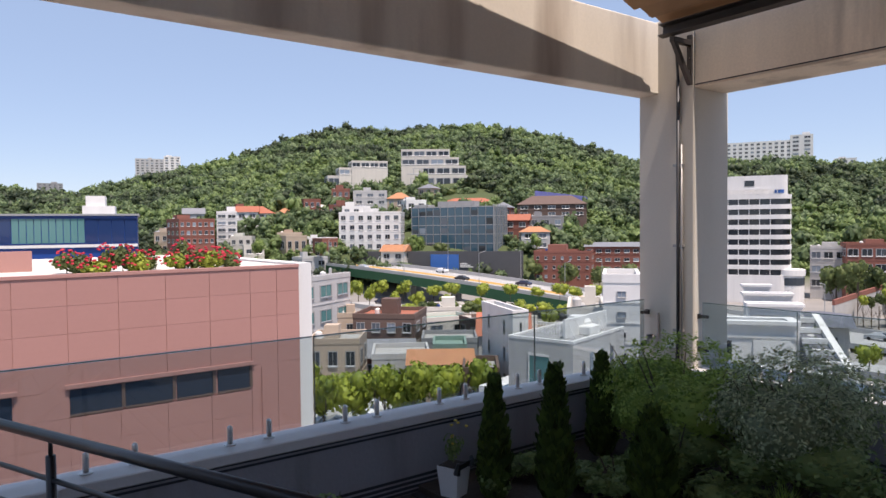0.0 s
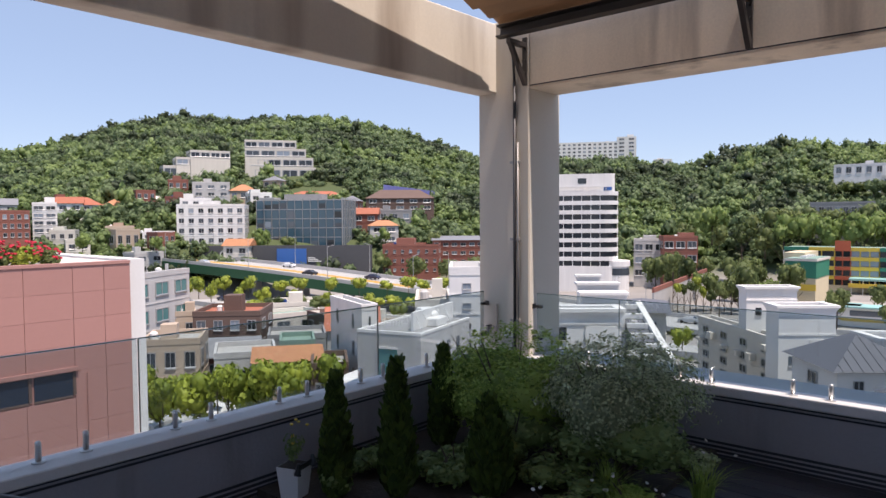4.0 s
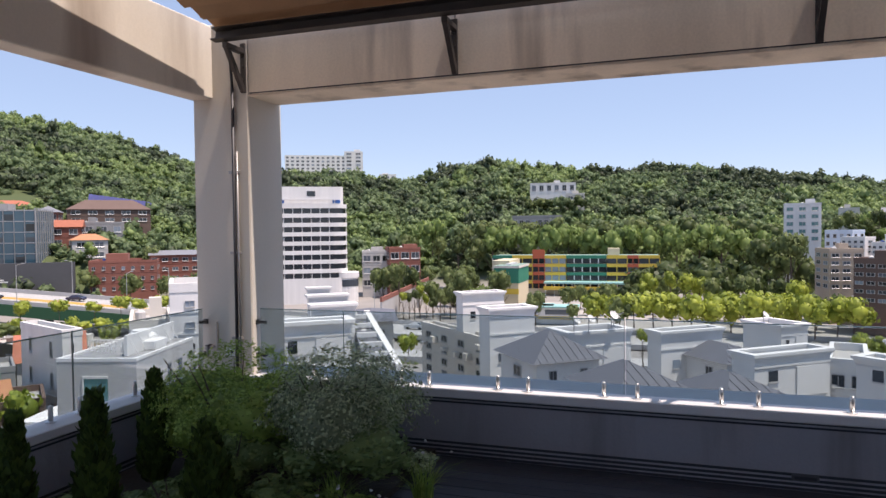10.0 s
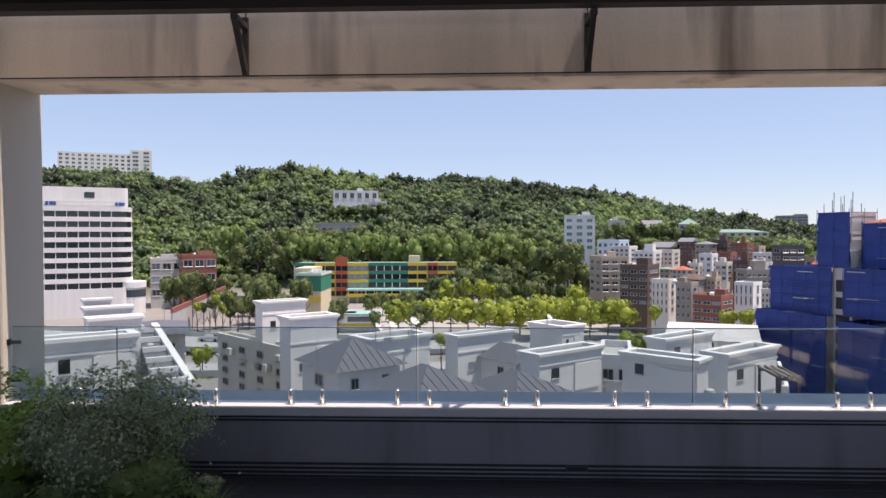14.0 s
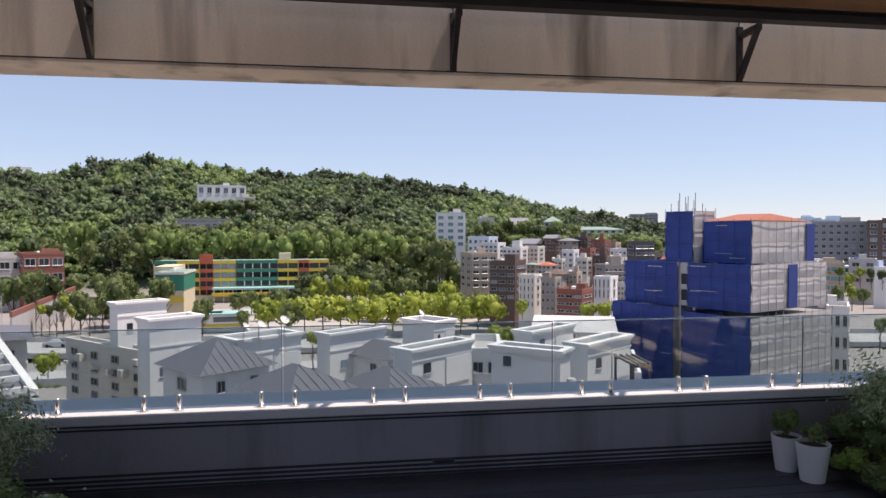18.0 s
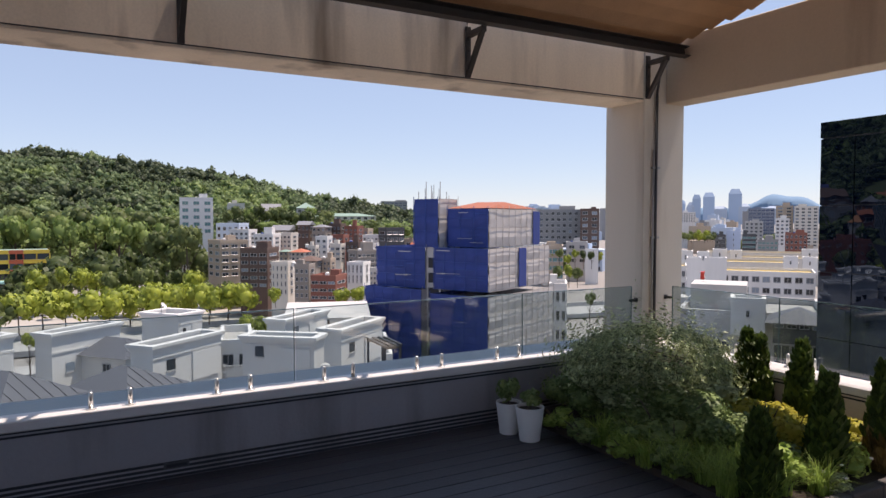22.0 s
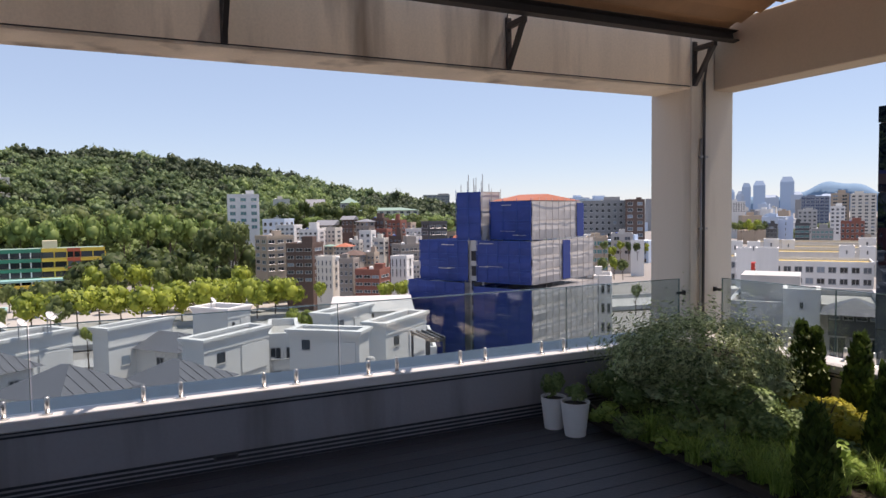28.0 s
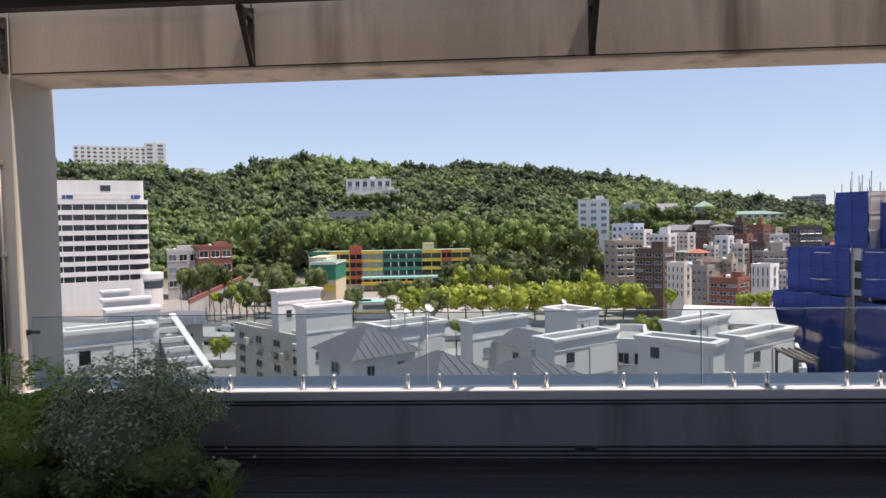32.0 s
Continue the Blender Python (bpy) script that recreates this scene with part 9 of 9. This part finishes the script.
def conifer(x, y, z, h, r, seed, mat, label, rust=False):
    """Narrow thuja: flat sprays set upright round a thin trunk, from the ground to a pointed tip."""
    t = thing("conifer", pose(x, y, z), label, "conifer", "dwarf conifers")
    rng = np.random.default_rng(seed)
    for nm, m, lo, hi, n in (("foliage", mat, 0.34 if rust else 0.02, 1.0, 1500), ("dry_foliage", LEAF_RUST, 0.02, 0.36, 520 if rust else 0)):
        if not n:
            continue
        u = lo + (hi - lo) * rng.random(n)
        prof = r * np.minimum(1.0, (u + 0.10) / 0.22) * (1 - np.clip((u - 0.25) / 0.75, 0, 1) ** 1.5 * 0.94)
        lump = 1 + 0.18 * np.sin(u * 26 + seed) * np.sin(rng.random(n) * 6.28)
        a = rng.random(n) * 6.283
        rad = prof * lump * np.sqrt(rng.uniform(0.45, 1.05, n))
        c = np.stack([rad * np.cos(a), rad * np.sin(a), u * h], 1)
        out = np.stack([np.cos(a), np.sin(a), 0 * a], 1)
        tang = np.stack([-np.sin(a), np.cos(a), 0 * a], 1)
        tw = rng.uniform(-1.0, 1.0, (n, 1))
        side = tang * np.cos(tw) + out * np.sin(tw)
        up = np.array((0, 0, 1.0)) + out * 0.35 + rng.normal(size=(n, 3)) * 0.15
        s = (0.016 + 0.010 * rng.random(n))[:, None]
        q = np.stack([c - side * s * 0.7, c + side * s * 0.7, c + side * s * 1.0 + up * s * 1.8, c + up * s * 3.0, c - side * s * 1.0 + up * s * 1.7], 1).reshape(-1, 3)
        part(nm, Shape().add(q.tolist(), [tuple(range(5 * i, 5 * i + 5)) for i in range(n)]), m, t)
    part("trunk", Shape().tube((0, 0, -0.04), (0, 0, h * 0.9), 0.016, 0.004, 7), BARK, t)
    part("inner_growth", Shape().lathe([(r * 0.35, 0.03), (r * 0.62, h * 0.14), (r * 0.58, h * 0.4), (r * 0.32, h * 0.72), (0.004, h * 0.95)], 10), LEAF_THUJA, t)


for i, (x, y, h, r) in enumerate(((1.97, 3.20, 0.66, 0.072), (2.20, 2.95, 0.745, 0.085), (3.02, 3.32, 0.65, 0.078), (2.57, 2.58, 0.52, 0.12))):
    conifer(x, y, 0.05, h, r, 60 + i, LEAF_THUJA, "dark narrow dwarf conifer in shade by the parapet")
for i, (x, y, h, r, ru) in enumerate(((3.04, -4.44, 0.68, 0.075, False), (2.94, -4.46, 0.64, 0.07, False), (2.60, -4.44, 0.66, 0.095, False), (2.06, -3.86, 0.60, 0.095, False), (1.95, -4.26, 0.64, 0.085, True), (2.03, -3.20, 0.48, 0.085, False))):
    conifer(x, y, 0.06, h, r, 80 + i, LEAF_THUJA, "narrow dwarf conifer with a browned foot" if ru else "narrow dark green dwarf conifer in the sunny bed", ru)
for i, (x, y, r, st, m, lab) in enumerate((
        (2.90, -4.40, 0.15, 0.8, LEAF_RUST, "low shrub with rusty red leaves"), (2.40, -4.00, 0.20, 0.85, LEAF_YELLOW, "small yellow-green shrub in sun"),
        (2.66, -4.12, 0.20, 0.8, LEAF_YELLOW, "small golden shrub beside the conifers"), (2.20, -4.36, 0.15, 0.9, LEAF_YELLOW, "small golden shrub by the parapet"),
        (2.30, -3.66, 0.17, 0.6, LEAF_FRESH, "low leafy green perennial plant"), (1.92, -3.72, 0.12, 0.6, LEAF_PALE, "low pale-leaved groundcover at the edge"),
        (1.95, -4.44, 0.12, 0.5, LEAF_PALE, "low pale groundcover by the edging"), (3.62, -3.10, 0.16, 0.6, LEAF_FRESH, "low broad-leaved green hosta"),
        (3.30, -3.06, 0.16, 0.55, LEAF_BOX, "low dark perennial at the bed edge"), (2.95, -3.10, 0.18, 0.55, LEAF_FRESH, "low perennial at the bed edge"),
        (2.80, -3.40, 0.24, 0.6, LEAF_BOX, "low dark shrub in the bed"), (2.60, -3.16, 0.16, 0.6, LEAF_BOX, "low dark green perennial clump"),
        (2.10, 2.35, 0.20, 0.5, LEAF_BOX, "low dark groundcover in shade"), (2.45, 2.05, 0.18, 0.5, LEAF_BOX, "low groundcover with small flowers"),
        (2.85, 1.85, 0.18, 0.5, LEAF_FRESH, "low green groundcover at the bed edge"), (2.75, 2.90, 0.22, 0.6, LEAF_BOX, "low dark shrub between conifers"),
        (2.35, 3.35, 0.16, 0.6, LEAF_BOX, "low plant at the parapet foot"), (2.90, 2.35, 0.24, 0.55, LEAF_BOX, "low dark shrub in the corner bed"),
        (3.65, 1.80, 0.15, 0.5, LEAF_PALE, "small pale-flowered plant at the wall"), (0.62, 3.10, 0.22, 0.75, LEAF_BOX, "low glossy-leaved shrub beside the railing"),
        (0.98, 3.25, 0.20, 0.7, LEAF_BOX, "low green shrub at the parapet"), (1.30, 2.75, 0.12, 0.5, LEAF_BOX, "low plant on the deck edge"))):
    shrub("low_plant", x, y, 0.05, r, st, 900, 0.11 if m is LEAF_FRESH else 0.085, m, lab, 100 + i, twigs=5)


shrub("green_shrub", 3.22, 2.10, 0.05, 0.46, 0.62, 6000, 0.040, LEAF_BOX, "dark leafy undergrowth below the silvery shrub", 396, 1.1, 1.0, 0.92, 6)
shrub("green_shrub", 3.35, 2.60, 0.05, 0.48, 0.75, 6000, 0.036, LEAF_FRESH, "fresh green shrub between the corner shrubs", 397, 1.0, 1.0, 0.92, 6)
shrub("green_shrub", 3.00, 2.75, 0.05, 0.34, 0.70, 4000, 0.045, LEAF_BOX, "dark green shrub in the corner bed", 398, 1.0, 1.0, 0.92, 6)
shrub("green_shrub", 2.98, -3.50, 0.05, 0.36, 0.75, 5000, 0.045, LEAF_BOX, "dark green leafy shrub at the foot of the large bush", 391, 1.1, 1.0, 0.9, 6)
shrub("green_shrub", 2.55, -3.62, 0.05, 0.28, 0.70, 3500, 0.055, LEAF_BOX, "dark green leafy shrub in the planting bed", 392, 1.1, 1.0, 0.9, 6)
shrub("green_shrub", 3.75, -3.42, 0.05, 0.30, 0.75, 3500, 0.05, LEAF_BOX, "dark green shrub by the parapet foot", 393, 1.0, 1.0, 0.9, 6)
shrub("golden_shrub", 2.62, -4.05, 0.05, 0.26, 0.80, 3000, 0.06, LEAF_YELLOW, "golden yellow-green shrub in full sun", 394, 1.0, 1.0, 0.85, 6)
shrub("golden_shrub", 2.32, -4.20, 0.05, 0.20, 0.80, 2400, 0.06, LEAF_YELLOW, "small golden shrub between the conifers", 395, 1.0, 1.0, 0.85, 6)
rngb = random.Random(19)
for i in range(34):
    x, y = rngb.uniform(1.95, 3.9), rngb.uniform(-4.45, -3.12)
    m = rngb.choice((LEAF_BOX, LEAF_BOX, LEAF_FRESH)) if y > -3.75 else rngb.choice((LEAF_FRESH, LEAF_BOX, LEAF_YELLOW))
    shrub("low_plant", x, y, 0.05, rngb.uniform(0.12, 0.21), rngb.uniform(0.55, 0.85), 420, 0.12, m, "low leafy green plant filling the bed", 400 + i, twigs=3)
for i in range(12):
    x, y = rngb.uniform(1.95, 3.2), rngb.uniform(1.95, 3.45)
    shrub("low_plant", x, y, 0.05, rngb.uniform(0.12, 0.20), rngb.uniform(0.5, 0.8), 420, 0.12, LEAF_BOX, "low dark leafy plant in the corner bed", 450 + i, twigs=3)


def grass_clump(x, y, seed):
    g = thing("grass_clump", pose(x, y, 0.06), "arching green ornamental grass", "grass", "grass clumps")
    rng = random.Random(seed)
    s = Shape()
    for i in range(130):
        a, ln, lean = rng.uniform(0, 6.28), rng.uniform(0.16, 0.32), rng.uniform(0.3, 1.0)
        c, sn = math.cos(a), math.sin(a)
        bx, by = rng.uniform(-0.05, 0.05), rng.uniform(-0.05, 0.05)
        pts = [(bx + c * ln * lean * k * k, by + sn * ln * lean * k * k, ln * (k - 0.45 * lean * k * k)) for k in (0, 0.35, 0.7, 1.0)]
        w = 0.004
        v = []
        for k, p in enumerate(pts):
            ww = w * (1 - k / 3.2)
            v += [(p[0] - sn * ww, p[1] + c * ww, p[2]), (p[0] + sn * ww, p[1] - c * ww, p[2])]
        s.add(v, [(0, 1, 3, 2), (2, 3, 5, 4), (4, 5, 7, 6)])
    part("blade_tuft", s, LEAF_FRESH, g)


for i, (x, y) in enumerate(((2.30, -3.40), (2.50, -3.30), (2.15, -3.55), (2.70, -3.25), (2.05, -3.40), (2.40, -3.55), (3.05, -3.25), (2.00, -3.18), (2.18, -3.14), (2.36, -3.18), (2.55, -3.12), (2.75, -3.10), (2.95, -3.12), (2.10, -3.30), (3.20, -3.12), (1.95, -3.62), (2.28, -3.26), (2.62, -3.42), (2.60, 1.75), (2.95, 2.05), (3.25, 1.62))):
    grass_clump(x, y, 300 + i)

# fallen pale petals and small white flowers
fl = thing("white_flowers", pose(0, 0, 0.16), "small white flowers over the groundcover", "flowers")
rngp = random.Random(8)
for i in range(46):
    x, y = rngp.choice(((2.4, 2.1), (2.9, 1.9), (3.7, 1.75), (1.95, -3.75), (1.97, -4.45)))
    part("bloom", Shape().lathe([(0.004, 0), (0.012, 0.008), (0.009, 0.012)], 6), POT, fl, at=pose(x + rngp.gauss(0, 0.11), y + rngp.gauss(0, 0.11), rngp.uniform(-0.03, 0.06), rngp.uniform(-40, 40), rngp.uniform(-40, 40), 0))


# ---- terrace: pots ----
def round_pot(x, y, h, r, seed, leaf, tall, label):
    p = thing("flower_pot", pose(x, y, 0.018), label, "plant pot", "white pots")
    part("pot", Shape().lathe([(r * 0.70, 0), (r * 0.72, 0.01), (r * 0.98, h * 0.93), (r, h * 0.95), (r, h), (r * 0.90, h), (r * 0.88, h * 0.90)], 32), POT, p, smooth=False)
    part("soil", Shape().lathe([(r * 0.86, h * 0.905), (r * 0.86, h * 0.915)], 24), SOIL, p)
    c = part("plant", stamp("plant", leaves(seed, 420, 0.16, 0.5), [(0, 0, 0, 1, 1)], leaf), leaf, p)
    c.matrix_basis = Matrix.LocRotScale((0, 0, h + tall * 0.5), None, (r * 0.95, r * 0.95, tall * 0.62))
    part("stem", Shape().tube((0, 0, h * 0.9), (0, 0, h + tall * 0.6), 0.008, 0.004, 6), BARK, p)


round_pot(3.63, -2.84, 0.245, 0.105, 501, LEAF_BOX, 0.13, "tapered white round pot with a low green plant")
round_pot(3.84, -2.80, 0.235, 0.095, 502, LEAF_BOX, 0.22, "tapered white round pot with a spindly reddish shrub")
sp = thing("flower_pot", pose(1.83, 3.40, 0.02, 0, 0, 20) @ Matrix.Diagonal((0.72, 0.72, 0.80, 1)), "tall square white pot with a black bow and yellow flowers", "plant pot", "white pots")
part("pot", Shape().add([(-0.07, -0.07, 0), (0.07, -0.07, 0), (0.07, 0.07, 0), (-0.07, 0.07, 0), (-0.10, -0.10, 0.27), (0.10, -0.10, 0.27), (0.10, 0.10, 0.27), (-0.10, 0.10, 0.27)],
                        [(3, 2, 1, 0), (4, 5, 6, 7), (0, 1, 5, 4), (1, 2, 6, 5), (2, 3, 7, 6), (3, 0, 4, 7)]), POT, sp)
part("soil", Shape().box(-0.09, 0.09, -0.09, 0.09, 0.271, 0.275), SOIL, sp)
part("bow", Shape().tube((-0.11, -0.10, 0.24), (-0.10, -0.11, 0.32), 0.03, 0.015, 6).tube((0.10, -0.11, 0.25), (0.12, -0.09, 0.32), 0.03, 0.015, 6).box(-0.105, 0.105, -0.105, -0.098, 0.262, 0.30), BLACKRAIL, sp, "black ribbon bow")
g = part("foliage", stamp("foliage", leaves(503, 380, 0.10, 0.3), [(0, 0, 0, 1, 1)], LEAF_BOX), LEAF_BOX, sp)
g.matrix_basis = Matrix.LocRotScale((0, 0, 0.40), None, (0.09, 0.09, 0.14))
for i in range(7):
    part("flower", Shape().lathe([(0.004, 0), (0.016, 0.010), (0.010, 0.016)], 7), SCHOOLYELLOW, sp, at=pose(rngp.uniform(-0.11, 0.11), rngp.uniform(-0.1, 0.1), rngp.uniform(0.40, 0.56)))


# ---- terrace: black railings ----
def railing(a, b, posts, label):
    a, b = Vector(a), Vector(b)
    d = (b - a)
    r = thing("railing", pose(0, 0, 0), label, "railing")
    part("handrail", Shape().tube(a, b, 0.021, n=12), BLACKRAIL, r, smooth=True)
    for k in (0.16, 0.30, 0.44):
        part("crossbar", Shape().tube(a + Vector((0, 0, -k)), b + Vector((0, 0, -k)), 0.010, n=8), BLACKRAIL, r, smooth=True)
    for u in posts:
        p = a + d * u
        part("post", Shape().tube((p.x, p.y, 0.0), (p.x, p.y, p.z - 0.07), 0.018, n=10).tube((p.x, p.y, p.z - 0.07), (p.x, p.y, p.z), 0.008, n=6), BLACKRAIL, r, smooth=True)


railing((-0.43, 3.60, 0.86), (0.47, 1.55, 0.86), (0.23, 0.72), "black metal handrail with thin crossbars beside the parapet")
railing((0.53, -2.62, 0.80), (0.05, -4.30, 0.84), (0.02, 0.12, 0.7), "black metal handrail with crossbars by the paved strip")

# roses on the pink building's roof
for i in range(26):
    x = -0.9 - 0.62 * i
    if 14.3 < -x < 15.2 or i < 4 or i > 17 or i == 10:
        continue
    wx, wy = 15.6 + x * math.cos(radians(1.0)), 36.35 + x * math.sin(radians(1.0)) + 1.2 + 0.4 * (i % 3)
    s = thing("rose_bush", pose(wx, wy, -0.60), "rose bush with red blooms on the roof garden", "rose bush", "roof roses")
    k = random.Random(i)
    rr = k.uniform(0.55, 0.85)
    hh = k.uniform(0.8, 1.25) + 0.35 * (i in (7, 8, 13, 14))
    c = part("foliage", stamp("rose_leaves", leaves(700 + i % 4, 420, 0.15, 0.6), [(0, 0, 0, 1, 1)], LEAF_TREE if i % 3 else LEAF_LIME), LEAF_TREE, s)
    c.matrix_basis = Matrix.LocRotScale((0, 0, hh * 0.5), None, (rr, rr * 0.8, hh * 0.62))
    b = Shape()
    for _ in range(26):
        a, e = k.uniform(0, 6.28), k.uniform(-0.2, 1.0)
        ce = math.sqrt(max(0.05, 1 - e * e))
        b.lathe([(0.03, 0), (0.085, 0.04), (0.05, 0.10)], 6, (math.cos(a) * ce * rr, math.sin(a) * ce * rr * 0.8, hh * 0.5 + e * hh * 0.6))
    part("bloom_cluster", b, ROSE, s)
    part("stem", Shape().tube((0, 0, -0.05), (0, 0, hh * 0.5), 0.03, 0.015, 6), BARK, s)
